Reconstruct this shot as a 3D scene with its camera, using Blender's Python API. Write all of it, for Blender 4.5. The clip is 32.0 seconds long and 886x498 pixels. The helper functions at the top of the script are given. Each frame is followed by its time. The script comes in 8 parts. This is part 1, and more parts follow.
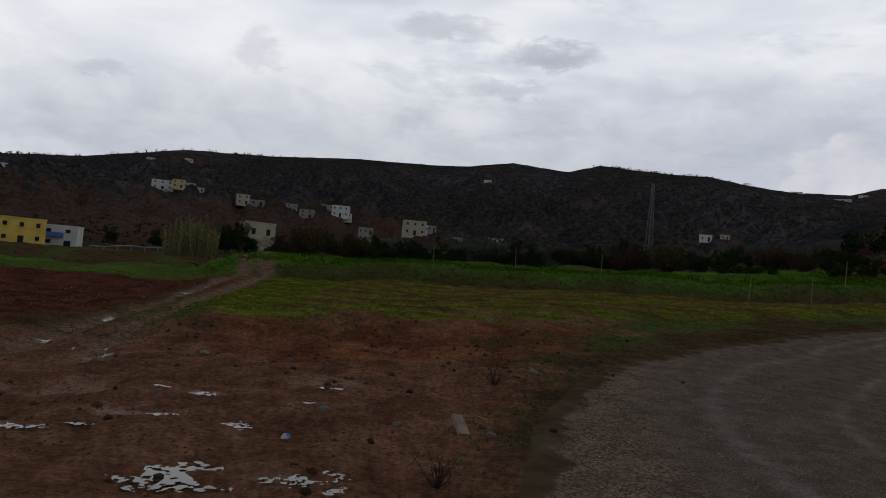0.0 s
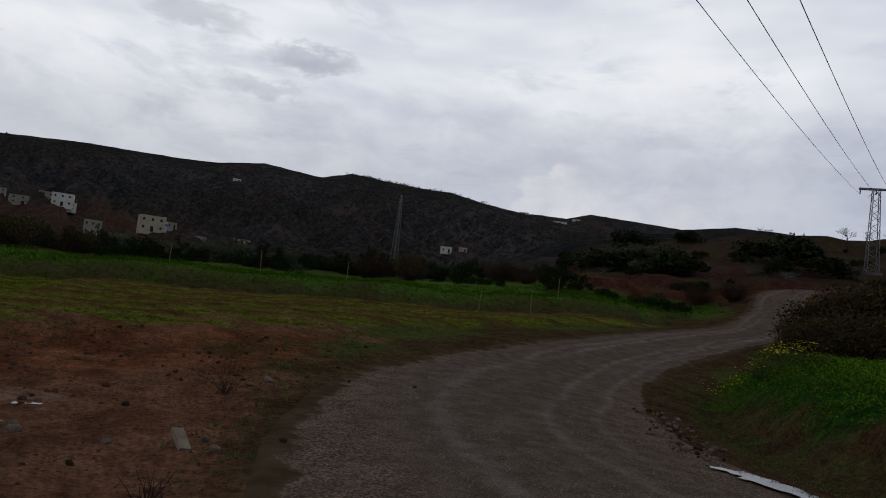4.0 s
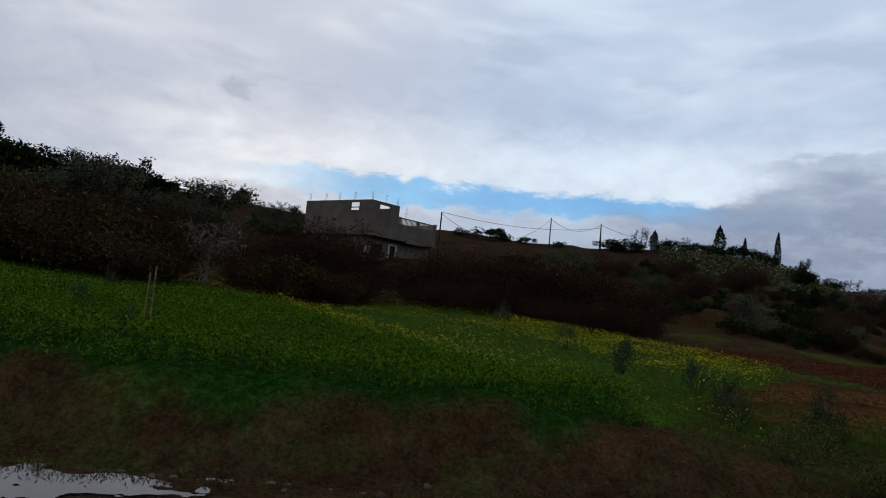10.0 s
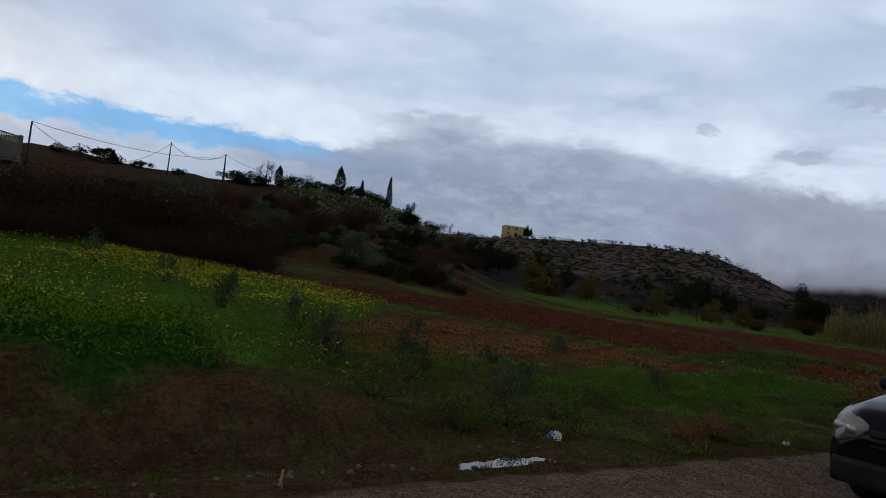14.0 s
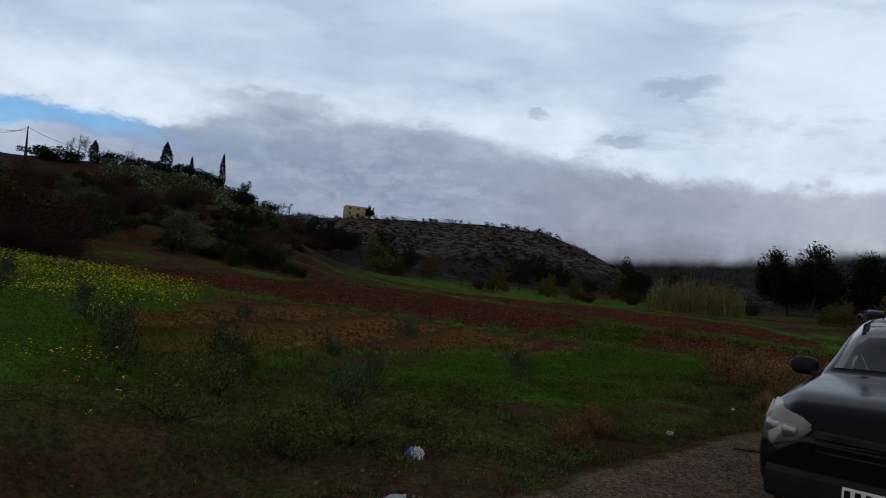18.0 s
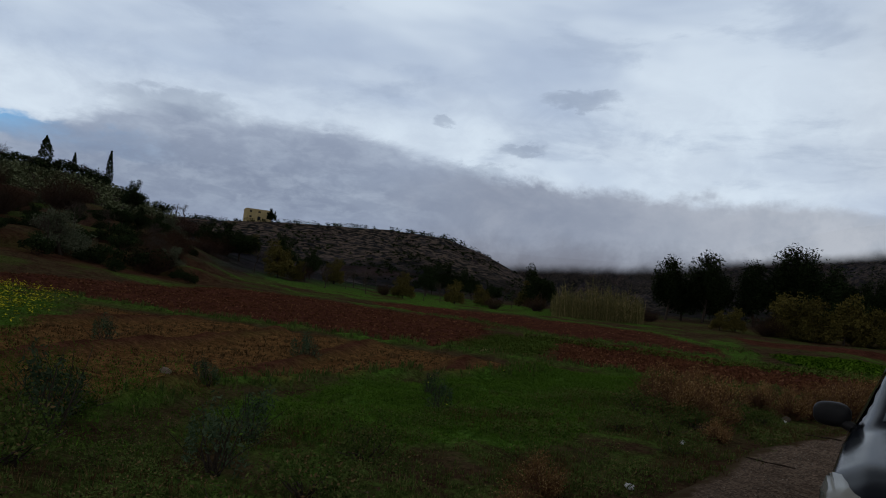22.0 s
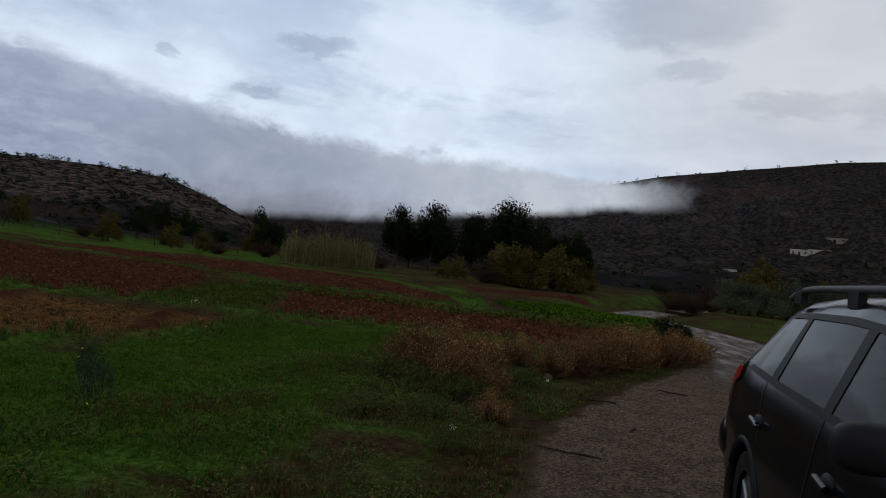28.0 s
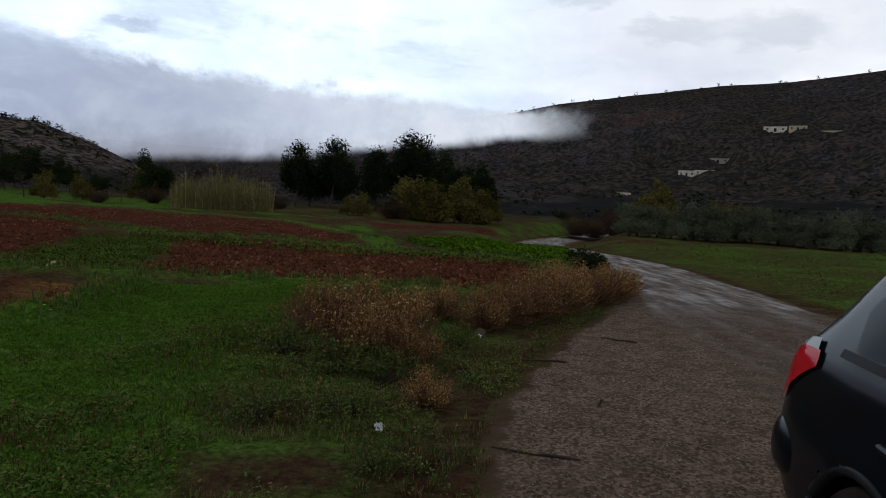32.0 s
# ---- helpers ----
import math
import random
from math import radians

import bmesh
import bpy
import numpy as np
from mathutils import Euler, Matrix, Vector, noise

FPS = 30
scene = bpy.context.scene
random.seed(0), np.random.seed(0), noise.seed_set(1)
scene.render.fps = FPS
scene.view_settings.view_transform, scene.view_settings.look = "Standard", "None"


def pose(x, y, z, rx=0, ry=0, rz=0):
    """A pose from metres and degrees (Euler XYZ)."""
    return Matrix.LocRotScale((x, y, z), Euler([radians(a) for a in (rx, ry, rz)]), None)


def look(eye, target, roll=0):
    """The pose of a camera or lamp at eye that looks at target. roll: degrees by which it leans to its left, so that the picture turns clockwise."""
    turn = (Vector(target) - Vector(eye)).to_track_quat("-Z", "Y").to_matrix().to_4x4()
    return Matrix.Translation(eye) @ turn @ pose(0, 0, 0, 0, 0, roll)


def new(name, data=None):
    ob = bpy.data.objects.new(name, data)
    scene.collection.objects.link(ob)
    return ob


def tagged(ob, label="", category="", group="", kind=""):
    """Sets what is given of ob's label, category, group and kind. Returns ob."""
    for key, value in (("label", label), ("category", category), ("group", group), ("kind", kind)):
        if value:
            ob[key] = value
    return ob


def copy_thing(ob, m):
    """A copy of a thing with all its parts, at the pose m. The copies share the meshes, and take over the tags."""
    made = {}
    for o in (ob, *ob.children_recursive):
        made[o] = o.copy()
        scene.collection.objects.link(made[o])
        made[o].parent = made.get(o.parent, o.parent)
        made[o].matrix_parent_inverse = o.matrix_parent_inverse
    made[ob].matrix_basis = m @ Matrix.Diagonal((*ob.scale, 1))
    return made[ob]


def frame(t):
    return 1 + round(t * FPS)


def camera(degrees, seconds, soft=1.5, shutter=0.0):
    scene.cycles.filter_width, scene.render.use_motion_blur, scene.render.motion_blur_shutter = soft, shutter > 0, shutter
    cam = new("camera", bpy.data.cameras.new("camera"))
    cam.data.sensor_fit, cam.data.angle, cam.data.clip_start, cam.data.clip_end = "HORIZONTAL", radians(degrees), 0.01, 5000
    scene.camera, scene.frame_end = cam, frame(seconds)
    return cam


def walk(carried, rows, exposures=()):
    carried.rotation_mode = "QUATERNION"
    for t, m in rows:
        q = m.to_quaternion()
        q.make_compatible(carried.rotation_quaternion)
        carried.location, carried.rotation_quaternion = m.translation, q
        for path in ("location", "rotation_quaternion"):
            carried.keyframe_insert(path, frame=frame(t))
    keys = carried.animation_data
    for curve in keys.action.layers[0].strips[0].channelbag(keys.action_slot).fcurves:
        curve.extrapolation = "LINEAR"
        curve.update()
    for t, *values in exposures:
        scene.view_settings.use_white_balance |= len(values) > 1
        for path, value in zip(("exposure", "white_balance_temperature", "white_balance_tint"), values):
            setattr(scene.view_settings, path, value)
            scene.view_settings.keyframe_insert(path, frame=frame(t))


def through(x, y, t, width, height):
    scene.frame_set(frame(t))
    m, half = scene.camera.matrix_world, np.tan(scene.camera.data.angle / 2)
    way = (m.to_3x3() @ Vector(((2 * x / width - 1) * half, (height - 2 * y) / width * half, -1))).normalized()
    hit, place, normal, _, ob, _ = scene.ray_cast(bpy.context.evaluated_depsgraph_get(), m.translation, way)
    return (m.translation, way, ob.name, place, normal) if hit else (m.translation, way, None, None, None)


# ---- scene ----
cam = camera(65.1, 32.0, soft=1.0)
PATH = [
    (0, (0.000, -0.000, 1.582), (0.000, 1.999, 1.656), 4.9),
    (0.5, (0.014, -0.033, 1.579), (-0.008, 1.965, 1.675), 5.4),
    (1, (0.038, -0.024, 1.593), (-0.016, 1.971, 1.721), 5.6),
    (1.5, (0.028, -0.013, 1.597), (0.030, 1.984, 1.707), 6.6),
    (2, (0.088, -0.028, 1.584), (0.183, 1.968, 1.669), 7.2),
    (2.5, (0.065, -0.001, 1.590), (0.260, 1.984, 1.731), 7.0),
    (3, (0.055, -0.004, 1.595), (0.419, 1.956, 1.756), 6.5),
    (3.5, (0.110, 0.046, 1.605), (0.644, 1.967, 1.768), 6.5),
    (5.5, (0.109, 0.079, 1.599), (1.218, 1.735, 1.766), 6.7),
    (6, (0.116, 0.105, 1.577), (1.353, 1.666, 1.756), 7.1),
    (6.5, (0.177, 0.175, 1.570), (1.589, 1.581, 1.734), 7.1),
    (7, (0.238, 0.173, 1.568), (1.819, 1.392, 1.681), 7.1),
    (7.5, (0.415, 0.209, 1.561), (2.122, 1.242, 1.684), 6.2),
    (8, (0.484, 0.105, 1.638), (2.327, 0.868, 1.782), 7.4),
    (8.5, (0.598, 0.178, 1.687), (2.544, 0.620, 1.822), 7.1),
    (9, (0.681, 0.172, 1.639), (2.660, 0.407, 1.806), 5.4),
    (9.5, (0.663, 0.205, 1.640), (2.656, 0.213, 1.801), 5.8),
    (10, (0.629, 0.271, 1.632), (2.617, 0.117, 1.796), 6.0),
    (10.5, (0.700, 0.280, 1.595), (2.670, -0.040, 1.724), 5.3),
    (11, (0.726, 0.281, 1.604), (2.672, -0.159, 1.745), 6.2),
    (11.5, (0.849, 0.137, 1.587), (2.756, -0.462, 1.642), 5.6),
    (12, (1.051, -0.089, 1.614), (2.932, -0.753, 1.760), 7.5),
    (12.5, (1.238, -0.275, 1.572), (3.077, -1.059, 1.595), 6.6),
    (13, (1.422, -0.413, 1.548), (3.168, -1.384, 1.640), 6.0),
    (13.5, (1.597, -0.517, 1.600), (3.249, -1.642, 1.665), 7.4),
    (15.5, (2.300, -0.964, 1.577), (3.886, -2.170, 1.759), 5.3),
    (16, (2.586, -1.204, 1.560), (4.118, -2.485, 1.662), 6.0),
    (16.5, (2.714, -1.416, 1.591), (4.237, -2.709, 1.688), 7.2),
    (17, (2.950, -1.590, 1.558), (4.357, -3.012, 1.576), 7.4),
    (17.5, (3.113, -1.741, 1.576), (4.504, -3.176, 1.658), 7.5),
    (18, (3.244, -1.891, 1.576), (4.577, -3.380, 1.667), 5.3),
    (18.5, (3.323, -2.052, 1.640), (4.750, -3.448, 1.770), 7.2),
    (19, (3.463, -2.195, 1.582), (4.895, -3.589, 1.667), 4.2),
    (19.5, (3.676, -2.413, 1.581), (5.020, -3.887, 1.726), 4.9),
    (20, (3.870, -2.622, 1.582), (5.185, -4.125, 1.678), 3.2),
    (20.5, (3.965, -2.858, 1.611), (5.380, -4.266, 1.737), 4.8),
    (21, (4.196, -3.078, 1.612), (5.519, -4.572, 1.739), 5.6),
    (21.5, (4.378, -3.264, 1.642), (5.530, -4.888, 1.828), 4.0),
    (22, (4.539, -3.351, 1.668), (5.656, -5.004, 1.800), 5.4),
    (22.5, (4.584, -3.618, 1.626), (5.664, -5.298, 1.721), 4.5),
    (23, (4.691, -3.804, 1.650), (5.734, -5.509, 1.722), 5.1),
    (23.5, (4.790, -3.957, 1.594), (5.731, -5.720, 1.688), 4.3),
    (24, (4.914, -4.190, 1.634), (6.002, -5.866, 1.715), 4.5),
    (24.5, (5.062, -4.335, 1.584), (6.230, -5.958, 1.579), 3.7),
    (25, (5.170, -4.580, 1.629), (6.313, -6.221, 1.661), 5.9),
    (25.5, (5.292, -4.769, 1.593), (6.288, -6.503, 1.608), 3.3),
    (26, (5.608, -5.043, 1.674), (6.359, -6.894, 1.776), 2.6),
    (26.5, (5.765, -5.395, 1.626), (6.452, -7.268, 1.763), 5.0),
    (28.5, (5.858, -6.575, 1.543), (6.227, -8.540, 1.586), 5.9),
    (29, (5.866, -6.821, 1.609), (6.335, -8.765, 1.643), 6.3),
    (29.5, (5.916, -7.051, 1.575), (6.350, -9.002, 1.505), 4.2),
    (30, (6.021, -7.196, 1.622), (6.346, -9.169, 1.552), 3.9),
    (30.5, (6.014, -7.524, 1.565), (6.369, -9.490, 1.479), 2.6),
    (31, (6.018, -7.806, 1.584), (6.489, -9.747, 1.479), 3.9),
    (31.5, (6.132, -7.992, 1.574), (6.444, -9.968, 1.556), 2.1),
    (32, (6.283, -8.084, 1.633), (6.404, -10.077, 1.525), 3.2),
]
walk(cam, [(t, look(eye, target, roll)) for t, eye, target, roll in PATH], exposures=((0, 0.0), (13, 0.0), (17, -0.1), (18, -0.02), (20, -0.08), (22, -0.18), (23, -0.28), (24, -0.08), (26, 0.0), (28.5, 0.02), (30, 0.2), (31, 0.5), (32, 0.46)))
# ---------------------------------------------------------------- world and sun
SUN_AZ, SUN_EL = 70.0, 38.0


def node_graph(tree):
    """Two short makers for a node tree: n(type, **inputs) and link."""
    def n(kind, loc=None, **props):
        nd = tree.nodes.new(kind)
        for k, v in props.items():
            if k == "op":
                nd.operation = v
            elif k == "blend":
                nd.data_type, nd.blend_type = "RGBA", v
            elif k == "dtype":
                nd.data_type = v
            elif k == "attr":
                nd.attribute_name = v
            elif k == "interp":
                nd.interpolation_type = v
        return nd

    return n, tree.links.new


def put(tree, socket, value):
    """Feed a socket with another socket or a plain value."""
    if isinstance(value, bpy.types.NodeSocket):
        tree.links.new(value, socket)
    elif isinstance(value, (tuple, list)) and len(value) == 3 and socket.type == "RGBA":
        socket.default_value = (*value, 1)
    else:
        socket.default_value = value


def math_node(tree, op, a, b=0.0, c=0.0):
    nd = tree.nodes.new("ShaderNodeMath")
    nd.operation = op
    for s, v in zip(nd.inputs, (a, b, c)):
        put(tree, s, v)
    return nd.outputs[0]


def ramp(tree, value, a, b, lo=0.0, hi=1.0):
    nd = tree.nodes.new("ShaderNodeMapRange")
    nd.interpolation_type = "SMOOTHSTEP"
    for s, v in zip(nd.inputs, (value, a, b, lo, hi)):
        put(tree, s, v)
    return nd.outputs[0]


def mix(tree, fac, a, b, blend="MIX"):
    nd = tree.nodes.new("ShaderNodeMix")
    nd.data_type, nd.blend_type = "RGBA", blend
    put(tree, nd.inputs[0], fac)
    put(tree, nd.inputs[6], a)
    put(tree, nd.inputs[7], b)
    return nd.outputs[2]


def noise_tex(tree, vector, scale, detail=4.0, rough=0.55, distort=0.0):
    nd = tree.nodes.new("ShaderNodeTexNoise")
    if vector is not None:
        tree.links.new(vector, nd.inputs["Vector"])
    nd.inputs["Scale"].default_value, nd.inputs["Detail"].default_value = scale, detail
    nd.inputs["Roughness"].default_value, nd.inputs["Distortion"].default_value = rough, distort
    return nd.outputs["Fac"]


def scaled(tree, vector, sx, sy, sz):
    nd = tree.nodes.new("ShaderNodeMapping")
    tree.links.new(vector, nd.inputs["Vector"])
    nd.inputs["Scale"].default_value = (sx, sy, sz)
    return nd.outputs["Vector"]


def make_world():
    world = bpy.data.worlds.new("sky")
    scene.world = world
    world.use_nodes = True
    t = world.node_tree
    t.nodes.clear()
    sky = t.nodes.new("ShaderNodeTexSky")
    sky.sky_type, sky.sun_disc = "NISHITA", False
    sky.sun_elevation, sky.sun_rotation = radians(SUN_EL), radians(SUN_AZ)
    direction = t.nodes.new("ShaderNodeTexCoord").outputs["Generated"]
    sep = t.nodes.new("ShaderNodeSeparateXYZ")
    t.links.new(direction, sep.inputs[0])
    x, y, z = sep.outputs
    el = math_node(t, "MULTIPLY", math_node(t, "ARCSINE", z), 57.2958)
    az0 = math_node(t, "MULTIPLY", math_node(t, "ARCTAN2", x, y), 57.2958)
    # 0..360 with the seam in the unseen west
    az = math_node(t, "ADD", az0, math_node(t, "MULTIPLY", math_node(t, "LESS_THAN", az0, -100.0), 360.0))
    flat = scaled(t, direction, 1.0, 1.0, 3.2)
    wisp = noise_tex(t, flat, 5.0, 7.0, 0.6, 0.3)
    broad = noise_tex(t, flat, 1.7, 4.0, 0.55, 0.2)
    puff = noise_tex(t, scaled(t, direction, 1.0, 1.0, 2.2), 9.0, 6.0, 0.6, 0.2)
    # ragged edges: elevation and azimuth shaken by the noise
    elw = math_node(t, "ADD", el, math_node(t, "MULTIPLY", math_node(t, "SUBTRACT", puff, 0.5), 5.0))
    azw = math_node(t, "ADD", az, math_node(t, "MULTIPLY", math_node(t, "SUBTRACT", wisp, 0.5), 18.0))

    def band(value, a, b, c, d):
        return math_node(t, "MULTIPLY", ramp(t, value, a, b), ramp(t, value, c, d, 1.0, 0.0))

    def mul(*fs):
        out = fs[0]
        for f in fs[1:]:
            out = math_node(t, "MULTIPLY", out, f)
        return out

    white = (0.84, 0.855, 0.89)
    col = mix(t, ramp(t, broad, 0.36, 0.62), (0.56, 0.60, 0.70), white)
    col = mix(t, mul(ramp(t, wisp, 0.54, 0.70), 0.5), col, (0.47, 0.51, 0.61))
    # dull bank over the northern range
    col = mix(t, mul(ramp(t, azw, -45.0, -25.0), ramp(t, azw, 10.0, 34.0, 1.0, 0.0), ramp(t, elw, 19.0, 9.0, 0.0, 0.62)), col, (0.40, 0.43, 0.50))
    col = mix(t, mul(band(azw, 8, 24, 52, 74), ramp(t, elw, 20.0, 12.0), 0.72), col, (0.44, 0.47, 0.56))
    # sunlit heap cloud
    lobe = t.nodes.new("ShaderNodeTexVoronoi")
    lobe.feature = "SMOOTH_F1"
    t.links.new(direction, lobe.inputs["Vector"])
    lobe.inputs["Scale"].default_value, lobe.inputs["Smoothness"].default_value = 17.0, 0.6
    bulge = math_node(t, "ADD", math_node(t, "MULTIPLY", lobe.outputs["Distance"], 2.6), math_node(t, "MULTIPLY", puff, 6.5))
    heap = mul(band(math_node(t, "ADD", az, bulge), 29.2, 30.2, 42.5, 48.5), ramp(t, math_node(t, "ADD", el, math_node(t, "SUBTRACT", bulge, math_node(t, "MULTIPLY", math_node(t, "ABSOLUTE", math_node(t, "SUBTRACT", az, 33.0)), -0.25))), 16.9, 16.1), ramp(t, el, 6.0, 8.5))
    col = mix(t, mul(heap, ramp(t, lobe.outputs["Distance"], 0.8, 0.15, 0.1, 0.6)), col, (0.72, 0.71, 0.74))
    # blue gap above the eastern hill, with a white rim over it
    crisp = noise_tex(t, scaled(t, direction, 1.0, 1.0, 2.4), 22.0, 6.0, 0.62, 0.3)
    elc = math_node(t, "ADD", el, math_node(t, "ADD", math_node(t, "MULTIPLY", math_node(t, "SUBTRACT", puff, 0.5), 2.6), math_node(t, "MULTIPLY", math_node(t, "SUBTRACT", crisp, 0.5), 2.2)))
    gap = mul(band(az, 74.0, 90.0, 117.0, 127.0), band(elc, 7.6, 8.4, 9.6, 10.3), ramp(t, broad, 0.25, 0.5, 0.75, 1.0))
    clear = mix(t, 0.7, mix(t, 1.0, sky.outputs[0], (0.06, 0.075, 0.08), "MULTIPLY"), (0.25, 0.52, 0.84))
    col = mix(t, mul(band(az, 70.0, 90.0, 120.0, 150.0), band(elc, 9.0, 11.0, 12.0, 16.5), 0.8), col, (0.86, 0.87, 0.90))
    col = mix(t, gap, col, clear)
    col = mix(t, mul(band(azw, 62.0, 78.0, 108.0, 128.0), ramp(t, elc, 8.6, 7.4), 0.85), col, (0.52, 0.54, 0.61))
    # low grey stratus in the south-east and over the valley, with a lumpy upper edge
    rim = math_node(t, "SUBTRACT", 12.7, math_node(t, "ADD", ramp(t, az, 134.0, 160.0, 0.0, 4.5), ramp(t, az, 126.0, 108.0, 0.0, 3.6)))
    below = math_node(t, "SUBTRACT", rim, elc)
    col = mix(t, mul(band(azw, 104.0, 116.0, 178.0, 188.0), ramp(t, below, -0.5, 1.1), ramp(t, crisp, 0.3, 0.6, 0.8, 1.0), 0.92), col, mix(t, ramp(t, below, 0.2, 4.5), (0.37, 0.39, 0.47), (0.285, 0.305, 0.385)))
    col = mix(t, mul(band(azw, 95.0, 110.0, 176.0, 190.0), ramp(t, elc, 6.8, 4.6), 0.7), col, (0.40, 0.42, 0.50))
    # torn scud drifting under the sheet: direction, height, half sizes in degrees, thickness
    for a0, e0, wa, we, thick in ((-16.2, 16.4, 1.9, 1.8, 0.5), (-26.9, 12.8, 2.0, 0.8, 0.4), (8.0, 18.1, 5.0, 1.2, 0.6), (-1.5, 19.8, 5.0, 1.3, 0.45), (4.3, 15.4, 4.5, 0.9, 0.35), (156.4, 16.7, 2.4, 0.8, 0.45), (151.8, 12.4, 2.2, 0.6, 0.45), (148.4, 10.5, 2.4, 0.7, 0.4), (145.5, 14.2, 1.3, 0.5, 0.4), (185.4, 21.0, 7.5, 2.8, 0.75), (186.6, 17.2, 3.0, 0.9, 0.55), (194.0, 14.6, 4.2, 1.1, 0.6), (201.0, 14.4, 3.5, 1.4, 0.6), (77.0, 15.2, 1.7, 0.9, 0.35), (124.0, 12.7, 6.0, 1.2, 0.5)):
        du = math_node(t, "DIVIDE", math_node(t, "ADD", math_node(t, "SUBTRACT", az, a0), math_node(t, "MULTIPLY", math_node(t, "SUBTRACT", puff, 0.5), 7.0)), wa)
        dv = math_node(t, "DIVIDE", math_node(t, "ADD", math_node(t, "SUBTRACT", el, e0), math_node(t, "MULTIPLY", math_node(t, "SUBTRACT", crisp, 0.5), 3.2)), we)
        away = math_node(t, "ADD", math_node(t, "MULTIPLY", du, du), math_node(t, "MULTIPLY", dv, dv))
        col = mix(t, mul(ramp(t, away, 1.3, 0.1), thick), col, (0.30, 0.33, 0.41))
    # lumps and hollows in the grey layer
    lump = noise_tex(t, scaled(t, direction, 1.0, 1.0, 1.8), 11.0, 6.0, 0.62, 0.4)
    col = mix(t, mul(band(el, 2.0, 5.0, 13.0, 22.0), 0.55), col, mix(t, 1.0, col, mix(t, ramp(t, lump, 0.32, 0.68), (0.84, 0.85, 0.88), (1.10, 1.10, 1.08)), "MULTIPLY"))
    # brighter in the north-west, a duller patch over the southern mountain
    col = mix(t, mul(band(az, -70.0, -42.0, -22.0, -6.0), ramp(t, el, 10.0, 18.0), 0.6), col, (0.90, 0.91, 0.94))
    col = mix(t, mul(band(azw, 170.0, 188.0, 230.0, 250.0), ramp(t, elw, 8.0, 13.0), 0.6), col, (0.52, 0.55, 0.61))
    # cooler light in the south-east half
    col = mix(t, band(az, 78.0, 105.0, 172.0, 196.0), col, mix(t, 1.0, col, (0.855, 0.965, 1.065), "MULTIPLY"))
    # the unseen sky overhead is darkened to dim the land, the rim stays bright
    col = mix(t, ramp(t, el, 30.0, 55.0, 0.0, 0.9), col, (0.095, 0.097, 0.105))
    bg = t.nodes.new("ShaderNodeBackground")
    bg.inputs["Strength"].default_value = 1.0
    t.links.new(mix(t, ramp(t, el, -3.0, -0.5), (0.05, 0.045, 0.04), col), bg.inputs["Color"])
    out = t.nodes.new("ShaderNodeOutputWorld")
    t.links.new(bg.outputs[0], out.inputs[0])


make_world()
sun = new("sun", bpy.data.lights.new("sun", "SUN"))
sun.data.energy, sun.data.angle, sun.data.color = 0.24, radians(25), (1.0, 0.95, 0.88)
sun.matrix_world = look((0, 0, 50), (-50 * math.sin(radians(SUN_AZ)), -50 * math.cos(radians(SUN_AZ)), 50 - 50 * math.tan(radians(SUN_EL))))

# ---------------------------------------------------------------- land form
CX, CY = 3.0, -3.0
RNG = np.random.default_rng(5)


def table(az, pairs):
    a, v = zip(*pairs)
    return np.interp(az, a, v)


# azimuth in degrees from +y, clockwise, seam at 250
NEAR_HILL = [(-5, -1.2), (8, -0.6), (15, 1.0), (20, 2.8), (27, 5.6), (32.6, 6.9), (37, 7.6), (43, 8.05), (49, 8.05), (54.4, 8.15), (57, 8.0), (63.4, 7.45), (76, 6.55), (85, 6.35), (93, 6.35), (97, 6.15), (102, 6.05), (108, 6.15), (111, 6.45), (114, 6.4), (117, 6.15), (119.5, 5.7), (121.5, 4.9), (123.5, 4.1), (125.5, 3.9), (128, 3.0), (133, 1.6), (140, 0.5), (150, 0.1)]
ROCK_RIDGE = [(112, 2.0), (118, 3.4), (124, 4.2), (127, 4.2), (133, 4.7), (141, 5.0), (146, 4.75), (149.5, 3.6), (152, 2.4), (156, 0.4)]
NORTH_RANGE = [(-110, 4), (-60, 5), (-33, 5.8), (-28, 6.4), (-21, 7.9), (-15, 8.2), (-8, 8.8), (-2, 8.9), (1, 9.0), (5, 9.6), (9.5, 9.15), (12, 9.8), (17.4, 9.35), (20.4, 9.25), (23, 8.7), (29, 7.8), (32, 7.4), (38, 6.0), (50, 4.0), (80, 2.0)]
FAR_PEAKS = [(18, 5.0), (22, 7.6), (25, 8.35), (28, 8.35), (30, 8.25), (32, 8.75), (36, 8.4), (39, 8.1), (43, 8.5), (46, 8.3), (49, 7.9), (56, 6.5), (70, 4)]
SOUTH_RANGE = [(154, 0.5), (160, 1.6), (164, 3.2), (170, 6.0), (176.5, 7.6), (180.6, 8.1), (185, 9.1), (190, 9.8), (197, 10.6), (202, 10.8), (208, 11.4), (220, 11.0), (235, 8.0), (250, 4.0)]
VALLEY_END = [(120, 1.0), (140, 2.2), (150, 3.1), (158, 3.6), (166, 4.6), (172, 5.0), (180, 3.5), (200, 1)]
GRADE = [(-110, 0.01), (-40, 0.008), (-30, 0.008), (-10, 0.022), (0, 0.03), (15, 0.038), (25, 0.05), (40, 0.035), (50, 0.05), (62, 0.03), (75, 0.035), (90, 0.05), (110, 0.03), (125, 0.008), (140, 0.0), (200, -0.002), (250, 0.0)]


def smooth(v, a, b):
    s = np.clip((v - a) / (b - a), 0, 1)
    return s * s * (3 - 2 * s)


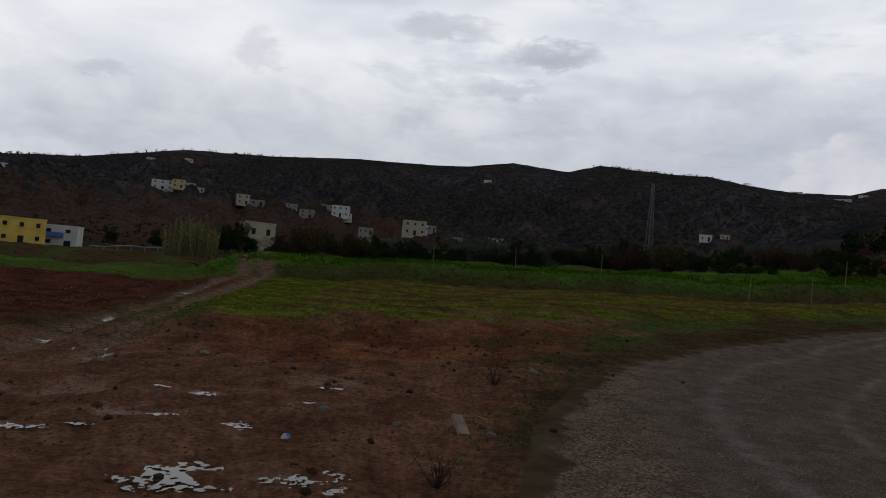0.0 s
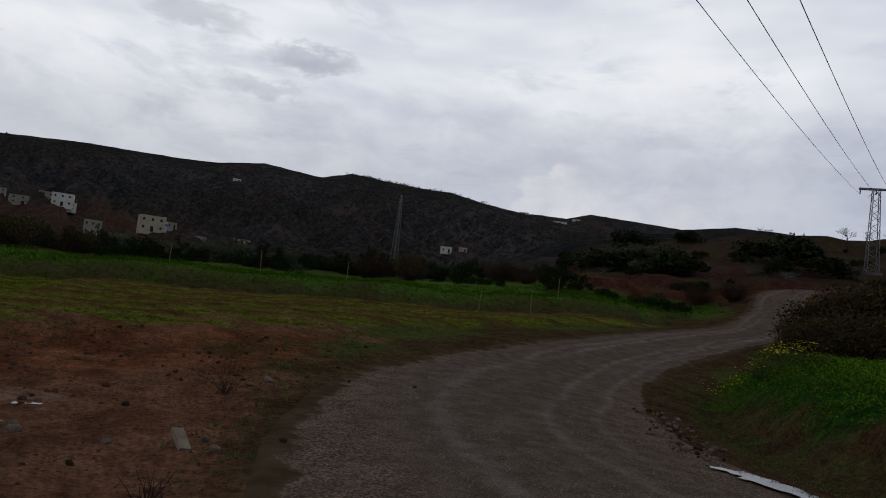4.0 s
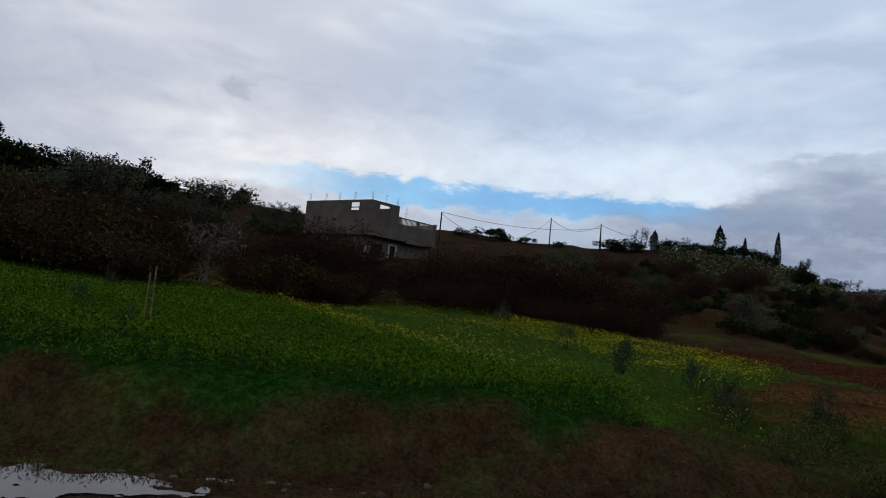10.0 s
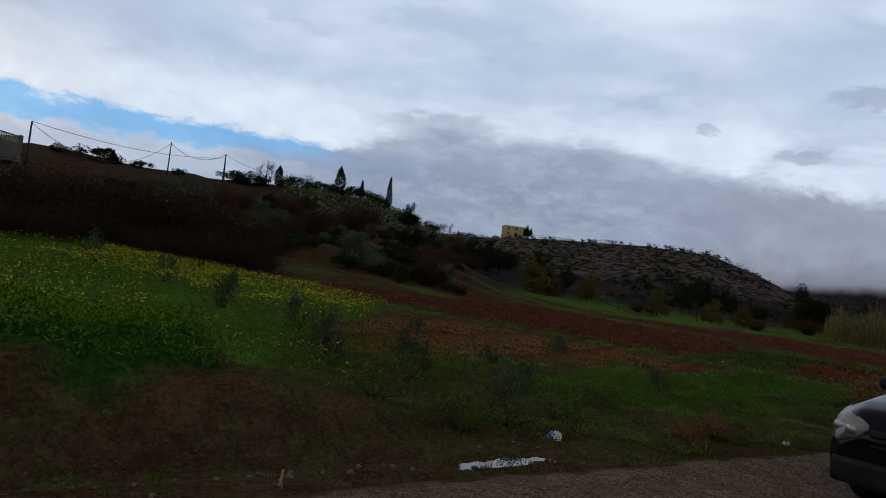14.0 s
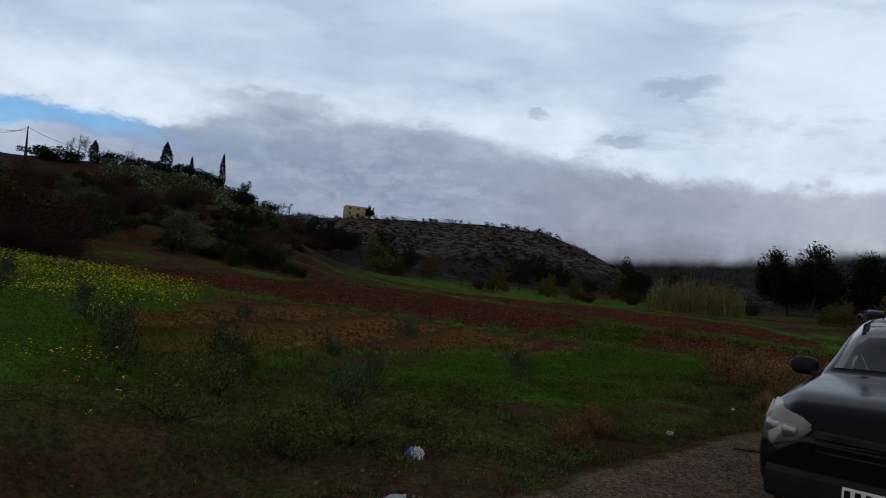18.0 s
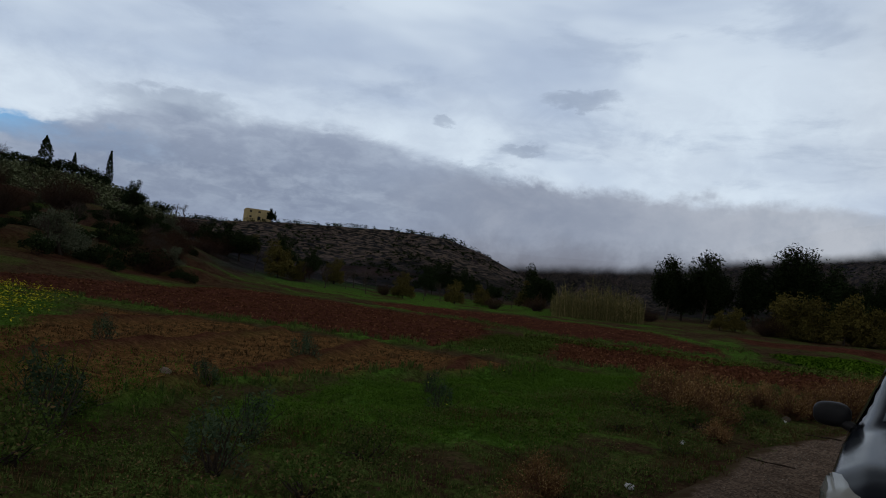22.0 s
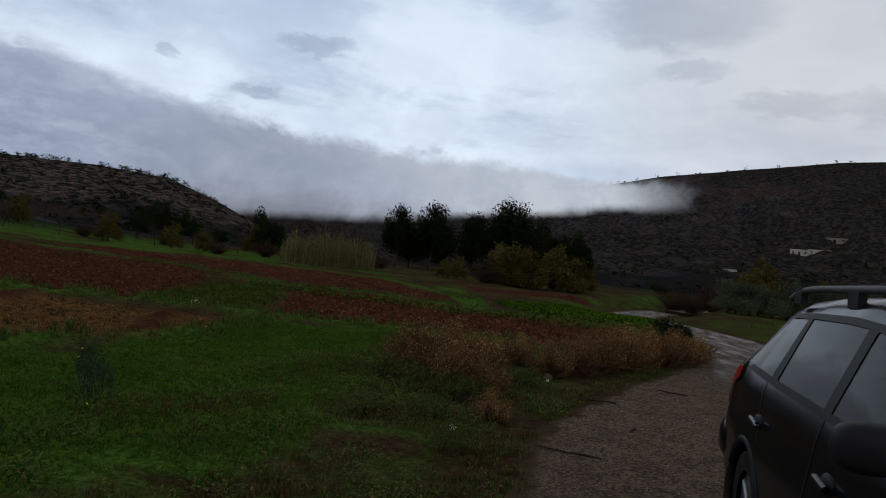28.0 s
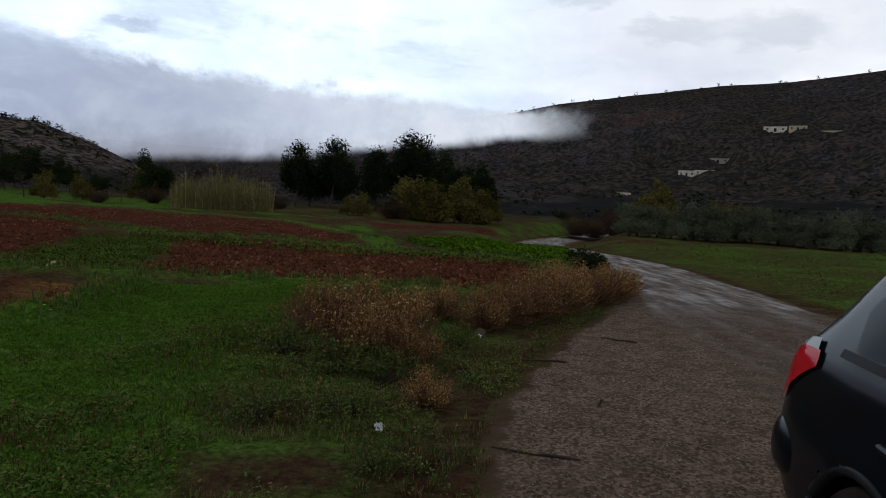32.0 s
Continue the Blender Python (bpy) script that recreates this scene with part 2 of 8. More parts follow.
def waves(x, y, seed, size, octaves=4):
    """Smooth value noise from a few turned sine sheets."""
    r = np.random.default_rng(seed)
    out, amp = np.zeros_like(x, dtype=float), 1.0
    for _ in range(octaves):
        for _ in range(3):
            a, p, q = r.uniform(0, 2 * np.pi), r.uniform(0, 6.28), r.uniform(0.7, 1.4)
            u = (x * np.cos(a) + y * np.sin(a)) * q * 2 * np.pi / size
            v = (-x * np.sin(a) + y * np.cos(a)) * q * 2 * np.pi / size
            out += amp * np.sin(u + p + 1.3 * np.sin(v * 0.7 + p)) / 3
        amp, size = amp * 0.5, size * 0.47
    return out


def inside(x, y, corners, fray=0.5, size=3.0, seed=1, soft=0.35):
    """How far a place lies within a field, 0 to 1, with a frayed edge."""
    px, py = np.array(corners, float).T
    d2, sign = np.full(x.shape, 1e18), np.ones(x.shape)
    n = len(px)
    for i in range(n):
        j = (i - 1) % n
        ex, ey = px[j] - px[i], py[j] - py[i]
        wx, wy = x - px[i], y - py[i]
        s = np.clip((wx * ex + wy * ey) / (ex * ex + ey * ey), 0, 1)
        d2 = np.minimum(d2, (wx - ex * s) ** 2 + (wy - ey * s) ** 2)
        c1, c2, c3 = y >= py[i], y < py[j], ex * wy > ey * wx
        sign = np.where((c1 & c2 & c3) | (~c1 & ~c2 & ~c3), -sign, sign)
    d = -sign * np.sqrt(d2) + fray * waves(x, y, seed, size, 3)
    return smooth(d, -soft, soft)


# centre line of the road: x, y, height, half width
ROAD = [(-40, -230, -0.9, 2.5), (-14, -130, -0.8, 2.5), (-2, -84, -0.7, 2.6), (2.0, -62, -0.5, 2.2), (1.3, -50, -0.3, 2.0), (0.05, -40, -0.2, 1.95), (0.35, -31, -0.15, 1.9), (0.9, -25, -0.08, 2.0), (1.9, -19, 0, 2.75), (2.35, -16, 0, 3.3), (2.7, -13, 0, 3.55), (3.1, -7, 0, 3.4), (3.3, -1, 0, 3.1), (3.5, 4, 0, 3.05), (4.7, 9, 0.08, 2.95), (6.7, 12.4, 0.24, 2.6), (9.2, 15.2, 0.40, 2.25), (11.9, 17.7, 0.62, 2.1), (15.6, 20.3, 0.96, 2.0), (21.0, 23.6, 1.45, 2.0), (26.9, 26.9, 2.05, 2.0), (34.2, 32.6, 3.35, 1.85), (41.6, 39.0, 5.2, 1.95), (48.5, 42.0, 6.2, 2.0), (56, 43, 6.6, 2.0)]


def road_line(n=420):
    """Points of the road's centre, evenly enough spaced, by Catmull-Rom."""
    p = np.array(ROAD, float)
    p = np.vstack([2 * p[0] - p[1], p, 2 * p[-1] - p[-2]])
    out = []
    for i in range(1, len(p) - 2):
        k = max(4, int(np.hypot(*(p[i + 1] - p[i])[:2]) / 0.5)) if p[i][1] > -70 else 12
        for s in np.arange(k) / k:
            a, b, c, d = p[i - 1], p[i], p[i + 1], p[i + 2]
            out.append(0.5 * (2 * b + (c - a) * s + (2 * a - 5 * b + 4 * c - d) * s**2 + (3 * b - a - 3 * c + d) * s**3))
    out.append(p[-2])
    return np.array(out)


LINE = road_line()


def near_road(x, y):
    """Distance from the centre line, signed to its right (east), its height and half width there."""
    shape = x.shape
    x, y = x.ravel(), y.ravel()
    d, side, h, w = np.full(x.shape, 1e9), np.ones(x.shape), np.zeros(x.shape), np.full(x.shape, 2.0)
    tangent = np.gradient(LINE[:, :2], axis=0)
    close = np.where((np.abs(x - 15) < 70) & (y > -260) & (y < 70))[0]
    for chunk in np.array_split(close, max(1, len(close) // 20000)):
        dx, dy = x[chunk, None] - LINE[None, :, 0], y[chunk, None] - LINE[None, :, 1]
        k = np.argmin(dx * dx + dy * dy, axis=1)
        row = np.arange(len(chunk))
        ddx, ddy = dx[row, k], dy[row, k]
        d[chunk] = np.hypot(ddx, ddy)
        side[chunk] = np.sign(ddx * tangent[k, 1] - ddy * tangent[k, 0])
        h[chunk], w[chunk] = LINE[k, 2], LINE[k, 3]
    # the outer side of the bend lies higher
    h = h - np.interp(y, [3, 8, 15, 18, 24, 28, 34], [0, 0.08, 0.26, 0.26, 0.16, 0.05, 0]) * np.where(d < 1e8, np.clip(d * side / w, -1.2, 1.2), 0)
    return (d * side).reshape(shape), h.reshape(shape), w.reshape(shape)


def polar(x, y):
    r = np.hypot(x - CX, y - CY)
    az = np.degrees(np.arctan2(x - CX, y - CY))
    return r, np.where(az < -110, az + 360, az)


ROWS_TERRACE = [(-5.6, 13.2), (-4.0, 12.6), (-1.8, 13.4), (1.0, 14.6), (5.4, 18.8), (10, 22.6), (16.5, 26.2), (24, 30.0), (26, 60), (-16, 60), (-10, 30)]
UPPER_TERRACE = [(-10, 34.5), (8, 35.5), (14, 34.6), (22, 32.0), (31, 33.5), (36, 40), (36, 70), (-18, 70), (-15, 45)]


def track_line(x, y):
    """The cart track that leaves the lay-by: 1 in its ruts."""
    c = np.interp(y, [6, 9.8, 11.1, 14.4, 15.7, 22.2, 30, 45, 60], [-4.4, -5.3, -5.8, -6.3, -6.3, -7.1, -8.0, -12, -15])
    return (np.exp(-(((x - c - 0.55) / 0.3) ** 2)) + np.exp(-(((x - c + 0.55) / 0.3) ** 2))) * smooth(y, 8, 11) * smooth(y, 60, 45)


def land(x, y, detail=True):
    """Height of the ground."""
    x, y = np.asarray(x, float), np.asarray(y, float)
    r, az = polar(x, y)
    base = table(az, GRADE) * np.clip(r - 7, 0, 75)
    z = base.copy()
    rough = waves(x, y, 3, 60, 4)
    for tab, r0, r1, drop, lump in ((NEAR_HILL, 38, 140, 0.12, 0.9), (ROCK_RIDGE, 190, 420, 0.25, 2.5), (NORTH_RANGE, 230, 900, 0.3, 9.0), (FAR_PEAKS, 900, 1700, 0.3, 8.0), (SOUTH_RANGE, 170, 850, 0.3, 4.5), (VALLEY_END, 900, 2300, 0.2, 10.0)):
        crest = r1 * np.tan(np.radians(table(az, tab))) + 1.6
        s = np.clip((r - r0) / (r1 - r0), 0, 1)
        up = np.where(r < r1, base + (crest - base) * (0.25 * s + 0.75 * s * s), crest - drop * (r - r1))
        up += lump * rough * np.sin(np.pi * np.clip(s, 0, 1)) * np.clip(crest / 20, 0, 1.5) * np.clip((r - r0) / 350, 0.12 if r0 > 100 else 0.5, 1)
        if r0 > 200:
            up += lump * 1.3 * waves(x, y, 8, 420, 3) * np.sin(np.pi * s) * np.clip(crest / 40, 0, 1.5)
        z = np.maximum(z, np.where(r > r0, up, -1e9))
    # low terraces under the row field and the strip beyond it
    z = z + 0.32 * inside(x, y, ROWS_TERRACE, 0.25, 2.0, 7, 1.1) + 0.75 * inside(x, y, UPPER_TERRACE, 0.3, 3.0, 8, 0.8) - 0.12 * track_line(x, y) + 0.42 * inside(x, y, FIELDS["crop"], 0.22, 2.0, 9, 0.4)
    # cut banks between the brown fields
    step = smooth(az, 24, 29) * smooth(az, 49, 44)
    for at, rise in ((59, 0.9), (74, 1.1), (92, 0.8)):
        rr = r + 1.6 * waves(x, y, 5, 24, 3)
        z = z + step * rise * smooth(rr, at - 0.9, at + 0.9) * smooth(rr, at + 17, at + 2)
    # old terraces on the eastern slope, and the balks between the fields
    step = smooth(az, 99, 103) * smooth(az, 130, 125)
    for at, rise in ((57, 0.8), (68, 1.0), (81, 1.2), (96, 1.1)):
        rr = r + 2.2 * waves(x, y, 6, 30, 3)
        z = z + step * rise * smooth(rr, at - 0.7, at + 0.7) * smooth(rr, at + 12, at + 2)
    z = z + 0.17 * balk(x, y)
    d, h, w = near_road(x, y)
    e, a = np.abs(d) - w, np.abs(d)
    # banks and a shallow ditch along the eastern verge
    ditch = np.exp(-(((d - w - 1.35) / 0.6) ** 2)) * 0.30 * smooth(y, -6.5, -3.5) * smooth(y, 20, 12)
    bed = 1 - smooth(e, 0.3, 4.5)
    levee = np.where(d > 0, smooth(e, 1.7, 2.5) * smooth(e, 5.2, 3.4), 0) * 0.34 * smooth(y, -7, -3) * smooth(y, 17, 13)
    z = z * (1 - bed) + (h - 0.03) * bed - ditch + levee
    if detail:
        z = z + np.where(e > 0.2, 1, 0.0) * np.clip(e, 0, 1.5) * 0.035 * waves(x, y, 11, 2.3, 4) * np.clip(60 / (r + 1), 0, 1)
        z = z + inside(x, y, FIELDS["mud"], 0.3) * 0.028 * waves(x, y, 37, 0.9, 3)
        z = z + smooth(e, 0.5, 5) * np.clip(r / 30 - 0.5, 0, 1.5) * np.where(az > 120, 0.08, 0.25) * waves(x, y, 14, 17, 3)
    return z


def ground_z(x, y):
    return float(land(np.array([x], float), np.array([y], float))[0])


FIELDS = {
    "crop": [(10.4, 9.5), (9.1, 6.0), (8.8, 3.2), (8.75, 0.0), (8.85, -1.9), (9.7, -3.1), (11.2, -3.7), (12.0, -3.3), (13.6, -2.4), (19.2, 0.6), (30.3, 4.9), (40, 11.5), (33, 14), (25, 17), (20, 18.2), (15, 15.6), (12.3, 13.0)],
    "flowers": [(11.8, -4.4), (14.4, -3.4), (19.2, -0.6), (30.3, 3.6), (40, 3), (38, -8), (33, -12), (24.5, -14.2), (19.3, -10.7), (15.8, -7.6), (14.0, -6.2)],
    "stubble": [(11.9, -7.8), (14.4, -6.7), (17.6, -8.3), (21.6, -12.6), (25.0, -15.2), (22.8, -18.4), (20.0, -19.2), (16.5, -19.9), (13.4, -19.7), (12.1, -17.0), (12.9, -14.0), (12.7, -10.0)],
    "plough_a": [(23.9, -20.0), (20.9, -21.2), (16.9, -22.4), (17.6, -25.0), (20.6, -31.6), (27, -42), (43, -45), (43.5, -34), (36, -13.5), (30.5, -16.4)],
    "plough_b": [(19.0, -35.3), (11.9, -35.6), (4.8, -33.6), (4.9, -27.8), (6.4, -23.1), (9.6, -22.6), (13.5, -22.4), (17.0, -31.6)],
    "plough_c": [(46.7, -54.2), (41, -66), (23, -62), (12.8, -45), (11.6, -38.0), (20, -38.6), (32, -42)],
    "lush": [(13.2, -20.2), (9.6, -21.4), (8.4, -17), (8.4, -10.8), (9.4, -9.0), (11.4, -9.0), (12.4, -13.8), (11.8, -17)],
    "band": [(46, -57), (62, -54), (92, -72), (112, -96), (49, -105), (25, -80), (41, -69)],
    "rows": [(-5.3, 14.6), (-4.0, 13.9), (-1.8, 14.7), (1.0, 15.9), (5.4, 19.6), (10.2, 22.9), (16.5, 26.4), (24, 30.2), (20, 31.6), (11, 33.5), (-2, 33), (-6.9, 31), (-6.1, 22), (-5.5, 17)],
    "dark_plough": [(-7.6, 12.5), (-8.0, 18), (-9.0, 26), (-11.0, 31), (-60, 38), (-60, 12)],
    "green_far": [(-60, 40), (-11, 33), (8, 50), (20, 42), (16, 36), (-2, 37.5), (-14, 46)],
    "mud": [(-9, -4), (-9, 11), (-4, 14), (0.2, 14.4), (2.0, 11), (0.4, 5), (-0.3, -4)],
    "west_green": [(-2.2, -20), (-1.6, -30), (-2.4, -60), (-40, -70), (-40, -22)],
    "strip": [(18.0, -71), (5.4, -77), (5.2, -70), (12.2, -56)],
    "greens": [(10.4, -43.8), (5.4, -59.5), (0.8, -56), (2.6, -38), (7.2, -36.6)],
    "path": [(18.4, -64.6), (15.6, -62), (9.6, -36.6), (11.0, -37.3)],
    "corner": [(20.2, -31.8), (18.8, -35.0), (17.2, -31.4), (13.7, -22.2), (16.6, -22.0)],
}
# grassy balks between the fields
BALKS = [[(29, -15.6), (23.2, -19.2), (20.4, -20.2), (16.5, -21.2), (13.8, -21.2), (9.7, -22.0), (6.6, -22.6)], [(4.4, -34.8), (11.8, -36.7), (19.5, -36.9), (27, -42.6), (43, -48), (60, -46)], [(11.4, -44), (14, -49), (24, -64), (42, -70)], [(42, -10), (33, -14.0), (27, -15.4)], [(12.6, -20.6), (11.9, -17.2), (12.9, -13.8), (12.6, -9.6), (11.6, -7.6)]]


def balk(x, y):
    """1 on the crown of a balk, falling off to its sides."""
    d2 = np.full(np.shape(x), 1e9)
    for line, wide in zip(BALKS, (1.0, 1.2, 1.6, 1.0, 0.7)):
        for (ax, ay), (bx, by) in zip(line, line[1:]):
            ex, ey = bx - ax, by - ay
            s = np.clip(((x - ax) * ex + (y - ay) * ey) / (ex * ex + ey * ey), 0, 1)
            d2 = np.minimum(d2, ((x - ax - ex * s) ** 2 + (y - ay - ey * s) ** 2) / wide**2)
    return np.exp(-d2 / 0.16) * (0.75 + 0.25 * waves(x, y, 48, 3.0, 2))


def tilled_ridge(x, y):
    """1 on the earth ridges that cross the stubble."""
    u = (0.89 * x + 0.456 * y) / 3.0 + 0.2 + 0.06 * waves(x, y, 49, 5, 2)
    return np.exp(-(((u % 1.0 - 0.5) / 0.10) ** 2))


def zones(x, y):
    return {k: inside(x, y, c, seed=i + 20, fray=0.35 if k != "band" else 1.5) for i, (k, c) in enumerate(FIELDS.items())}


def mesh_data(name, verts, faces=None, loops=None, quads=True, smooth_shade=True):
    """A mesh from arrays; faces is an (n, 3) or (n, 4) array."""
    me = bpy.data.meshes.new(name)
    verts, faces = np.asarray(verts, np.float32), np.asarray(faces, np.int32)
    k = faces.shape[1]
    me.vertices.add(len(verts))
    me.vertices.foreach_set("co", verts.ravel())
    me.loops.add(faces.size)
    me.loops.foreach_set("vertex_index", faces.ravel())
    me.polygons.add(len(faces))
    me.polygons.foreach_set("loop_start", np.arange(0, faces.size, k, dtype=np.int32))
    me.polygons.foreach_set("use_smooth", np.full(len(faces), smooth_shade))
    me.update(calc_edges=True)
    return me

# ---------------------------------------------------------------- materials
def material(name):
    m = bpy.data.materials.new(name)
    m.use_nodes = True
    t = m.node_tree
    t.nodes.clear()
    out, bsdf = t.nodes.new("ShaderNodeOutputMaterial"), t.nodes.new("ShaderNodeBsdfPrincipled")
    t.links.new(bsdf.outputs[0], out.inputs[0])
    bsdf.inputs["Specular IOR Level"].default_value = 0.3
    return m, t, bsdf


def place(t, world=True):
    if world:
        return t.nodes.new("ShaderNodeNewGeometry").outputs["Position"]
    return t.nodes.new("ShaderNodeTexCoord").outputs["Object"]


def bump(t, bsdf, height, strength, distance):
    nd = t.nodes.new("ShaderNodeBump")
    nd.inputs["Strength"].default_value, nd.inputs["Distance"].default_value = strength, distance
    t.links.new(height, nd.inputs["Height"])
    t.links.new(nd.outputs[0], bsdf.inputs["Normal"])


def two_tone(name, a, b, size=1.0, rough=0.9, grain=0.25, relief=0.3, depth=0.01, world=False, metal=0.0, spec=0.03, random_shift=0.0):
    """A surface between two colours: broad blotches and a fine grain, with relief."""
    m, t, bsdf = material(name)
    p = place(t, world)
    broad, fine = noise_tex(t, p, 1.0 / size, 5.0, 0.6), noise_tex(t, p, 14.0 / size, 6.0, 0.7)
    col = mix(t, ramp(t, broad, 0.3, 0.7), a, b)
    col = mix(t, grain, col, mix(t, ramp(t, fine, 0.35, 0.65), (0.25, 0.25, 0.25), (1.0, 1.0, 1.0)), "MULTIPLY")
    if random_shift:
        rnd = t.nodes.new("ShaderNodeObjectInfo").outputs["Random"]
        hsv = t.nodes.new("ShaderNodeHueSaturation")
        put(t, hsv.inputs["Color"], col)
        put(t, hsv.inputs["Value"], ramp(t, rnd, 0.0, 1.0, 1 - random_shift, 1 + random_shift))
        col = hsv.outputs[0]
    put(t, bsdf.inputs["Base Color"], col)
    bsdf.inputs["Roughness"].default_value, bsdf.inputs["Metallic"].default_value = rough, metal
    bsdf.inputs["Specular IOR Level"].default_value = spec
    bump(t, bsdf, fine, relief, depth)
    return m


def leaf_mat(name, a, b, c=None, rough=0.65, share=0.85):
    """Leaves: each island takes a tone between a and b; a few take c. Some light comes through."""
    m, t, bsdf = material(name)
    rnd = t.nodes.new("ShaderNodeNewGeometry").outputs["Random Per Island"]
    obj = t.nodes.new("ShaderNodeObjectInfo").outputs["Random"]
    patch = noise_tex(t, place(t), 0.6, 3.0)
    col = mix(t, ramp(t, math_node(t, "ADD", math_node(t, "MULTIPLY", rnd, 0.7), math_node(t, "MULTIPLY", patch, 0.4)), 0.1, 1.0), a, b)
    if c:
        col = mix(t, math_node(t, "GREATER_THAN", math_node(t, "FRACT", math_node(t, "MULTIPLY", rnd, 37.3)), share), col, c)
    hsv = t.nodes.new("ShaderNodeHueSaturation")
    put(t, hsv.inputs["Color"], col)
    put(t, hsv.inputs["Value"], ramp(t, obj, 0.0, 1.0, 0.8, 1.2))
    put(t, bsdf.inputs["Base Color"], hsv.outputs[0])
    bsdf.inputs["Roughness"].default_value = rough
    bsdf.inputs["Specular IOR Level"].default_value = 0.0
    return m


def ground_material():
    m, t, bsdf = material("ground_soil_and_grass")
    p = place(t)

    def zone(name):
        a = t.nodes.new("ShaderNodeAttribute")
        a.attribute_name = name
        s = t.nodes.new("ShaderNodeSeparateColor")
        t.links.new(a.outputs["Color"], s.inputs[0])
        return s.outputs

    grass, plough, stubble = zone("zone_a")
    crop, mud, rows = zone("zone_b")
    scrub, rock, wet = zone("zone_c")
    bank, rut = zone("zone_d")[:2]
    big, mid, fine, tiny = noise_tex(t, p, 0.18, 5.0), noise_tex(t, p, 1.1, 5.0, 0.6), noise_tex(t, p, 7.0, 6.0, 0.65), noise_tex(t, p, 38.0, 5.0, 0.7)
    # verge: dark red-brown earth with dead and living grass
    col = mix(t, ramp(t, mid, 0.38, 0.62), (0.040, 0.021, 0.014), (0.054, 0.037, 0.020))
    col = mix(t, math_node(t, "MULTIPLY", ramp(t, fine, 0.48, 0.62), 0.4), col, (0.032, 0.046, 0.013))
    green = mix(t, ramp(t, fine, 0.35, 0.65), (0.032, 0.074, 0.010), (0.064, 0.132, 0.020))
    green = mix(t, ramp(t, mid, 0.46, 0.68, 0.0, 0.7), green, (0.050, 0.045, 0.018))
    col = mix(t, grass, col, green)
    red = mix(t, ramp(t, mid, 0.35, 0.65), (0.040, 0.0155, 0.0105), (0.074, 0.0280, 0.0180))
    red = mix(t, math_node(t, "MULTIPLY", ramp(t, tiny, 0.62, 0.75), 0.25), red, (0.12, 0.05, 0.025))
    col = mix(t, plough, col, red)
    tan = mix(t, ramp(t, fine, 0.35, 0.65), (0.086, 0.044, 0.017), (0.146, 0.080, 0.030))
    tan = mix(t, ramp(t, mid, 0.45, 0.65, 0.0, 0.5), tan, (0.075, 0.032, 0.013))
    col = mix(t, stubble, col, tan)
    leafy = mix(t, ramp(t, fine, 0.35, 0.65), (0.009, 0.036, 0.006), (0.020, 0.070, 0.010))
    col = mix(t, crop, col, leafy)
    clay = mix(t, ramp(t, mid, 0.35, 0.65), (0.080, 0.038, 0.022), (0.132, 0.067, 0.040))
    clay = mix(t, math_node(t, "MULTIPLY", ramp(t, tiny, 0.58, 0.7), 0.5), clay, (0.16, 0.12, 0.095))
    col = mix(t, mud, col, clay)
    # raw red earth of the cut banks, pale trodden cart track
    raw = mix(t, ramp(t, mid, 0.36, 0.64), (0.070, 0.024, 0.012), (0.150, 0.058, 0.028))
    col = mix(t, bank, col, raw)
    col = mix(t, rut, col, mix(t, ramp(t, fine, 0.35, 0.65), (0.090, 0.058, 0.038), (0.150, 0.104, 0.072)))
    # drilled rows of a young yellowish crop
    young = mix(t, ramp(t, fine, 0.35, 0.65), (0.062, 0.076, 0.010), (0.118, 0.126, 0.018))
    col = mix(t, rows, col, young)
    # hillside: earth under dark maquis, base tones tinted blue in place of distance haze
    hill = mix(t, ramp(t, noise_tex(t, p, 0.035, 6.0, 0.65), 0.40, 0.62), (0.018, 0.019, 0.024), (0.035, 0.031, 0.034))
    spots = ramp(t, noise_tex(t, p, 0.16, 5.0, 0.7), 0.47, 0.56)
    hill = mix(t, math_node(t, "MULTIPLY", ramp(t, noise_tex(t, p, 0.07, 6.0, 0.75), 0.52, 0.62), 0.6), hill, (0.064, 0.055, 0.054))
    hill = mix(t, math_node(t, "MULTIPLY", spots, 0.85), hill, (0.009, 0.011, 0.010))
    hill = mix(t, ramp(t, noise_tex(t, p, 0.006, 5.0, 0.6), 0.42, 0.58, 0.75, 0.0), hill, (0.013, 0.013, 0.012))
    hill = mix(t, ramp(t, noise_tex(t, p, 0.012, 4.0), 0.56, 0.68, 0.0, 0.45), hill, (0.048, 0.026, 0.021))
    col = mix(t, scrub, col, hill)
    stone = mix(t, ramp(t, fine, 0.4, 0.6), (0.062, 0.046, 0.036), (0.115, 0.090, 0.072))
    col = mix(t, math_node(t, "MULTIPLY", rock, ramp(t, noise_tex(t, p, 0.3, 5.0), 0.46, 0.58)), col, stone)
    damp = math_node(t, "MULTIPLY", wet, ramp(t, math_node(t, "ADD", mid, math_node(t, "MULTIPLY", fine, 0.35)), 0.73, 0.77))
    col = mix(t, math_node(t, "MULTIPLY", damp, 0.5), col, (0.03, 0.02, 0.015))
    grain = mix(t, ramp(t, noise_tex(t, p, 17.0, 5.0, 0.75), 0.34, 0.66), (0.5, 0.5, 0.5), (1.45, 1.45, 1.45))
    col = mix(t, 0.8, col, grain, "MULTIPLY")
    col = mix(t, 0.7, col, mix(t, ramp(t, noise_tex(t, p, 4.2, 5.0, 0.65), 0.34, 0.66), (0.68, 0.68, 0.68), (1.28, 1.28, 1.28)), "MULTIPLY")
    put(t, bsdf.inputs["Base Color"], col)
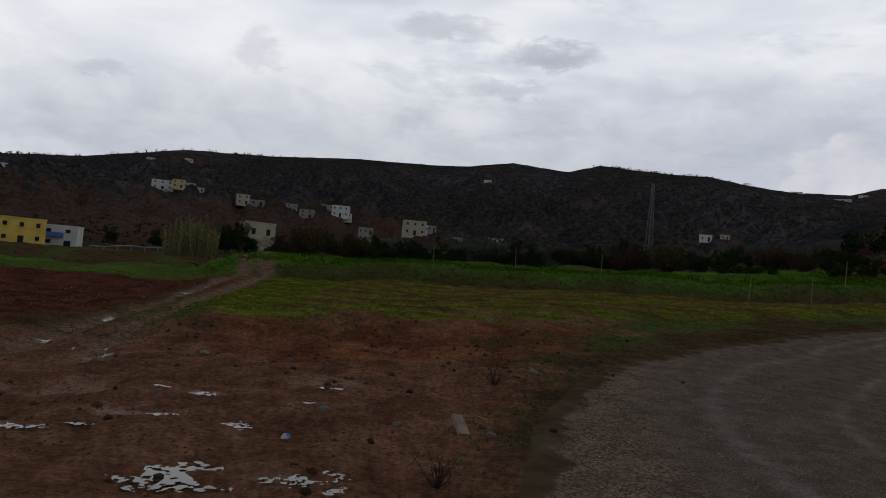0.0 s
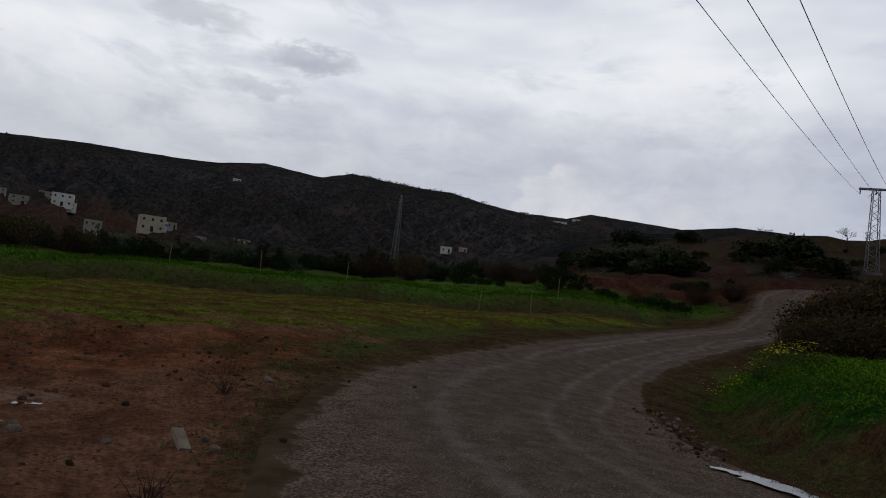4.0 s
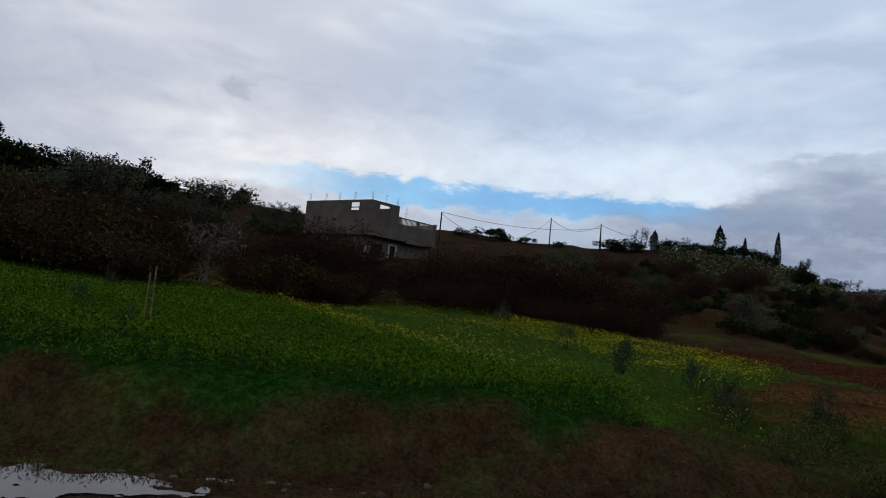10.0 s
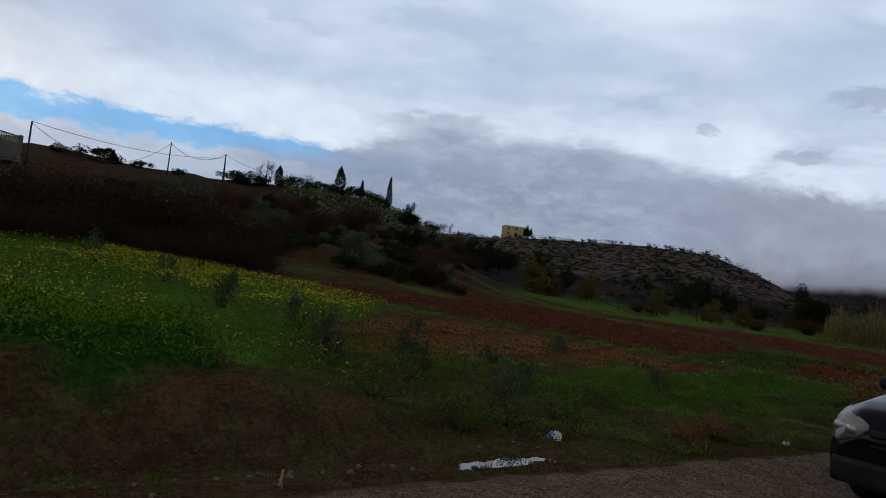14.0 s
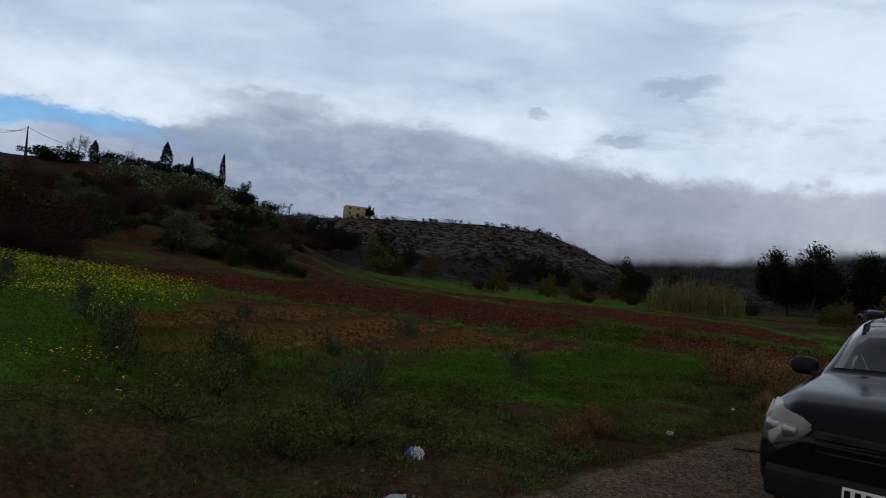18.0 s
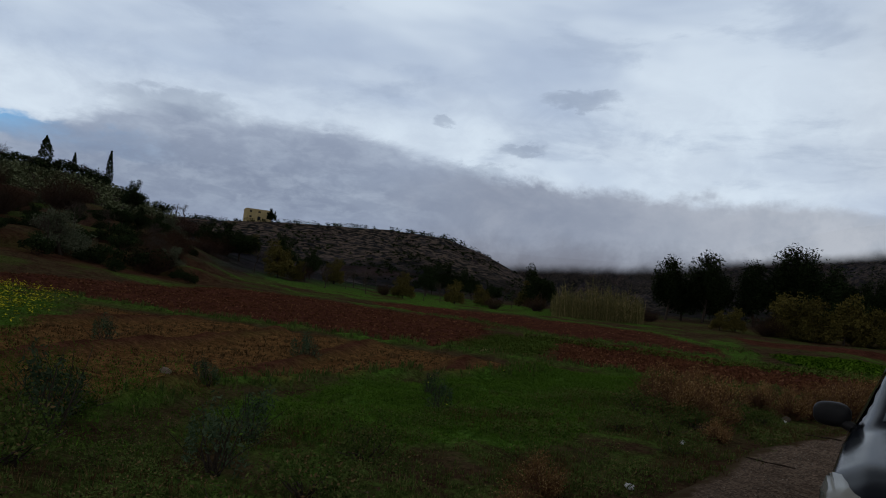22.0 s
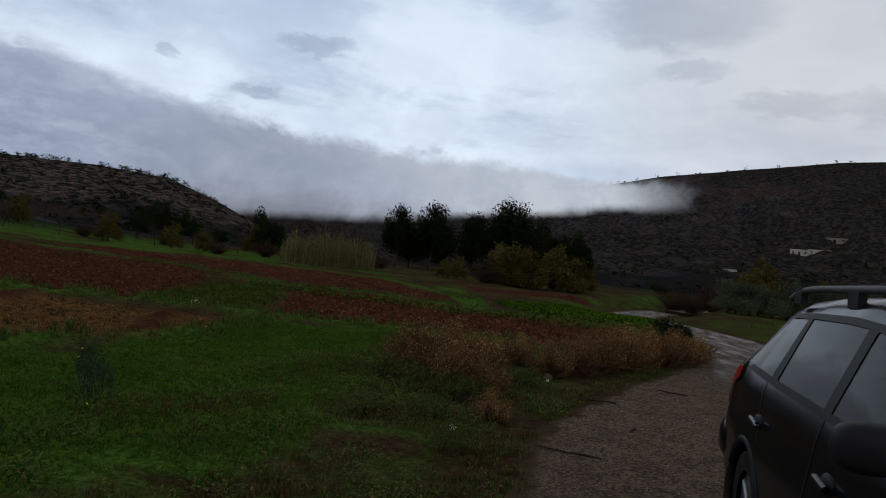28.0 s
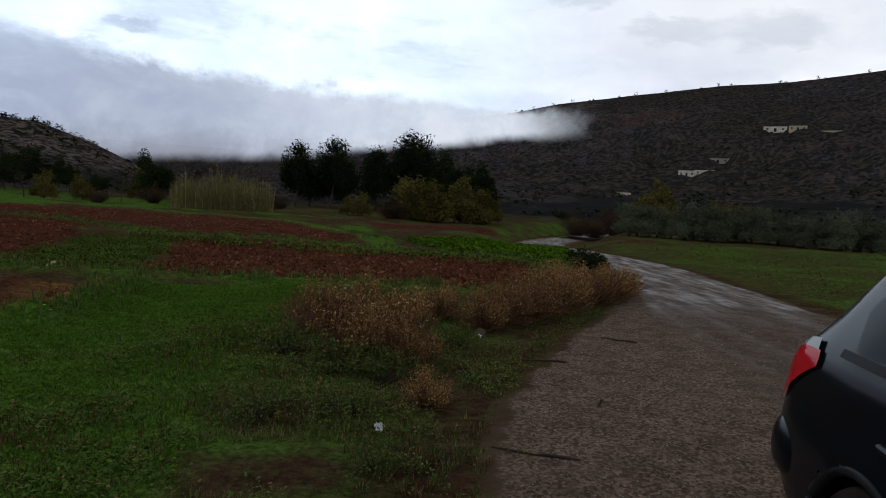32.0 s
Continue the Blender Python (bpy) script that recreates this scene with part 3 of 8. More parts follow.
    put(t, bsdf.inputs["Roughness"], ramp(t, damp, 0.2, 0.8, 0.93, 0.06))
    bsdf.inputs["Specular IOR Level"].default_value = 0.25
    put(t, bsdf.inputs["Specular IOR Level"], ramp(t, damp, 0.2, 0.8, 0.0, 0.5))
    nd = t.nodes.new("ShaderNodeBump")
    nd.inputs["Distance"].default_value = 0.05
    put(t, nd.inputs["Strength"], ramp(t, damp, 0.1, 0.6, 0.9, 0.02))
    put(t, nd.inputs["Height"], math_node(t, "ADD", math_node(t, "MULTIPLY", fine, 1.2), math_node(t, "MULTIPLY", tiny, 0.4)))
    t.links.new(nd.outputs[0], bsdf.inputs["Normal"])
    return m


def road_material():
    m, t, bsdf = material("worn_gravelled_asphalt")
    p = place(t)
    at = t.nodes.new("ShaderNodeAttribute")
    at.attribute_name = "lane"
    s = t.nodes.new("ShaderNodeSeparateColor")
    t.links.new(at.outputs["Color"], s.inputs[0])
    lane, track, wet = s.outputs
    big, mid, fine = noise_tex(t, p, 0.35, 5.0), noise_tex(t, p, 2.2, 5.0, 0.6), noise_tex(t, p, 60.0, 4.0, 0.75)
    vor = t.nodes.new("ShaderNodeTexVoronoi")
    t.links.new(p, vor.inputs["Vector"])
    vor.inputs["Scale"].default_value = 42.0
    chips = vor.outputs["Color"]
    bw = t.nodes.new("ShaderNodeRGBToBW")
    t.links.new(chips, bw.inputs[0])
    gravel = mix(t, ramp(t, bw.outputs[0], 0.2, 0.85), (0.062, 0.045, 0.034), (0.158, 0.118, 0.090))
    gravel = mix(t, ramp(t, mid, 0.4, 0.7, 0.0, 0.5), gravel, (0.082, 0.060, 0.045))
    tar = mix(t, ramp(t, fine, 0.35, 0.65), (0.064, 0.048, 0.038), (0.108, 0.084, 0.068))
    tar = mix(t, ramp(t, big, 0.4, 0.65, 0.0, 0.5), tar, (0.098, 0.080, 0.067))
    col = mix(t, lane, gravel, tar)
    col = mix(t, math_node(t, "MULTIPLY", track, ramp(t, mid, 0.3, 0.65, 0.15, 0.65)), col, (0.150, 0.132, 0.118))
    speck = mix(t, ramp(t, noise_tex(t, p, 30.0, 5.0, 0.8), 0.36, 0.66), (0.62, 0.62, 0.62), (1.38, 1.36, 1.33))
    col = mix(t, 0.75, col, speck, "MULTIPLY")
    col = mix(t, 0.7, col, mix(t, ramp(t, noise_tex(t, p, 3.0, 4.0, 0.6), 0.35, 0.65), (0.75, 0.74, 0.72), (1.2, 1.2, 1.2)), "MULTIPLY")
    ed = t.nodes.new("ShaderNodeAttribute")
    ed.attribute_name = "edge"
    dirt = mix(t, ramp(t, mid, 0.38, 0.62), (0.046, 0.028, 0.018), (0.066, 0.047, 0.031))
    dirt = mix(t, ramp(t, fine, 0.5, 0.62, 0.0, 0.5), dirt, (0.034, 0.046, 0.010))
    far_in = math_node(t, "ADD", ed.outputs["Fac"], math_node(t, "MULTIPLY", math_node(t, "SUBTRACT", mid, 0.5), 1.6))
    col = mix(t, ramp(t, far_in, 0.62, 0.35), col, dirt)
    streak = noise_tex(t, scaled(t, p, 2.6, 0.35, 1.0), 1.0, 5.0, 0.6, 0.2)
    pool = math_node(t, "MULTIPLY", wet, ramp(t, math_node(t, "ADD", streak, math_node(t, "MULTIPLY", mid, 0.4)), 0.52, 0.92))
    put(t, bsdf.inputs["Base Color"], mix(t, math_node(t, "MULTIPLY", pool, 0.45), col, (0.03, 0.026, 0.022)))
    put(t, bsdf.inputs["Roughness"], ramp(t, pool, 0.0, 1.0, 0.8, 0.22))
    put(t, bsdf.inputs["Specular IOR Level"], ramp(t, pool, 0.0, 0.6, 0.0, 0.35))
    nd = t.nodes.new("ShaderNodeBump")
    nd.inputs["Distance"].default_value = 0.012
    put(t, nd.inputs["Strength"], ramp(t, pool, 0.1, 0.9, 0.8, 0.1))
    put(t, nd.inputs["Height"], math_node(t, "ADD", math_node(t, "MULTIPLY", vor.outputs["Distance"], -0.8), fine))
    t.links.new(nd.outputs[0], bsdf.inputs["Normal"])
    return m


M_GROUND, M_ROAD = ground_material(), road_material()
M_WATER, _t, _b = material("muddy_water")
_b.inputs["Base Color"].default_value, _b.inputs["Roughness"].default_value = (0.035, 0.026, 0.02, 1), 0.03
_b.inputs["Specular IOR Level"].default_value = 0.6
_b.inputs["IOR"].default_value = 1.33
_b.inputs["Specular Tint"].default_value = (0.82, 0.74, 0.66, 1)

# ---------------------------------------------------------------- ground and road
def drill_furrow(x, y):
    """1 on the bare earth bunds of the row field, coloured dark for their shaded faces."""
    turn = x * math.sin(radians(10)) + y * math.cos(radians(10)) + 0.12 * waves(x, y, 35, 9, 2)
    return smooth(np.sin(turn * 2 * np.pi / 2.3), 0.35, 0.8) * smooth(x, -4.2, -3.4)


def build_ground():
    seen = np.radians(np.linspace(-42, 216, 660))
    rest = np.radians(np.linspace(216, 318, 30))[1:-1]
    ang = np.concatenate([seen, rest])
    rad = [0.4]
    while rad[-1] < 4200:
        rad.append(rad[-1] + max(0.08, rad[-1] * (0.0095 if rad[-1] < 18 else 0.0155)))
    rad = np.array(rad)
    A, R = np.meshgrid(ang, rad)
    X, Y = CX + R * np.sin(A), CY + R * np.cos(A)
    Z = land(X, Y)
    zs = zones(X, Y)
    r, az = polar(X, Y)
    d, h, w = near_road(X, Y)
    # ploughed clods and drilled ridges
    clod = np.clip(zs["plough_a"] + zs["plough_b"] + zs["plough_c"] + zs["dark_plough"] + zs["strip"], 0, 1) * (1 - np.clip(zs["path"] + balk(X, Y) * 1.3, 0, 1))
    ridge = zs["stubble"] * tilled_ridge(X, Y)
    Z += 0.15 * ridge
    Z += clod * (0.05 * waves(X, Y, 31, 1.6, 4) + 0.03 * waves(X, Y, 32, 0.6, 2)) * (r < 80)
    furrow = drill_furrow(X, Y)
    Z += zs["rows"] * 0.14 * furrow
    # terraces edge: low bank in front of the row field and behind it
    n, m = R.shape
    verts = np.stack([X, Y, Z], -1).reshape(-1, 3)
    i, j = np.meshgrid(np.arange(n - 1), np.arange(m), indexing="ij")
    k = (j + 1) % m
    faces = np.stack([i * m + j, i * m + k, (i + 1) * m + k, (i + 1) * m + j], -1).reshape(-1, 4)
    # middle
    first = len(verts)
    verts = np.vstack([verts, [[CX, CY, Z[0].mean()]]])
    me = mesh_data("ground", verts, faces[:, ::-1])
    far = smooth(r, 70, 130)
    scrub = np.clip(smooth(r, 55, 85) * smooth(Z - table(az, GRADE) * np.clip(r - 7, 0, 75), 0.8, 2.5) + smooth(r, 160, 260), 0, 1)
    brown = inside(X, Y, [(27, 44), (36, 36), (50, 36), (52, 14), (62, -12), (90, -40), (150, -60), (160, 20), (120, 85), (70, 110), (46, 84)], 2, 20, 50, 4)
    # red earth on the foot of the northern range and on the cut banks
    rise = np.degrees(np.arctan2(Z - 1.6, r))
    foot = smooth(r, 225, 260) * smooth(rise + 0.5 * waves(X, Y, 53, 120, 3), 4.9, 4.0) * smooth(az, 4, -6) * (az < 90)
    bank = smooth(az, 24, 29) * smooth(az, 49, 44) * sum(np.exp(-(((r + 1.6 * waves(X, Y, 5, 24, 3) - k) / 1.6) ** 2)) for k in (59, 74, 92))
    terraced = smooth(az, 99, 103) * smooth(az, 130, 125) * smooth(r, 44, 50) * smooth(r, 108, 98)
    shelf = sum(smooth(r + 2.2 * waves(X, Y, 6, 30, 3), k + 0.8, k + 1.4) * smooth(r + 2.2 * waves(X, Y, 6, 30, 3), k + 9, k + 5) for k in (44, 57, 68, 81, 96))
    grass = np.clip(zs["lush"] + zs["corner"] + zs["path"] + 1.2 * balk(X, Y) + 0.3 * terraced * shelf * smooth(waves(X, Y, 65, 18, 3), -0.35, 0.25) + 0.95 * zs["band"] * smooth(waves(X, Y, 62, 16, 3), -0.9, 0.1) + 0.5 * zs["green_far"] + 0.5 * inside(X, Y, UPPER_TERRACE, 0.3, 3.0, 8, 0.8) + 0.8 * zs["flowers"] + 0.3 * zs["west_green"] + 0.38 * smooth(waves(X, Y, 60, 9, 3), 0.0, 0.5) * (r < 160) * (1 - zs["mud"]), 0, 1)
    wet = zs["mud"] * np.clip(sum(np.exp(-(((X - a) / c) ** 2 + ((Y - b) / c) ** 2)) for a, b, c in ((-1.9, 4.9, 0.8), (-3.4, 5.8, 0.8), (-2.5, 7.7, 1.0), (-1.7, 6.7, 0.7), (-0.7, 5.0, 0.5), (-4.5, 7.6, 0.9), (-1.2, 8.6, 0.7), (-3.2, 7.0, 0.6))), 0, 1)
    wet = np.clip(0.4 * wet + 0.7 * track_line(X, Y) * smooth(waves(X, Y, 44, 4, 2), 0.0, 0.5), 0, 1)
    rock = 0.7 * inside(X, Y, [(250, -190), (150, -330), (200, -480), (420, -420), (400, -220)], 10, 60, 51, 15) + np.where(az > 100, 0.35, 0.25) * (r > 300)
    verge = smooth(np.abs(d) - w, 0.0, 1.2)
    grass = np.clip(grass + 0.6 * smooth(d - w, 0.1, 0.8) * smooth(d - w, 4.5, 3.0) * smooth(-Y, 5, 8) * smooth(waves(X, Y, 63, 1.8, 3), -0.4, 0.3) + 0.25 * smooth(d - w, 0.3, 0.9) * smooth(d - w, 2.4, 1.6) * smooth(Y, -7, -4) * smooth(Y, 18, 13) * smooth(waves(X, Y, 66, 1.6, 3), -0.3, 0.3), 0, 1)
    # the dark plough colour on the bunds also paints the shade of their sides
    layers = {
        "zone_a": (grass * verge * (1 - 0.9 * zs["rows"]), np.clip(clod + 0.42 * brown + 0.55 * foot + bank + 0.9 * ridge + 0.95 * zs["rows"] * furrow + 0.5 * terraced * (1 - np.clip(shelf, 0, 1)), 0, 1), zs["stubble"] * (1 - ridge)),
        "zone_b": (np.clip(zs["crop"] + 0.75 * zs["greens"], 0, 1), np.clip(zs["mud"] + 0.8 * np.clip(track_line(X, Y) * 1.5, 0, 1) + 0.8 * inside(X, Y, [(-2.5, 14), (-1, 16.6), (1.1, 17.2), (5.5, 19.8), (5.0, 16.8), (2.4, 14.2)], 0.5, 2.5, 46), 0, 1), zs["rows"] * (1 - 0.85 * furrow)),
        "zone_c": (scrub * (1 - 0.55 * brown) * (1 - 0.6 * foot) * (1 - 0.8 * terraced), rock, wet),
    }
    cut = inside(X, Y, [(-4.1, 11.3), (-3.9, 13.6), (-1.6, 14.4), (1.4, 15.7), (3.6, 17.4), (2.6, 13.0), (0.9, 11.0), (-2.4, 10.2)], 0.45, 2.2, 47, 0.7) * (0.55 + 0.45 * smooth(waves(X, Y, 55, 1.6, 3), -0.5, 0.4))
    levee = smooth(d - w, 1.7, 2.4) * smooth(d - w, 4.4, 3.0) * smooth(Y, -7, -3) * smooth(Y, 17, 13) * (d > 0) * (1 - zs["crop"])
    layers["zone_d"] = (np.clip(0.85 * cut + 0.25 * levee * smooth(waves(X, Y, 56, 1.4, 3), -0.5, 0.3), 0, 1), 0.85 * np.clip(track_line(X, Y) * 1.2, 0, 1), 0 * X)
    for name, (a, b, c) in layers.items():
        col = np.zeros((len(verts), 4), np.float32)
        col[:first, 0], col[:first, 1], col[:first, 2], col[:, 3] = a.ravel(), b.ravel(), c.ravel(), 1
        me.attributes.new(name, "FLOAT_COLOR", "POINT").data.foreach_set("color", col.ravel())
    me.materials.append(M_GROUND)
    tagged(new("ground", me), "red-brown valley ground with fields, verges and scrubby hillsides", "ground", kind="structure")


build_ground()


def build_road():
    t = np.gradient(LINE[:, :2], axis=0)
    t /= np.linalg.norm(t, axis=1)[:, None]
    right = np.stack([t[:, 1], -t[:, 0]], -1)
    across = np.linspace(-1, 1, 81)
    along = np.cumsum(np.r_[0, np.hypot(*np.diff(LINE[:, :2], axis=0).T)])
    W = LINE[:, 3, None] + 0.09 * np.stack([np.interp(along, along, waves(along, 0 * along, 70, 4.0, 3)), np.interp(along, along, waves(along, 0 * along, 71, 4.0, 3))], 1).mean(1, keepdims=True)
    U = across[None, :] * W
    X, Y = LINE[:, 0, None] + right[:, 0, None] * U, LINE[:, 1, None] + right[:, 1, None] * U
    edge = smooth(1 - np.abs(across), 0, 0.06)[None, :]
    tilt = np.interp(LINE[:, 1], [3, 8, 15, 18, 24, 28, 34], [0, 0.08, 0.26, 0.26, 0.16, 0.05, 0])[:, None]
    Z = LINE[:, 2, None] - tilt * across[None, :] + 0.03 * (1 - across[None, :] ** 2) + 0.012 * waves(X, Y, 72, 3, 4) - 0.05 * (1 - edge) + 0.004
    n, m = X.shape
    i, j = np.meshgrid(np.arange(n - 1), np.arange(m - 1), indexing="ij")
    faces = np.stack([i * m + j, i * m + j + 1, (i + 1) * m + j + 1, (i + 1) * m + j], -1).reshape(-1, 4)
    me = mesh_data("road", np.stack([X, Y, Z], -1).reshape(-1, 3), faces)
    # tar lane in the middle, loose gravel beside it; pale wheel tracks; wet stretches
    core = U + np.interp(LINE[:, 1], [-40, -20, -12, -4, 4, 10, 30], [0, 0.1, 1.7, 1.5, -0.4, 0, 0])[:, None]
    lane = 1 - smooth(np.abs(core) + 0.3 * waves(X, Y, 75, 2.2, 3), 1.5, 2.3)
    track = sum(np.exp(-(((core - c + 0.25 * waves(X, Y, 76, 9, 2)) / s) ** 2)) for c, s in ((-0.95, 0.13), (0.7, 0.09), (1.45, 0.07)))
    wet = np.clip(0.4 * (np.exp(-(((core - 1.1) / 0.16) ** 2)) + np.exp(-(((core + 0.5) / 0.13) ** 2))) * smooth(Y, 13, 20) * smooth(Y, 34, 27) + 0.6 * smooth(-Y, 18, 24) * (np.abs(core) < 1.7), 0, 1)
    col = np.ones((n * m, 4), np.float32)
    col[:, 0], col[:, 1], col[:, 2] = lane.ravel(), np.clip(track, 0, 1).ravel(), wet.ravel()
    me.attributes.new("lane", "FLOAT_COLOR", "POINT").data.foreach_set("color", col.ravel())
    off = np.ones((n * m, 4), np.float32)
    off[:, :3] = smooth(W * (1 - np.abs(across[None, :])), 0.0, np.where(across[None, :] < 0, 0.8, 0.5)).ravel()[:, None]
    me.attributes.new("edge", "FLOAT_COLOR", "POINT").data.foreach_set("color", off.ravel())
    me.materials.append(M_ROAD)
    tagged(new("road", me), "worn grey-brown country road of tar and loose gravel", "road", kind="structure")


build_road()

# ---------------------------------------------------------------- plants
def part(name, me, mat, parent=None, label=""):
    """One mesh object, under a thing or a part."""
    if isinstance(me, bmesh.types.BMesh):
        bm, me = me, bpy.data.meshes.new(name)
        bm.to_mesh(me)
        bm.free()
    if mat is not None and not me.materials:
        me.materials.append(mat)
    ob = new(name, me)
    ob.parent = parent
    if label:
        tagged(ob, label)
    return ob


def quads_at(c, u, v):
    """Quads with middles c and half axes u, v."""
    n = len(c)
    verts = np.stack([c - u, c - v * 0.5, c + u, c + v * 0.5], 1).reshape(-1, 3)
    return verts, np.arange(4 * n).reshape(n, 4)


def spin(rng, n):
    a = rng.normal(size=(n, 3))
    return a / np.linalg.norm(a, axis=1)[:, None]


def leaf_cloud(rng, centres, size, slim=0.5):
    u = spin(rng, len(centres))
    v = np.cross(u, spin(rng, len(centres)))
    v /= np.linalg.norm(v, axis=1)[:, None] + 1e-6
    s = size * rng.uniform(0.6, 1.4, (len(centres), 1))
    return quads_at(centres, u * s, v * s * 2 * slim)


def tubes(lines, sides=3):
    """Tapered tubes; each line is (points (k, 3), radii (k,))."""
    V, F, base = [], [], 0
    for pts, rad in lines:
        k = len(pts)
        d = np.gradient(pts, axis=0)
        d /= np.linalg.norm(d, axis=1)[:, None] + 1e-9
        ref = np.where(np.abs(d[:, 2:3]) > 0.9, [[1.0, 0, 0]], [[0, 0, 1.0]])
        a = np.cross(d, ref)
        a /= np.linalg.norm(a, axis=1)[:, None] + 1e-9
        b = np.cross(d, a)
        for s in range(sides):
            w = 2 * np.pi * s / sides
            V.append(pts + (a * np.cos(w) + b * np.sin(w)) * rad[:, None])
        i, s = np.meshgrid(np.arange(k - 1), np.arange(sides), indexing="ij")
        s2 = (s + 1) % sides
        F.append(np.stack([base + s * k + i, base + s2 * k + i, base + s2 * k + i + 1, base + s * k + i + 1], -1).reshape(-1, 4))
        base += k * sides
    return np.vstack(V), np.vstack(F)


def bent(rng, start, way, length, k=5, wander=0.15, lift=0.0):
    way = np.array(way, float)
    p, out = np.array(start, float), [np.array(start, float)]
    for _ in range(k - 1):
        way = way + rng.normal(size=3) * wander + np.array([0, 0, lift])
        way /= np.linalg.norm(way)
        p = p + way * length / (k - 1)
        out.append(p.copy())
    return np.array(out)


def limbs(rng, height, spread, trunk, levels=3, fork=4, start=0.3, lean=0.1):
    """Trunk and branches of a tree as tapered lines, and the tips of the last level."""
    stem = bent(rng, (0, 0, -0.15), (rng.normal() * lean, rng.normal() * lean, 1), height * 0.72, 7, 0.06)
    lines, tips = [(stem, np.linspace(trunk, trunk * 0.35, 7))], []
    queue = [(stem, trunk * 0.6, height * 0.42 * spread, 1)]
    while queue:
        path, rad, length, level = queue.pop()
        for _ in range(fork):
            i = rng.uniform(start if level == 1 else 0.25, 1.0) * (len(path) - 1)
            at = path[int(i)] + (path[min(int(i) + 1, len(path) - 1)] - path[int(i)]) * (i % 1)
            d = path[-1] - path[0]
            d = d / np.linalg.norm(d) * 0.5 + spin(rng, 1)[0] * np.array([1, 1, 0.55]) + np.array([0, 0, 0.35])
            sub = bent(rng, at, d / np.linalg.norm(d), length * rng.uniform(0.6, 1.1), 5, 0.16, 0.05)
            lines.append((sub, np.maximum(np.linspace(rad * 0.55, rad * 0.15, 5), trunk * 0.1)))
            tips += [sub[2], sub[3], sub[4]]
            if level < levels:
                queue.append((sub, rad * 0.5, length * 0.6, level + 1))
    return lines, np.array(tips)


def thing(name, label, category, group="", at=(0, 0, 0)):
    ob = new(name)
    ob.location = at
    return tagged(ob, label, category, group)


M_BARK = two_tone("bark_grey_brown", (0.030, 0.024, 0.019), (0.060, 0.048, 0.038), 0.4, relief=0.6)
M_TWIG = two_tone("dead_twigs_reddish", (0.030, 0.019, 0.015), (0.055, 0.035, 0.026), 0.5)
M_PALETWIG = two_tone("pale_bare_branches", (0.10, 0.09, 0.08), (0.16, 0.145, 0.13), 0.5)
M_DARKLEAF = leaf_mat("dark_evergreen_leaves", (0.008, 0.014, 0.006), (0.022, 0.032, 0.012))
M_OLIVE = leaf_mat("olive_leaves", (0.040, 0.050, 0.030), (0.096, 0.106, 0.068))
M_HEDGE = leaf_mat("autumn_hedge_leaves", (0.022, 0.019, 0.010), (0.058, 0.044, 0.021), (0.13, 0.082, 0.018), share=0.955)
M_BROWNLEAF = leaf_mat("withered_brown_leaves", (0.022, 0.013, 0.009), (0.050, 0.029, 0.018))
M_GREYBUSH = leaf_mat("grey_scrub_leaves", (0.035, 0.033, 0.030), (0.075, 0.070, 0.062))
M_CANE = leaf_mat("reed_cane_leaves", (0.055, 0.056, 0.022), (0.165, 0.145, 0.056), (0.25, 0.19, 0.09), share=0.9)
M_YELLOWTREE = leaf_mat("turning_tree_leaves", (0.038, 0.036, 0.011), (0.100, 0.082, 0.022))
M_CROP = leaf_mat("lush_crop_leaves", (0.026, 0.064, 0.004), (0.080, 0.152, 0.012))
M_WEED = leaf_mat("meadow_weed_leaves", (0.030, 0.050, 0.009), (0.074, 0.100, 0.020))
M_DRY = leaf_mat("dry_grass_blades", (0.045, 0.027, 0.012), (0.115, 0.075, 0.034))
M_RUST = leaf_mat("rusty_dock_seedheads", (0.105, 0.056, 0.023), (0.235, 0.135, 0.056), (0.33, 0.22, 0.10))
M_LUSH = leaf_mat("short_lush_grass", (0.034, 0.082, 0.008), (0.090, 0.168, 0.022))
M_BANKGRASS = leaf_mat("dark_bank_grass", (0.014, 0.040, 0.001), (0.036, 0.082, 0.003))
M_YOUNG = leaf_mat("young_yellowish_crop", (0.060, 0.078, 0.010), (0.132, 0.142, 0.020))
M_FLOWER = leaf_mat("yellow_petals", (0.36, 0.33, 0.015), (0.56, 0.52, 0.03))
M_SAGE = leaf_mat("grey_green_sapling_leaves", (0.024, 0.042, 0.022), (0.058, 0.084, 0.046))
M_CACTUS = leaf_mat("prickly_pear_pads", (0.070, 0.085, 0.045), (0.150, 0.170, 0.090))
M_VERGE = leaf_mat("dull_verge_herbs", (0.026, 0.046, 0.011), (0.074, 0.100, 0.026), (0.120, 0.084, 0.038), share=0.88)
M_MEADOW = leaf_mat("dark_meadow_leaves", (0.020, 0.052, 0.006), (0.060, 0.112, 0.014))


def crown_points(rng, n, size, lumps=14, fill=0.35):
    """Leaf places: lumps over an ellipsoid, with gaps between."""
    c = spin(rng, lumps) * rng.uniform(0.5, 0.95, (lumps, 1))
    c[:, 2] = np.abs(c[:, 2]) * 0.9 - 0.1 + 0.15
    k = rng.integers(0, lumps, n)
    p = c[k] + spin(rng, n) * rng.random((n, 1)) ** 0.4 * 1.75 * fill * rng.uniform(0.5, 1.1, lumps)[k, None] * 0.75
    return p * np.array(size)


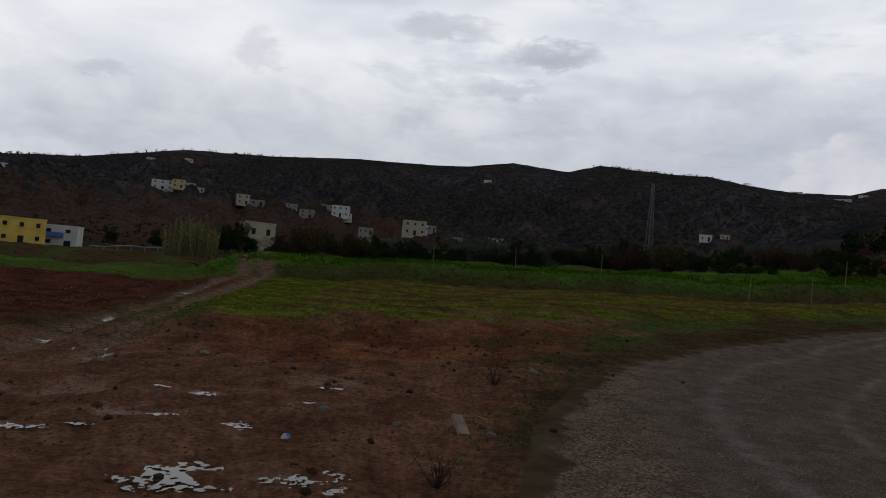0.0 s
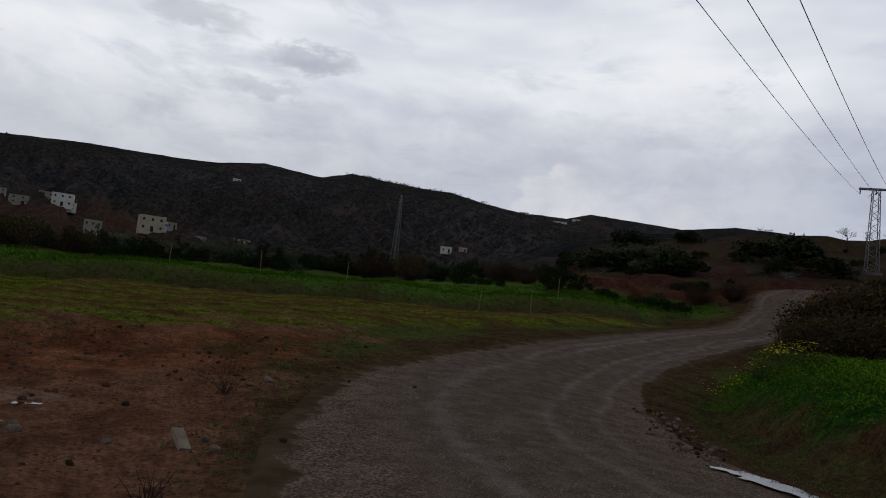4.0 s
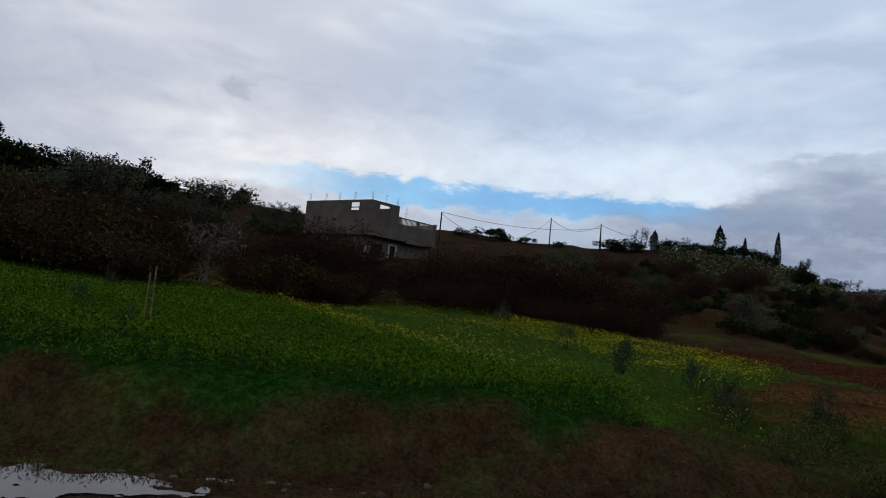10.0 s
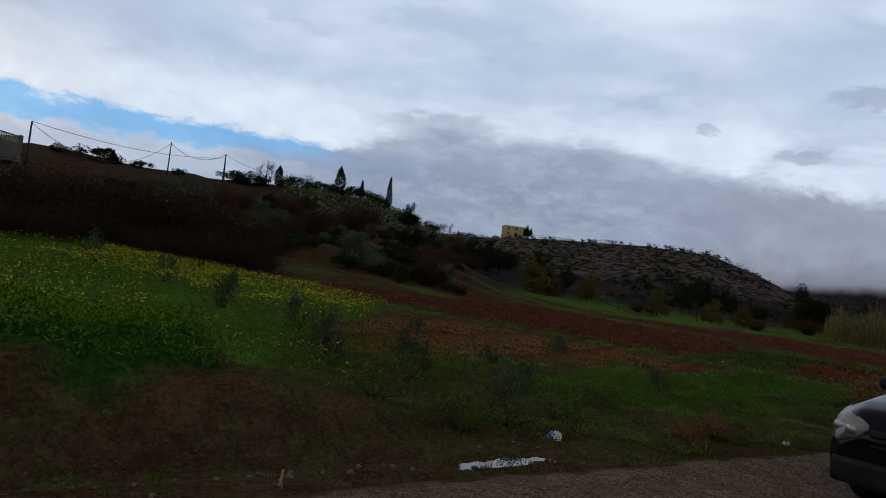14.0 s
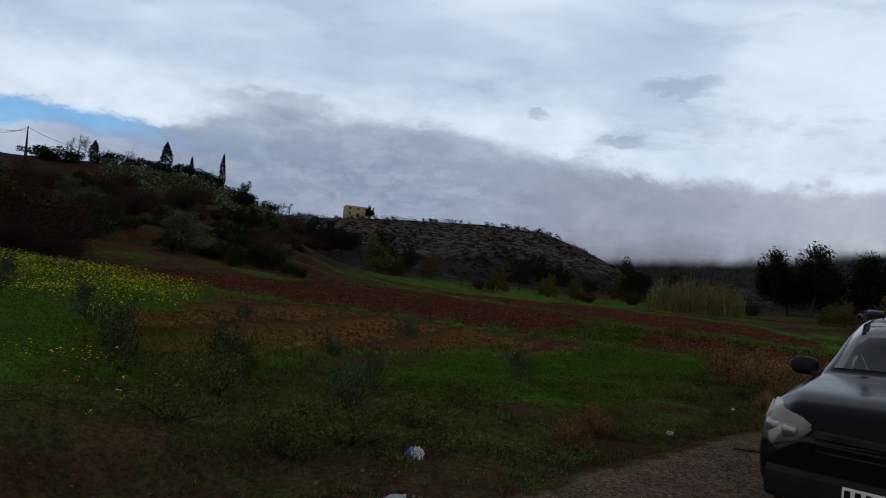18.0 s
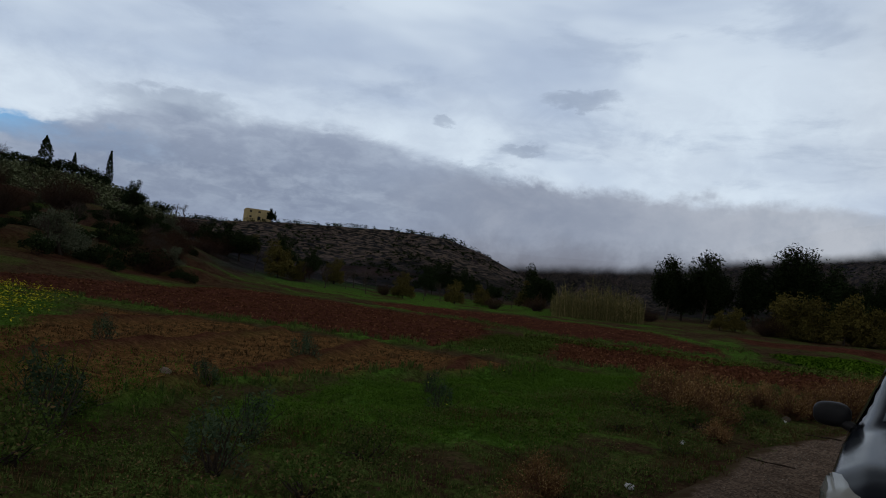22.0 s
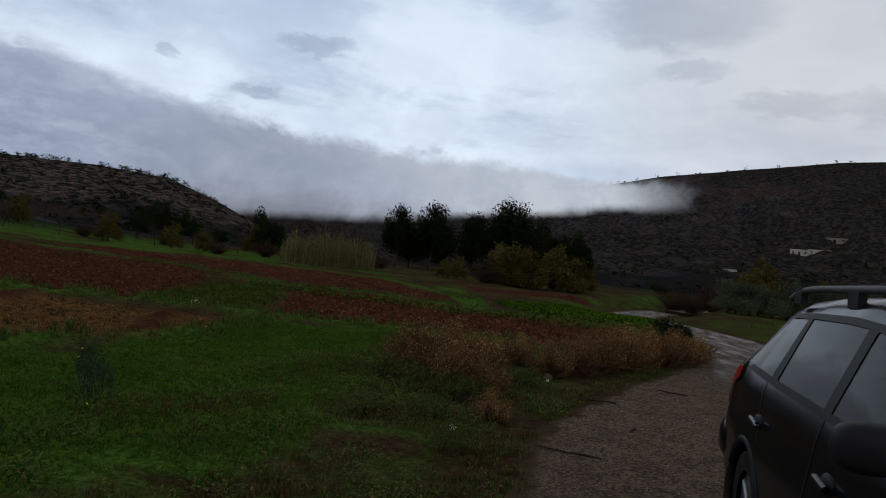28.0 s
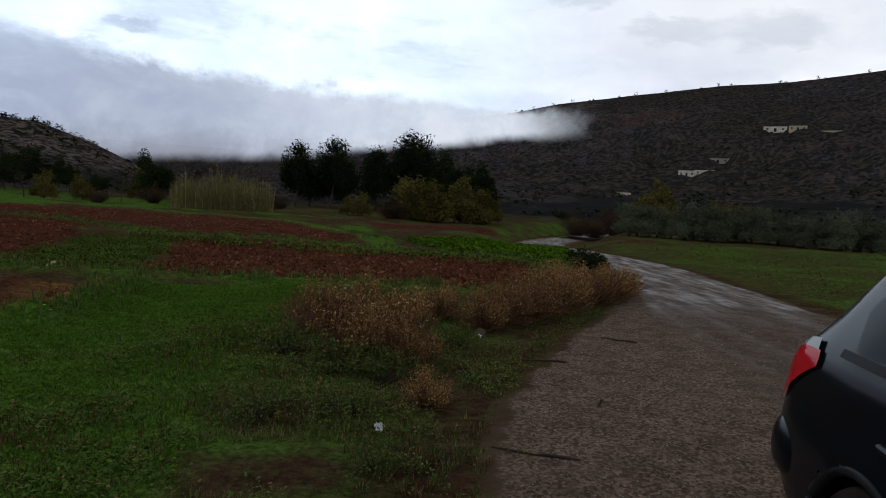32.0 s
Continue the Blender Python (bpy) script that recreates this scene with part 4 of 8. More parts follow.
def make_bush(name, label, category, seed, size, n, leaf, mat, twigs=40, twig_mat=None, lumps=14, slim=0.45, fill=0.35, group=""):
    rng = np.random.default_rng(seed)
    ob = thing(name, label, category, group)
    pts = crown_points(rng, n, size, lumps, fill)
    pts[:, 2] += size[2] * 0.35
    pts[:, 2] = np.maximum(pts[:, 2], 0.02 * size[2])
    v, f = leaf_cloud(rng, pts, leaf, slim)
    part("foliage", mesh_data("foliage", v, f, smooth_shade=False), mat, ob)
    lines = []
    for _ in range(twigs):
        w = spin(rng, 1)[0] * np.array([1, 1, 0.4]) + np.array([0, 0, 0.9])
        L = size[2] * rng.uniform(0.8, 1.5)
        lines.append((bent(rng, rng.normal(size=3) * np.array([0.12, 0.12, 0]) * size[0], w / np.linalg.norm(w) * np.array([size[0] / size[2], size[1] / size[2], 1]), L, 6, 0.16), np.linspace(0.014, 0.003, 6) * max(1.0, size[2])))
    v, f = tubes(lines)
    tagged(part("branchwork", mesh_data("branchwork", v, f), twig_mat or M_TWIG, ob), kind="stuff")
    return ob


def make_tree(name, label, category, seed, height, width, n, leaf, mat, trunk=0.12, levels=2, fork=5, slim=0.45, start=0.3, bark=None, group="", scatter=0.5, low=0.1):
    rng = np.random.default_rng(seed)
    ob = thing(name, label, category, group)
    lines, tips = limbs(rng, height, width, trunk, levels, fork, start)
    v, f = tubes(lines, 5)
    part("trunk", mesh_data("trunk", v, f), bark or M_BARK, ob)
    if n:
        half = n * 3 // 10
        k = rng.integers(0, len(tips), half)
        pts = tips[k] + np.clip(rng.normal(size=(half, 3)), -1.6, 1.6) * scatter * height * 0.1
        more = crown_points(rng, n - half, (height * 0.42 * width, height * 0.42 * width, height * 0.5), 26, 0.34)
        more[:, 2] = np.maximum(more[:, 2] + height * (0.28 + low), height * 0.05)
        pts = np.vstack([pts, more])
        v, f = leaf_cloud(rng, pts, leaf, slim)
        part("crown", mesh_data("crown", v, f, smooth_shade=False), mat, ob)
    return ob


def make_column(name, label, category, seed, height, radius, n, leaf, mat, group=""):
    """A narrow, dense conifer such as a cypress."""
    rng = np.random.default_rng(seed)
    ob = thing(name, label, category, group)
    h = rng.uniform(0.04, 1, n) ** 0.9
    prof = np.sin(np.clip(h * 1.04, 0, 1) ** 0.6 * np.pi) ** 0.6 * radius
    a = rng.uniform(0, 6.28, n)
    bulge = 1 + 0.35 * np.sin(a * 2 + h * 17) * np.sin(h * 23 + a)
    rr = prof * bulge * rng.uniform(0.35, 1.0, n) ** 0.5
    v, f = leaf_cloud(rng, np.stack([rr * np.cos(a), rr * np.sin(a), h * height], -1), leaf, 0.4)
    part("crown", mesh_data("crown", v, f, smooth_shade=False), mat, ob)
    v, f = tubes([(bent(rng, (0, 0, -0.2), (0, 0, 1), height * 0.9, 6, 0.02), np.linspace(0.14, 0.03, 6))], 6)
    part("trunk", mesh_data("trunk", v, f), M_BARK, ob)
    return ob


def stand(az):
    """Where on the walk a direction is looked at from."""
    return tuple(float(np.interp(az, [0, 92, 105, 120, 135, 150, 165], v)) for v in ([0.3, 0.6, 1.4, 3.0, 4.2, 5.0, 6.1], [0.1, 0.15, -0.4, -1.6, -3.0, -4.5, -8.0]))


def at_polar(az, r, dz=0.0):
    """A place on the ground by azimuth and distance from the walk."""
    ox, oy = stand(az)
    x, y = ox + r * math.sin(radians(az)), oy + r * math.cos(radians(az))
    return x, y, ground_z(x, y) + dz


def plant(kinds, az, r, scale=1.0, seed=0, tall=1.0):
    rng = random.Random(seed * 7919 + int(az * 131) + int(r * 17))
    src = kinds[rng.randrange(len(kinds))]
    x, y, z = at_polar(az, r)
    s = scale * rng.uniform(0.85, 1.15)
    m = pose(x, y, z - 0.06 * s, 0, 0, rng.uniform(0, 360)) @ Matrix.Diagonal((s, s, s * tall, 1))
    return copy_thing(src, m)


TOPS = {}


def crown_top(src):
    """The height of a plant's crown, leaving out its few highest sprigs."""
    if src.name not in TOPS:
        best = 0.0
        for o in src.children:
            co = np.empty(len(o.data.vertices) * 3, np.float32)
            o.data.vertices.foreach_get("co", co)
            best = max(best, float(np.percentile(co[2::3], 98.5)))
        TOPS[src.name] = best
    return TOPS[src.name]


def reach(kinds, az, r, el, seed=0, wide=1.0):
    """A plant so tall that its top shows at an elevation from the walk."""
    rng = random.Random(seed * 7919 + int(az * 131) + int(r * 17))
    src = kinds[rng.randrange(len(kinds))]
    x, y, z = at_polar(az, r)
    top = crown_top(src)
    s = max(0.3, (1.6 + r * math.tan(radians(el)) - z) / top)
    return copy_thing(src, pose(x, y, z - 0.05 * s, 0, 0, rng.uniform(0, 360)) @ Matrix.Diagonal((s * wide, s * wide, s, 1)))


def park(kinds):
    """Take the patterns themselves out of the scene once they are copied."""
    for src in kinds:
        for o in (*src.children_recursive, src):
            bpy.data.objects.remove(o)

def at_sight(az, el, lo, hi):
    """The place between two distances where the land rises to an elevation seen from the walk."""
    r = np.linspace(lo, hi, 160)
    ox, oy = stand(az)
    x, y = ox + r * math.sin(radians(az)), oy + r * math.cos(radians(az))
    z = land(x, y)
    k = int(np.argmin(np.abs(np.degrees(np.arctan2(z - 1.6, r)) - el)))
    return float(x[k]), float(y[k]), float(z[k]), float(r[k])


def grow():
    dark = [make_tree("field_tree", "dark broad evergreen tree at the field's edge", "tree", 100 + i, 4.6, 1.1, 9000, 0.115, M_DARKLEAF, 0.13, 2, 6, group="trees along the valley", scatter=0.4) for i in range(3)]
    bare = [make_tree("bare_tree", "leafless grey-brown tree in winter", "tree", 120 + i, 4.2, 0.85, 0, 0.1, None, 0.09, 3, 5, group="bare trees") for i in range(2)]
    pale = make_tree("fig_tree", "leafless fig tree with pale branches", "tree", 131, 3.6, 1.25, 0, 0.1, None, 0.14, 3, 6, bark=M_PALETWIG, start=0.12)
    brown = [make_bush("thicket", "withered reddish-brown thicket at the meadow's edge", "bush", 140 + i, (2.6, 2.3, 2.3), 4200, 0.085, M_BROWNLEAF, 220, M_TWIG, 18, 0.22, 0.42, "brown thickets") for i in range(3)]
    hedge = [make_bush("hedge_shrub", "dense dark hedge shrub with a few yellow leaves", "bush", 150 + i, (1.9, 1.7, 1.75), 5200, 0.07, M_HEDGE, 120, M_TWIG, 18, 0.45, 0.36, "hedge by the green field") for i in range(3)]
    green = [make_bush("evergreen_shrub", "rounded dark green shrub on the slope", "bush", 160 + i, (1.6, 1.5, 1.2), 1500, 0.10, M_DARKLEAF, 20, M_TWIG, 12, 0.5, 0.34, "shrubs on the slopes") for i in range(3)]
    olive = [make_tree("olive_tree", "grey-green olive tree with a rounded crown", "tree", 170 + i, 3.2, 1.3, 9000, 0.09, M_OLIVE, 0.16, 2, 6, 0.3, 0.3, group="olive trees", scatter=0.45, low=-0.1) for i in range(3)]
    grey = [make_bush("grey_thicket", "wide thicket of grey bare twigs", "bush", 180 + i, (3.2, 2.6, 1.7), 3200, 0.09, M_GREYBUSH, 180, M_PALETWIG, 16, 0.2, 0.36, "grey thickets") for i in range(2)]
    yellow = [make_tree("turning_tree", "broad tree with yellow-brown autumn leaves", "tree", 190 + i, 4.6, 1.15, 6500, 0.14, M_YELLOWTREE, 0.14, 2, 6, group="trees by the river", scatter=0.5, low=-0.13) for i in range(2)]
    euc = [make_tree("eucalyptus", "tall dark eucalyptus tree beyond the fields", "tree", 200 + i, 11.5, 0.58, 11000, 0.25, M_DARKLEAF, 0.25, 2, 9, 0.25, 0.15, group="eucalyptus trees", scatter=0.5, low=0.04) for i in range(2)]
    cyp = make_column("cypress", "slender dark cypress on the hill", "tree", 210, 7.5, 0.55, 1800, 0.16, M_DARKLEAF)
    fir = make_column("conifer", "dark pointed conifer on the hill", "tree", 211, 5.0, 1.3, 1800, 0.2, M_DARKLEAF)
    fat = make_column("broad_cypress", "broad dark cypress on the hill", "tree", 212, 7.5, 1.5, 2600, 0.2, M_DARKLEAF)
    kinds = dark + bare + [pale] + brown + hedge + green + olive + grey + yellow + euc + [cyp, fir, fat]
    rnd = random.Random(3)
    # line of trees north of the row field
    for i in range(42):
        a = -11.2 + i * 0.95 + rnd.uniform(-0.5, 0.5)
        top = table(a, [(-12, 2.0), (-8, 2.7), (-2, 2.6), (5, 3.1), (12, 3.6), (18, 4.0), (22, 4.4), (26, 4.3), (34, 4.0)])
        reach(dark + dark + bare + olive[:1], a, rnd.uniform(62, 80), top * rnd.uniform(0.72, 1.04), i, rnd.uniform(0.9, 1.3))
    for i in range(26):
        plant(green + hedge[:1] + brown[:1], -11 + i * 1.7 + rnd.uniform(-0.5, 0.5), rnd.uniform(54, 62), rnd.uniform(0.6, 1.05), i)
    for i in range(10):
        plant(dark + olive[:1], -44 + i * 2.6 + rnd.uniform(-1, 1), rnd.uniform(185, 230), rnd.uniform(0.9, 1.4), i)
    for a, r, s in ((-17.6, 90, 0.9), (-16.6, 88, 0.7)):
        plant(bare + dark[:1], a, r, s, 2)
    plant(bare[:1], 3.0, 60, 1.1, 4)
    for a, e in ((-17.4, 2.2), (-16.4, 2.5), (-15.6, 1.5), (-13.4, 1.9), (-12.6, 2.2)):
        reach(dark + brown[:1], a, 104, e, 15, 1.2)
    # grey thickets and shrubs below the brown hill
    for a, r, s in ((23.6, 66, 1.0), (25.4, 67, 1.05), (27, 68, 0.8)):
        plant(grey, a, r, s, 5)
    for a, r, s in ((29, 64, 1.0), (40, 70, 0.9), (46.2, 88, 1.5), (41, 74, 0.6), (44, 100, 0.7), (48.6, 98, 0.8), (43, 62, 0.5), (31, 80, 1.2)):
        plant(green, a, r, s, 6)
    for i in range(14):
        plant(green + brown[:1], 22 + i * 1.6 + rnd.uniform(-0.6, 0.6), rnd.uniform(44, 52), rnd.uniform(0.35, 0.6), i + 40)
    for i in range(44):
        plant(green + grey[:1], rnd.uniform(27, 61), rnd.uniform(64, 126), rnd.uniform(0.25, 0.75), i + 640)
    # hedge round the far side of the crop
    for i in range(19):
        a = 49.0 + i * 1.24 + rnd.uniform(-0.4, 0.4)
        top = table(a, [(48, 3.0), (50, 3.9), (53, 4.9), (57, 6.0), (61, 5.8), (66, 4.7), (72, 4.2)])
        reach(hedge, a, 31.0 + rnd.uniform(-0.8, 0.8), top * rnd.uniform(0.45, 0.75), i + 60, rnd.uniform(0.9, 1.2))
        reach(hedge + brown[:1], a + 0.6, 35.0 + rnd.uniform(-1, 1), top * rnd.uniform(0.82, 1.05), i + 90, rnd.uniform(0.85, 1.15))
    for a, r, s in ((48.2, 28.5, 0.5), (48.8, 29.5, 0.75)):
        plant(hedge, a, r, s, 21)
    # trees on the slope behind the hedge
    reach(dark[:1], 61.9, 92, 9.6, 1, 1.35)
    for a, e in ((64.6, 8.0), (66.1, 8.1), (67.5, 8.2), (68.9, 8.3), (70.6, 8.1), (72.4, 7.9), (74.2, 7.7)):
        reach(dark + olive[:1], a, rnd.uniform(86, 94), e, 8, 1.5)
    for a, e in ((63.8, 6.6), (65.2, 6.7), (67.0, 6.7), (69.5, 6.5), (71.6, 6.4), (73.4, 6.2), (75.2, 6.0), (58.6, 6.9), (60.2, 7.1)):
        reach(olive + dark[:1] + brown[:1], a, rnd.uniform(62, 72), e, 9, 1.1)
    reach(dark[1:2], 77.8, 134, 7.8, 3, 0.9)
    for a, e in ((79.4, 6.55), (80.6, 6.75), (81.7, 6.7)):
        reach(olive, a, 104, e, 4, 1.25)
    reach([pale], 75.6, 47, 4.7, 1, 2.1)
    # brown crest: bare trees and low bushes
    for a, e, w in ((54.6, 9.45, 1.2), (50.6, 8.75, 1.0), (51.6, 8.6, 1.0), (53.2, 8.7, 1.0), (44.6, 8.5, 1.4), (45.4, 8.45, 1.4)):
        reach(bare, a, 130, e, 7, w)
    for a, e, r in ((46.0, 7.95, 104), (46.6, 7.7, 105), (57.5, 8.3, 132), (59.2, 8.1, 132), (48.4, 6.6, 88), (39.8, 7.9, 126), (35.4, 7.6, 126)):
        reach(green, a, r, e, 6, 1.5)
    for a, e in ((34.2, 6.2), (35.2, 6.8), (36.2, 7.0), (37.3, 7.0), (38.4, 6.9), (39.4, 6.5), (33.0, 5.7)):
        reach(green + olive[:1], a, rnd.uniform(88, 94), e - 0.6, 11, 1.6)
    # two masses of brown thicket below the grey house
    for i in range(8):
        a = 79.8 + i * 0.98
        top = table(a, [(79, 4.2), (82, 5.0), (85, 5.5), (88, 4.9)])
        reach(brown, a, 40.5 + rnd.uniform(-1, 1), top * rnd.uniform(0.9, 1.04), i + 120, rnd.uniform(0.95, 1.2))
        reach(brown + hedge[:1], a + 0.4, 36.5 + rnd.uniform(-0.8, 0.8), top * rnd.uniform(0.3, 0.55), i + 140, 1.2)
    for i in range(17):
        a = 92.8 + i * 1.06
        top = table(a, [(90, 3.0), (92, 4.1), (95, 4.9), (98, 5.1), (101, 4.8), (105, 4.3), (110, 3.6)])
        reach(brown + hedge[:1], a, 41.5 + rnd.uniform(-1.2, 1.2), top * rnd.uniform(0.82, 1.04), i + 160, rnd.uniform(0.95, 1.25))
        reach(brown, a + 0.5, 38.0 + rnd.uniform(-0.8, 0.8), top * rnd.uniform(0.25, 0.55), i + 180, 1.2)
    for i in range(64):
        a, r = rnd.uniform(99, 127), rnd.uniform(50, 108)
        plant(brown + green + green + olive[:1], a, r, rnd.uniform(0.45, 1.0), i + 500)
    for k in (57, 68, 81, 96):
        for i in range(13):
            plant(green + green + brown[:1] + olive[:1], 100 + i * 2.1 + rnd.uniform(-0.9, 0.9), k + rnd.uniform(-1.5, 1.2), rnd.uniform(0.5, 1.15), i + 700)
    for i in range(20):
        plant(brown[:1] + green + bare[:1], rnd.uniform(112, 126), rnd.uniform(52, 82), rnd.uniform(0.5, 0.9), i + 180)
    for a, r, e in ((121.5, 84, 4.2), (122.6, 86, 4.3), (123.8, 84, 4.0), (118.6, 74, 2.6), (127.2, 96, 3.9), (128.6, 98, 4.0), (129.8, 98, 3.7), (116.2, 70, 2.8)):
        reach(dark + olive[:1], a, r, e, 13, 1.35)
    # crest of the eastern hill
    for a, e, k, w in ((95.7, 6.6, green, 1.2), (98.1, 6.9, green, 1.3), (99.2, 6.4, green, 1.2), (101.1, 6.4, green, 1.2), (103.8, 6.3, green, 1.0), (107.6, 6.75, green, 1.6), (108.9, 6.95, green, 1.5), (109.7, 7.8, bare, 0.6), (110.1, 8.0, bare, 0.6), (110.5, 7.7, bare, 0.6), (112.3, 7.1, green, 1.5), (113.2, 7.45, bare, 1.2), (114.3, 7.0, green, 1.4), (115.0, 6.9, olive, 1.2), (117.0, 7.0, green, 1.3), (118.7, 6.9, bare, 1.2), (119.2, 6.6, green, 1.2), (121.3, 5.7, green, 1.4), (122.2, 5.2, olive, 1.2), (123.4, 5.0, green, 1.2), (124.9, 5.05, bare, 1.0), (125.5, 5.1, bare, 1.0)):
        reach(k, a, at_sight(a, 30, 118, 150)[3] - 4, e, 9, w)
    for a, e, src, w in ((111.1, 7.8, fir, 0.9), (115.9, 8.5, fat, 1.0), (117.75, 7.65, cyp, 1.6), (120.05, 8.2, cyp, 1.25)):
        reach([src], a, at_sight(a, 30, 118, 150)[3] - 2, e, 3, w)
    reach(dark[:1], 131.9, 413, 5.5, 2, 1.1)
    # dark trees at the foot of the rocky ridge and along the valley
    for i in range(30):
        a = 122 + i * 1.12 + rnd.uniform(-0.5, 0.5)
        plant(dark + bare + yellow[:1] + brown[:1], a, rnd.uniform(92, 120), rnd.uniform(0.6, 1.05), i + 210)
    for i in range(16):
        plant(bare + brown[:1] + yellow[:1], 131 + i * 1.5 + rnd.uniform(-0.5, 0.5), rnd.uniform(84, 92), rnd.uniform(0.5, 0.8), i + 250)
    plant(bare[:1], 136.6, 82, 0.75, 5)
    for a, e, w in ((164.2, 4.5, 1.0), (165.4, 3.4, 1.3), (167.0, 5.0, 1.0), (168.2, 3.5, 1.2), (170.8, 4.5, 1.2), (173.2, 5.8, 1.1), (174.6, 4.7, 1.2), (176.4, 4.6, 1.2), (178.2, 3.6, 1.2), (179.4, 3.9, 1.0)):
        reach(euc, a, 112 + rnd.uniform(-3, 3), e, 11, w)
    for a, r, s in ((172.0, 78, 0.8), (173.6, 80, 1.0), (175.4, 78, 1.05), (177.2, 78, 1.0), (178.8, 80, 0.85), (180, 82, 0.7), (168.4, 86, 0.55), (169.6, 88, 0.6), (163, 92, 0.6), (190.3, 84, 1.0), (192.2, 86, 0.9), (188.6, 92, 0.8), (199, 96, 1.0)):
        plant(yellow + brown[:1], a, r, s, 12)
    for i in range(24):
        a = 191 + i * 0.86 + rnd.uniform(-0.25, 0.25)
        plant(olive, a, 70 + rnd.uniform(-2, 2), rnd.uniform(0.75, 0.98), i + 300)
    for i in range(24):
        a = 186 + i * 1.1 + rnd.uniform(-0.4, 0.4)
        plant(yellow + green + brown[:1], a, rnd.uniform(88, 125), rnd.uniform(0.8, 1.3), i + 340)
    for x, y, s in ((2.9, -33.2, 0.5), (2.2, -34.0, 0.42)):
        copy_thing(green[0], pose(x, y, ground_z(x, y) - 0.05, 0, 0, 30 * x) @ Matrix.Diagonal((s, s, s, 1)))
    park(kinds)


grow()


def reeds(name, label, az0, az1, r, depth, height, n, seed):
    """A stand of cane: upright stems with long drooping leaves."""
    rng = np.random.default_rng(seed)
    ob = thing(name, label, "reeds")
    a, rr = rng.uniform(az0, az1, n), r + rng.uniform(-depth, depth, n)
    x, y = CX + rr * np.sin(np.radians(a)), CY + rr * np.cos(np.radians(a))
    z = land(x, y)
    h = height * rng.uniform(0.55, 1.05, n) * (0.86 + 0.3 * waves(x, y, seed + 80, 4.0, 3)) * (0.75 + 0.25 * np.sin((a - az0) / (az1 - az0) * np.pi))
    lean = rng.normal(size=(n, 2)) * 0.1
    c, u, v = [], [], []
    for k in range(5):
        f = rng.uniform(0.15, 1.0, n)
        c.append(np.stack([x + lean[:, 0] * f * h, y + lean[:, 1] * f * h, z + h * f], -1))
        w = spin(rng, n) * [1.0, 1.0, 0.5] + [0, 0, 0.55]
        u.append(w * rng.uniform(0.2, 0.5, (n, 1)))
        v.append(np.cross(w, spin(rng, n)) * 0.06)
    vv, ff = quads_at(np.vstack(c), np.vstack(u), np.vstack(v))
    part("leafage", mesh_data("leafage", vv, ff, smooth_shade=False), M_CANE, ob)
    s, e = np.stack([x, y, z - 0.1], -1), np.stack([x + lean[:, 0] * h, y + lean[:, 1] * h, z + h], -1)
    side = np.cross(e - s, spin(rng, n))
    side /= np.linalg.norm(side, axis=1)[:, None]
    verts = np.stack([s - side * 0.02, s + side * 0.02, e + side * 0.008, e - side * 0.008], 1).reshape(-1, 3)
    part("stalkwork", mesh_data("stalkwork", verts, np.arange(4 * n).reshape(n, 4)), M_CANE, ob)


reeds("cane_stand", "stand of tall yellow-green cane by the houses", -23.1, -19.4, 80, 3.0, 4.4, 800, 1)
reeds("cane_stand", "stand of tall yellowish cane beside the fields", 154.4, 161.5, 86, 4.0, 4.3, 1300, 2)

# ---------------------------------------------------------------- low growth, past counting
def scatter(n, box, weight, seed):
    rng = np.random.default_rng(seed)
    x, y = rng.uniform(box[0], box[1], n), rng.uniform(box[2], box[3], n)
    keep = rng.random(n) < weight(x, y)
    return rng, x[keep], y[keep], land(x[keep], y[keep])


def field(k):
    return lambda x, y: inside(x, y, FIELDS[k], 0.35, 3.0, list(FIELDS).index(k) + 20)


def off_road(x, y, gap=0.0):
    d, h, w = near_road(x, y)
    return (np.abs(d) - w > gap).astype(float)


def leaves_stuff(name, label, mat, rng, x, y, z, height, spread, per, size, slim=0.5, up=0.4):
    """Low leafy plants: per leaves on each root."""
    n = len(x)
    s = rng.uniform(0.6, 1.25, n)
    a = rng.uniform(0, 6.28, (n, per))
    q = rng.uniform(0, 1, (n, per)) ** 0.6
    c = np.stack([x[:, None] + np.cos(a) * q * spread * s[:, None], y[:, None] + np.sin(a) * q * spread * s[:, None], z[:, None] + height * s[:, None] * rng.uniform(0.25, 1.0, (n, per))], -1).reshape(-1, 3)
    u = np.stack([np.cos(a), np.sin(a), rng.uniform(-0.2, 1.0, a.shape) * up * 2], -1).reshape(-1, 3)
    u /= np.linalg.norm(u, axis=1)[:, None]
    v = np.cross(u, [0, 0, 1.0]) + spin(rng, len(u)) * 0.35
    sz = size * rng.uniform(0.6, 1.3, (len(u), 1))
    vv, ff = quads_at(c, u * sz, v * sz * 2 * slim)
    me = mesh_data(name, vv, ff, smooth_shade=False)
    me.materials.append(mat)
    return tagged(new(name, me), label, "plants", kind="stuff")


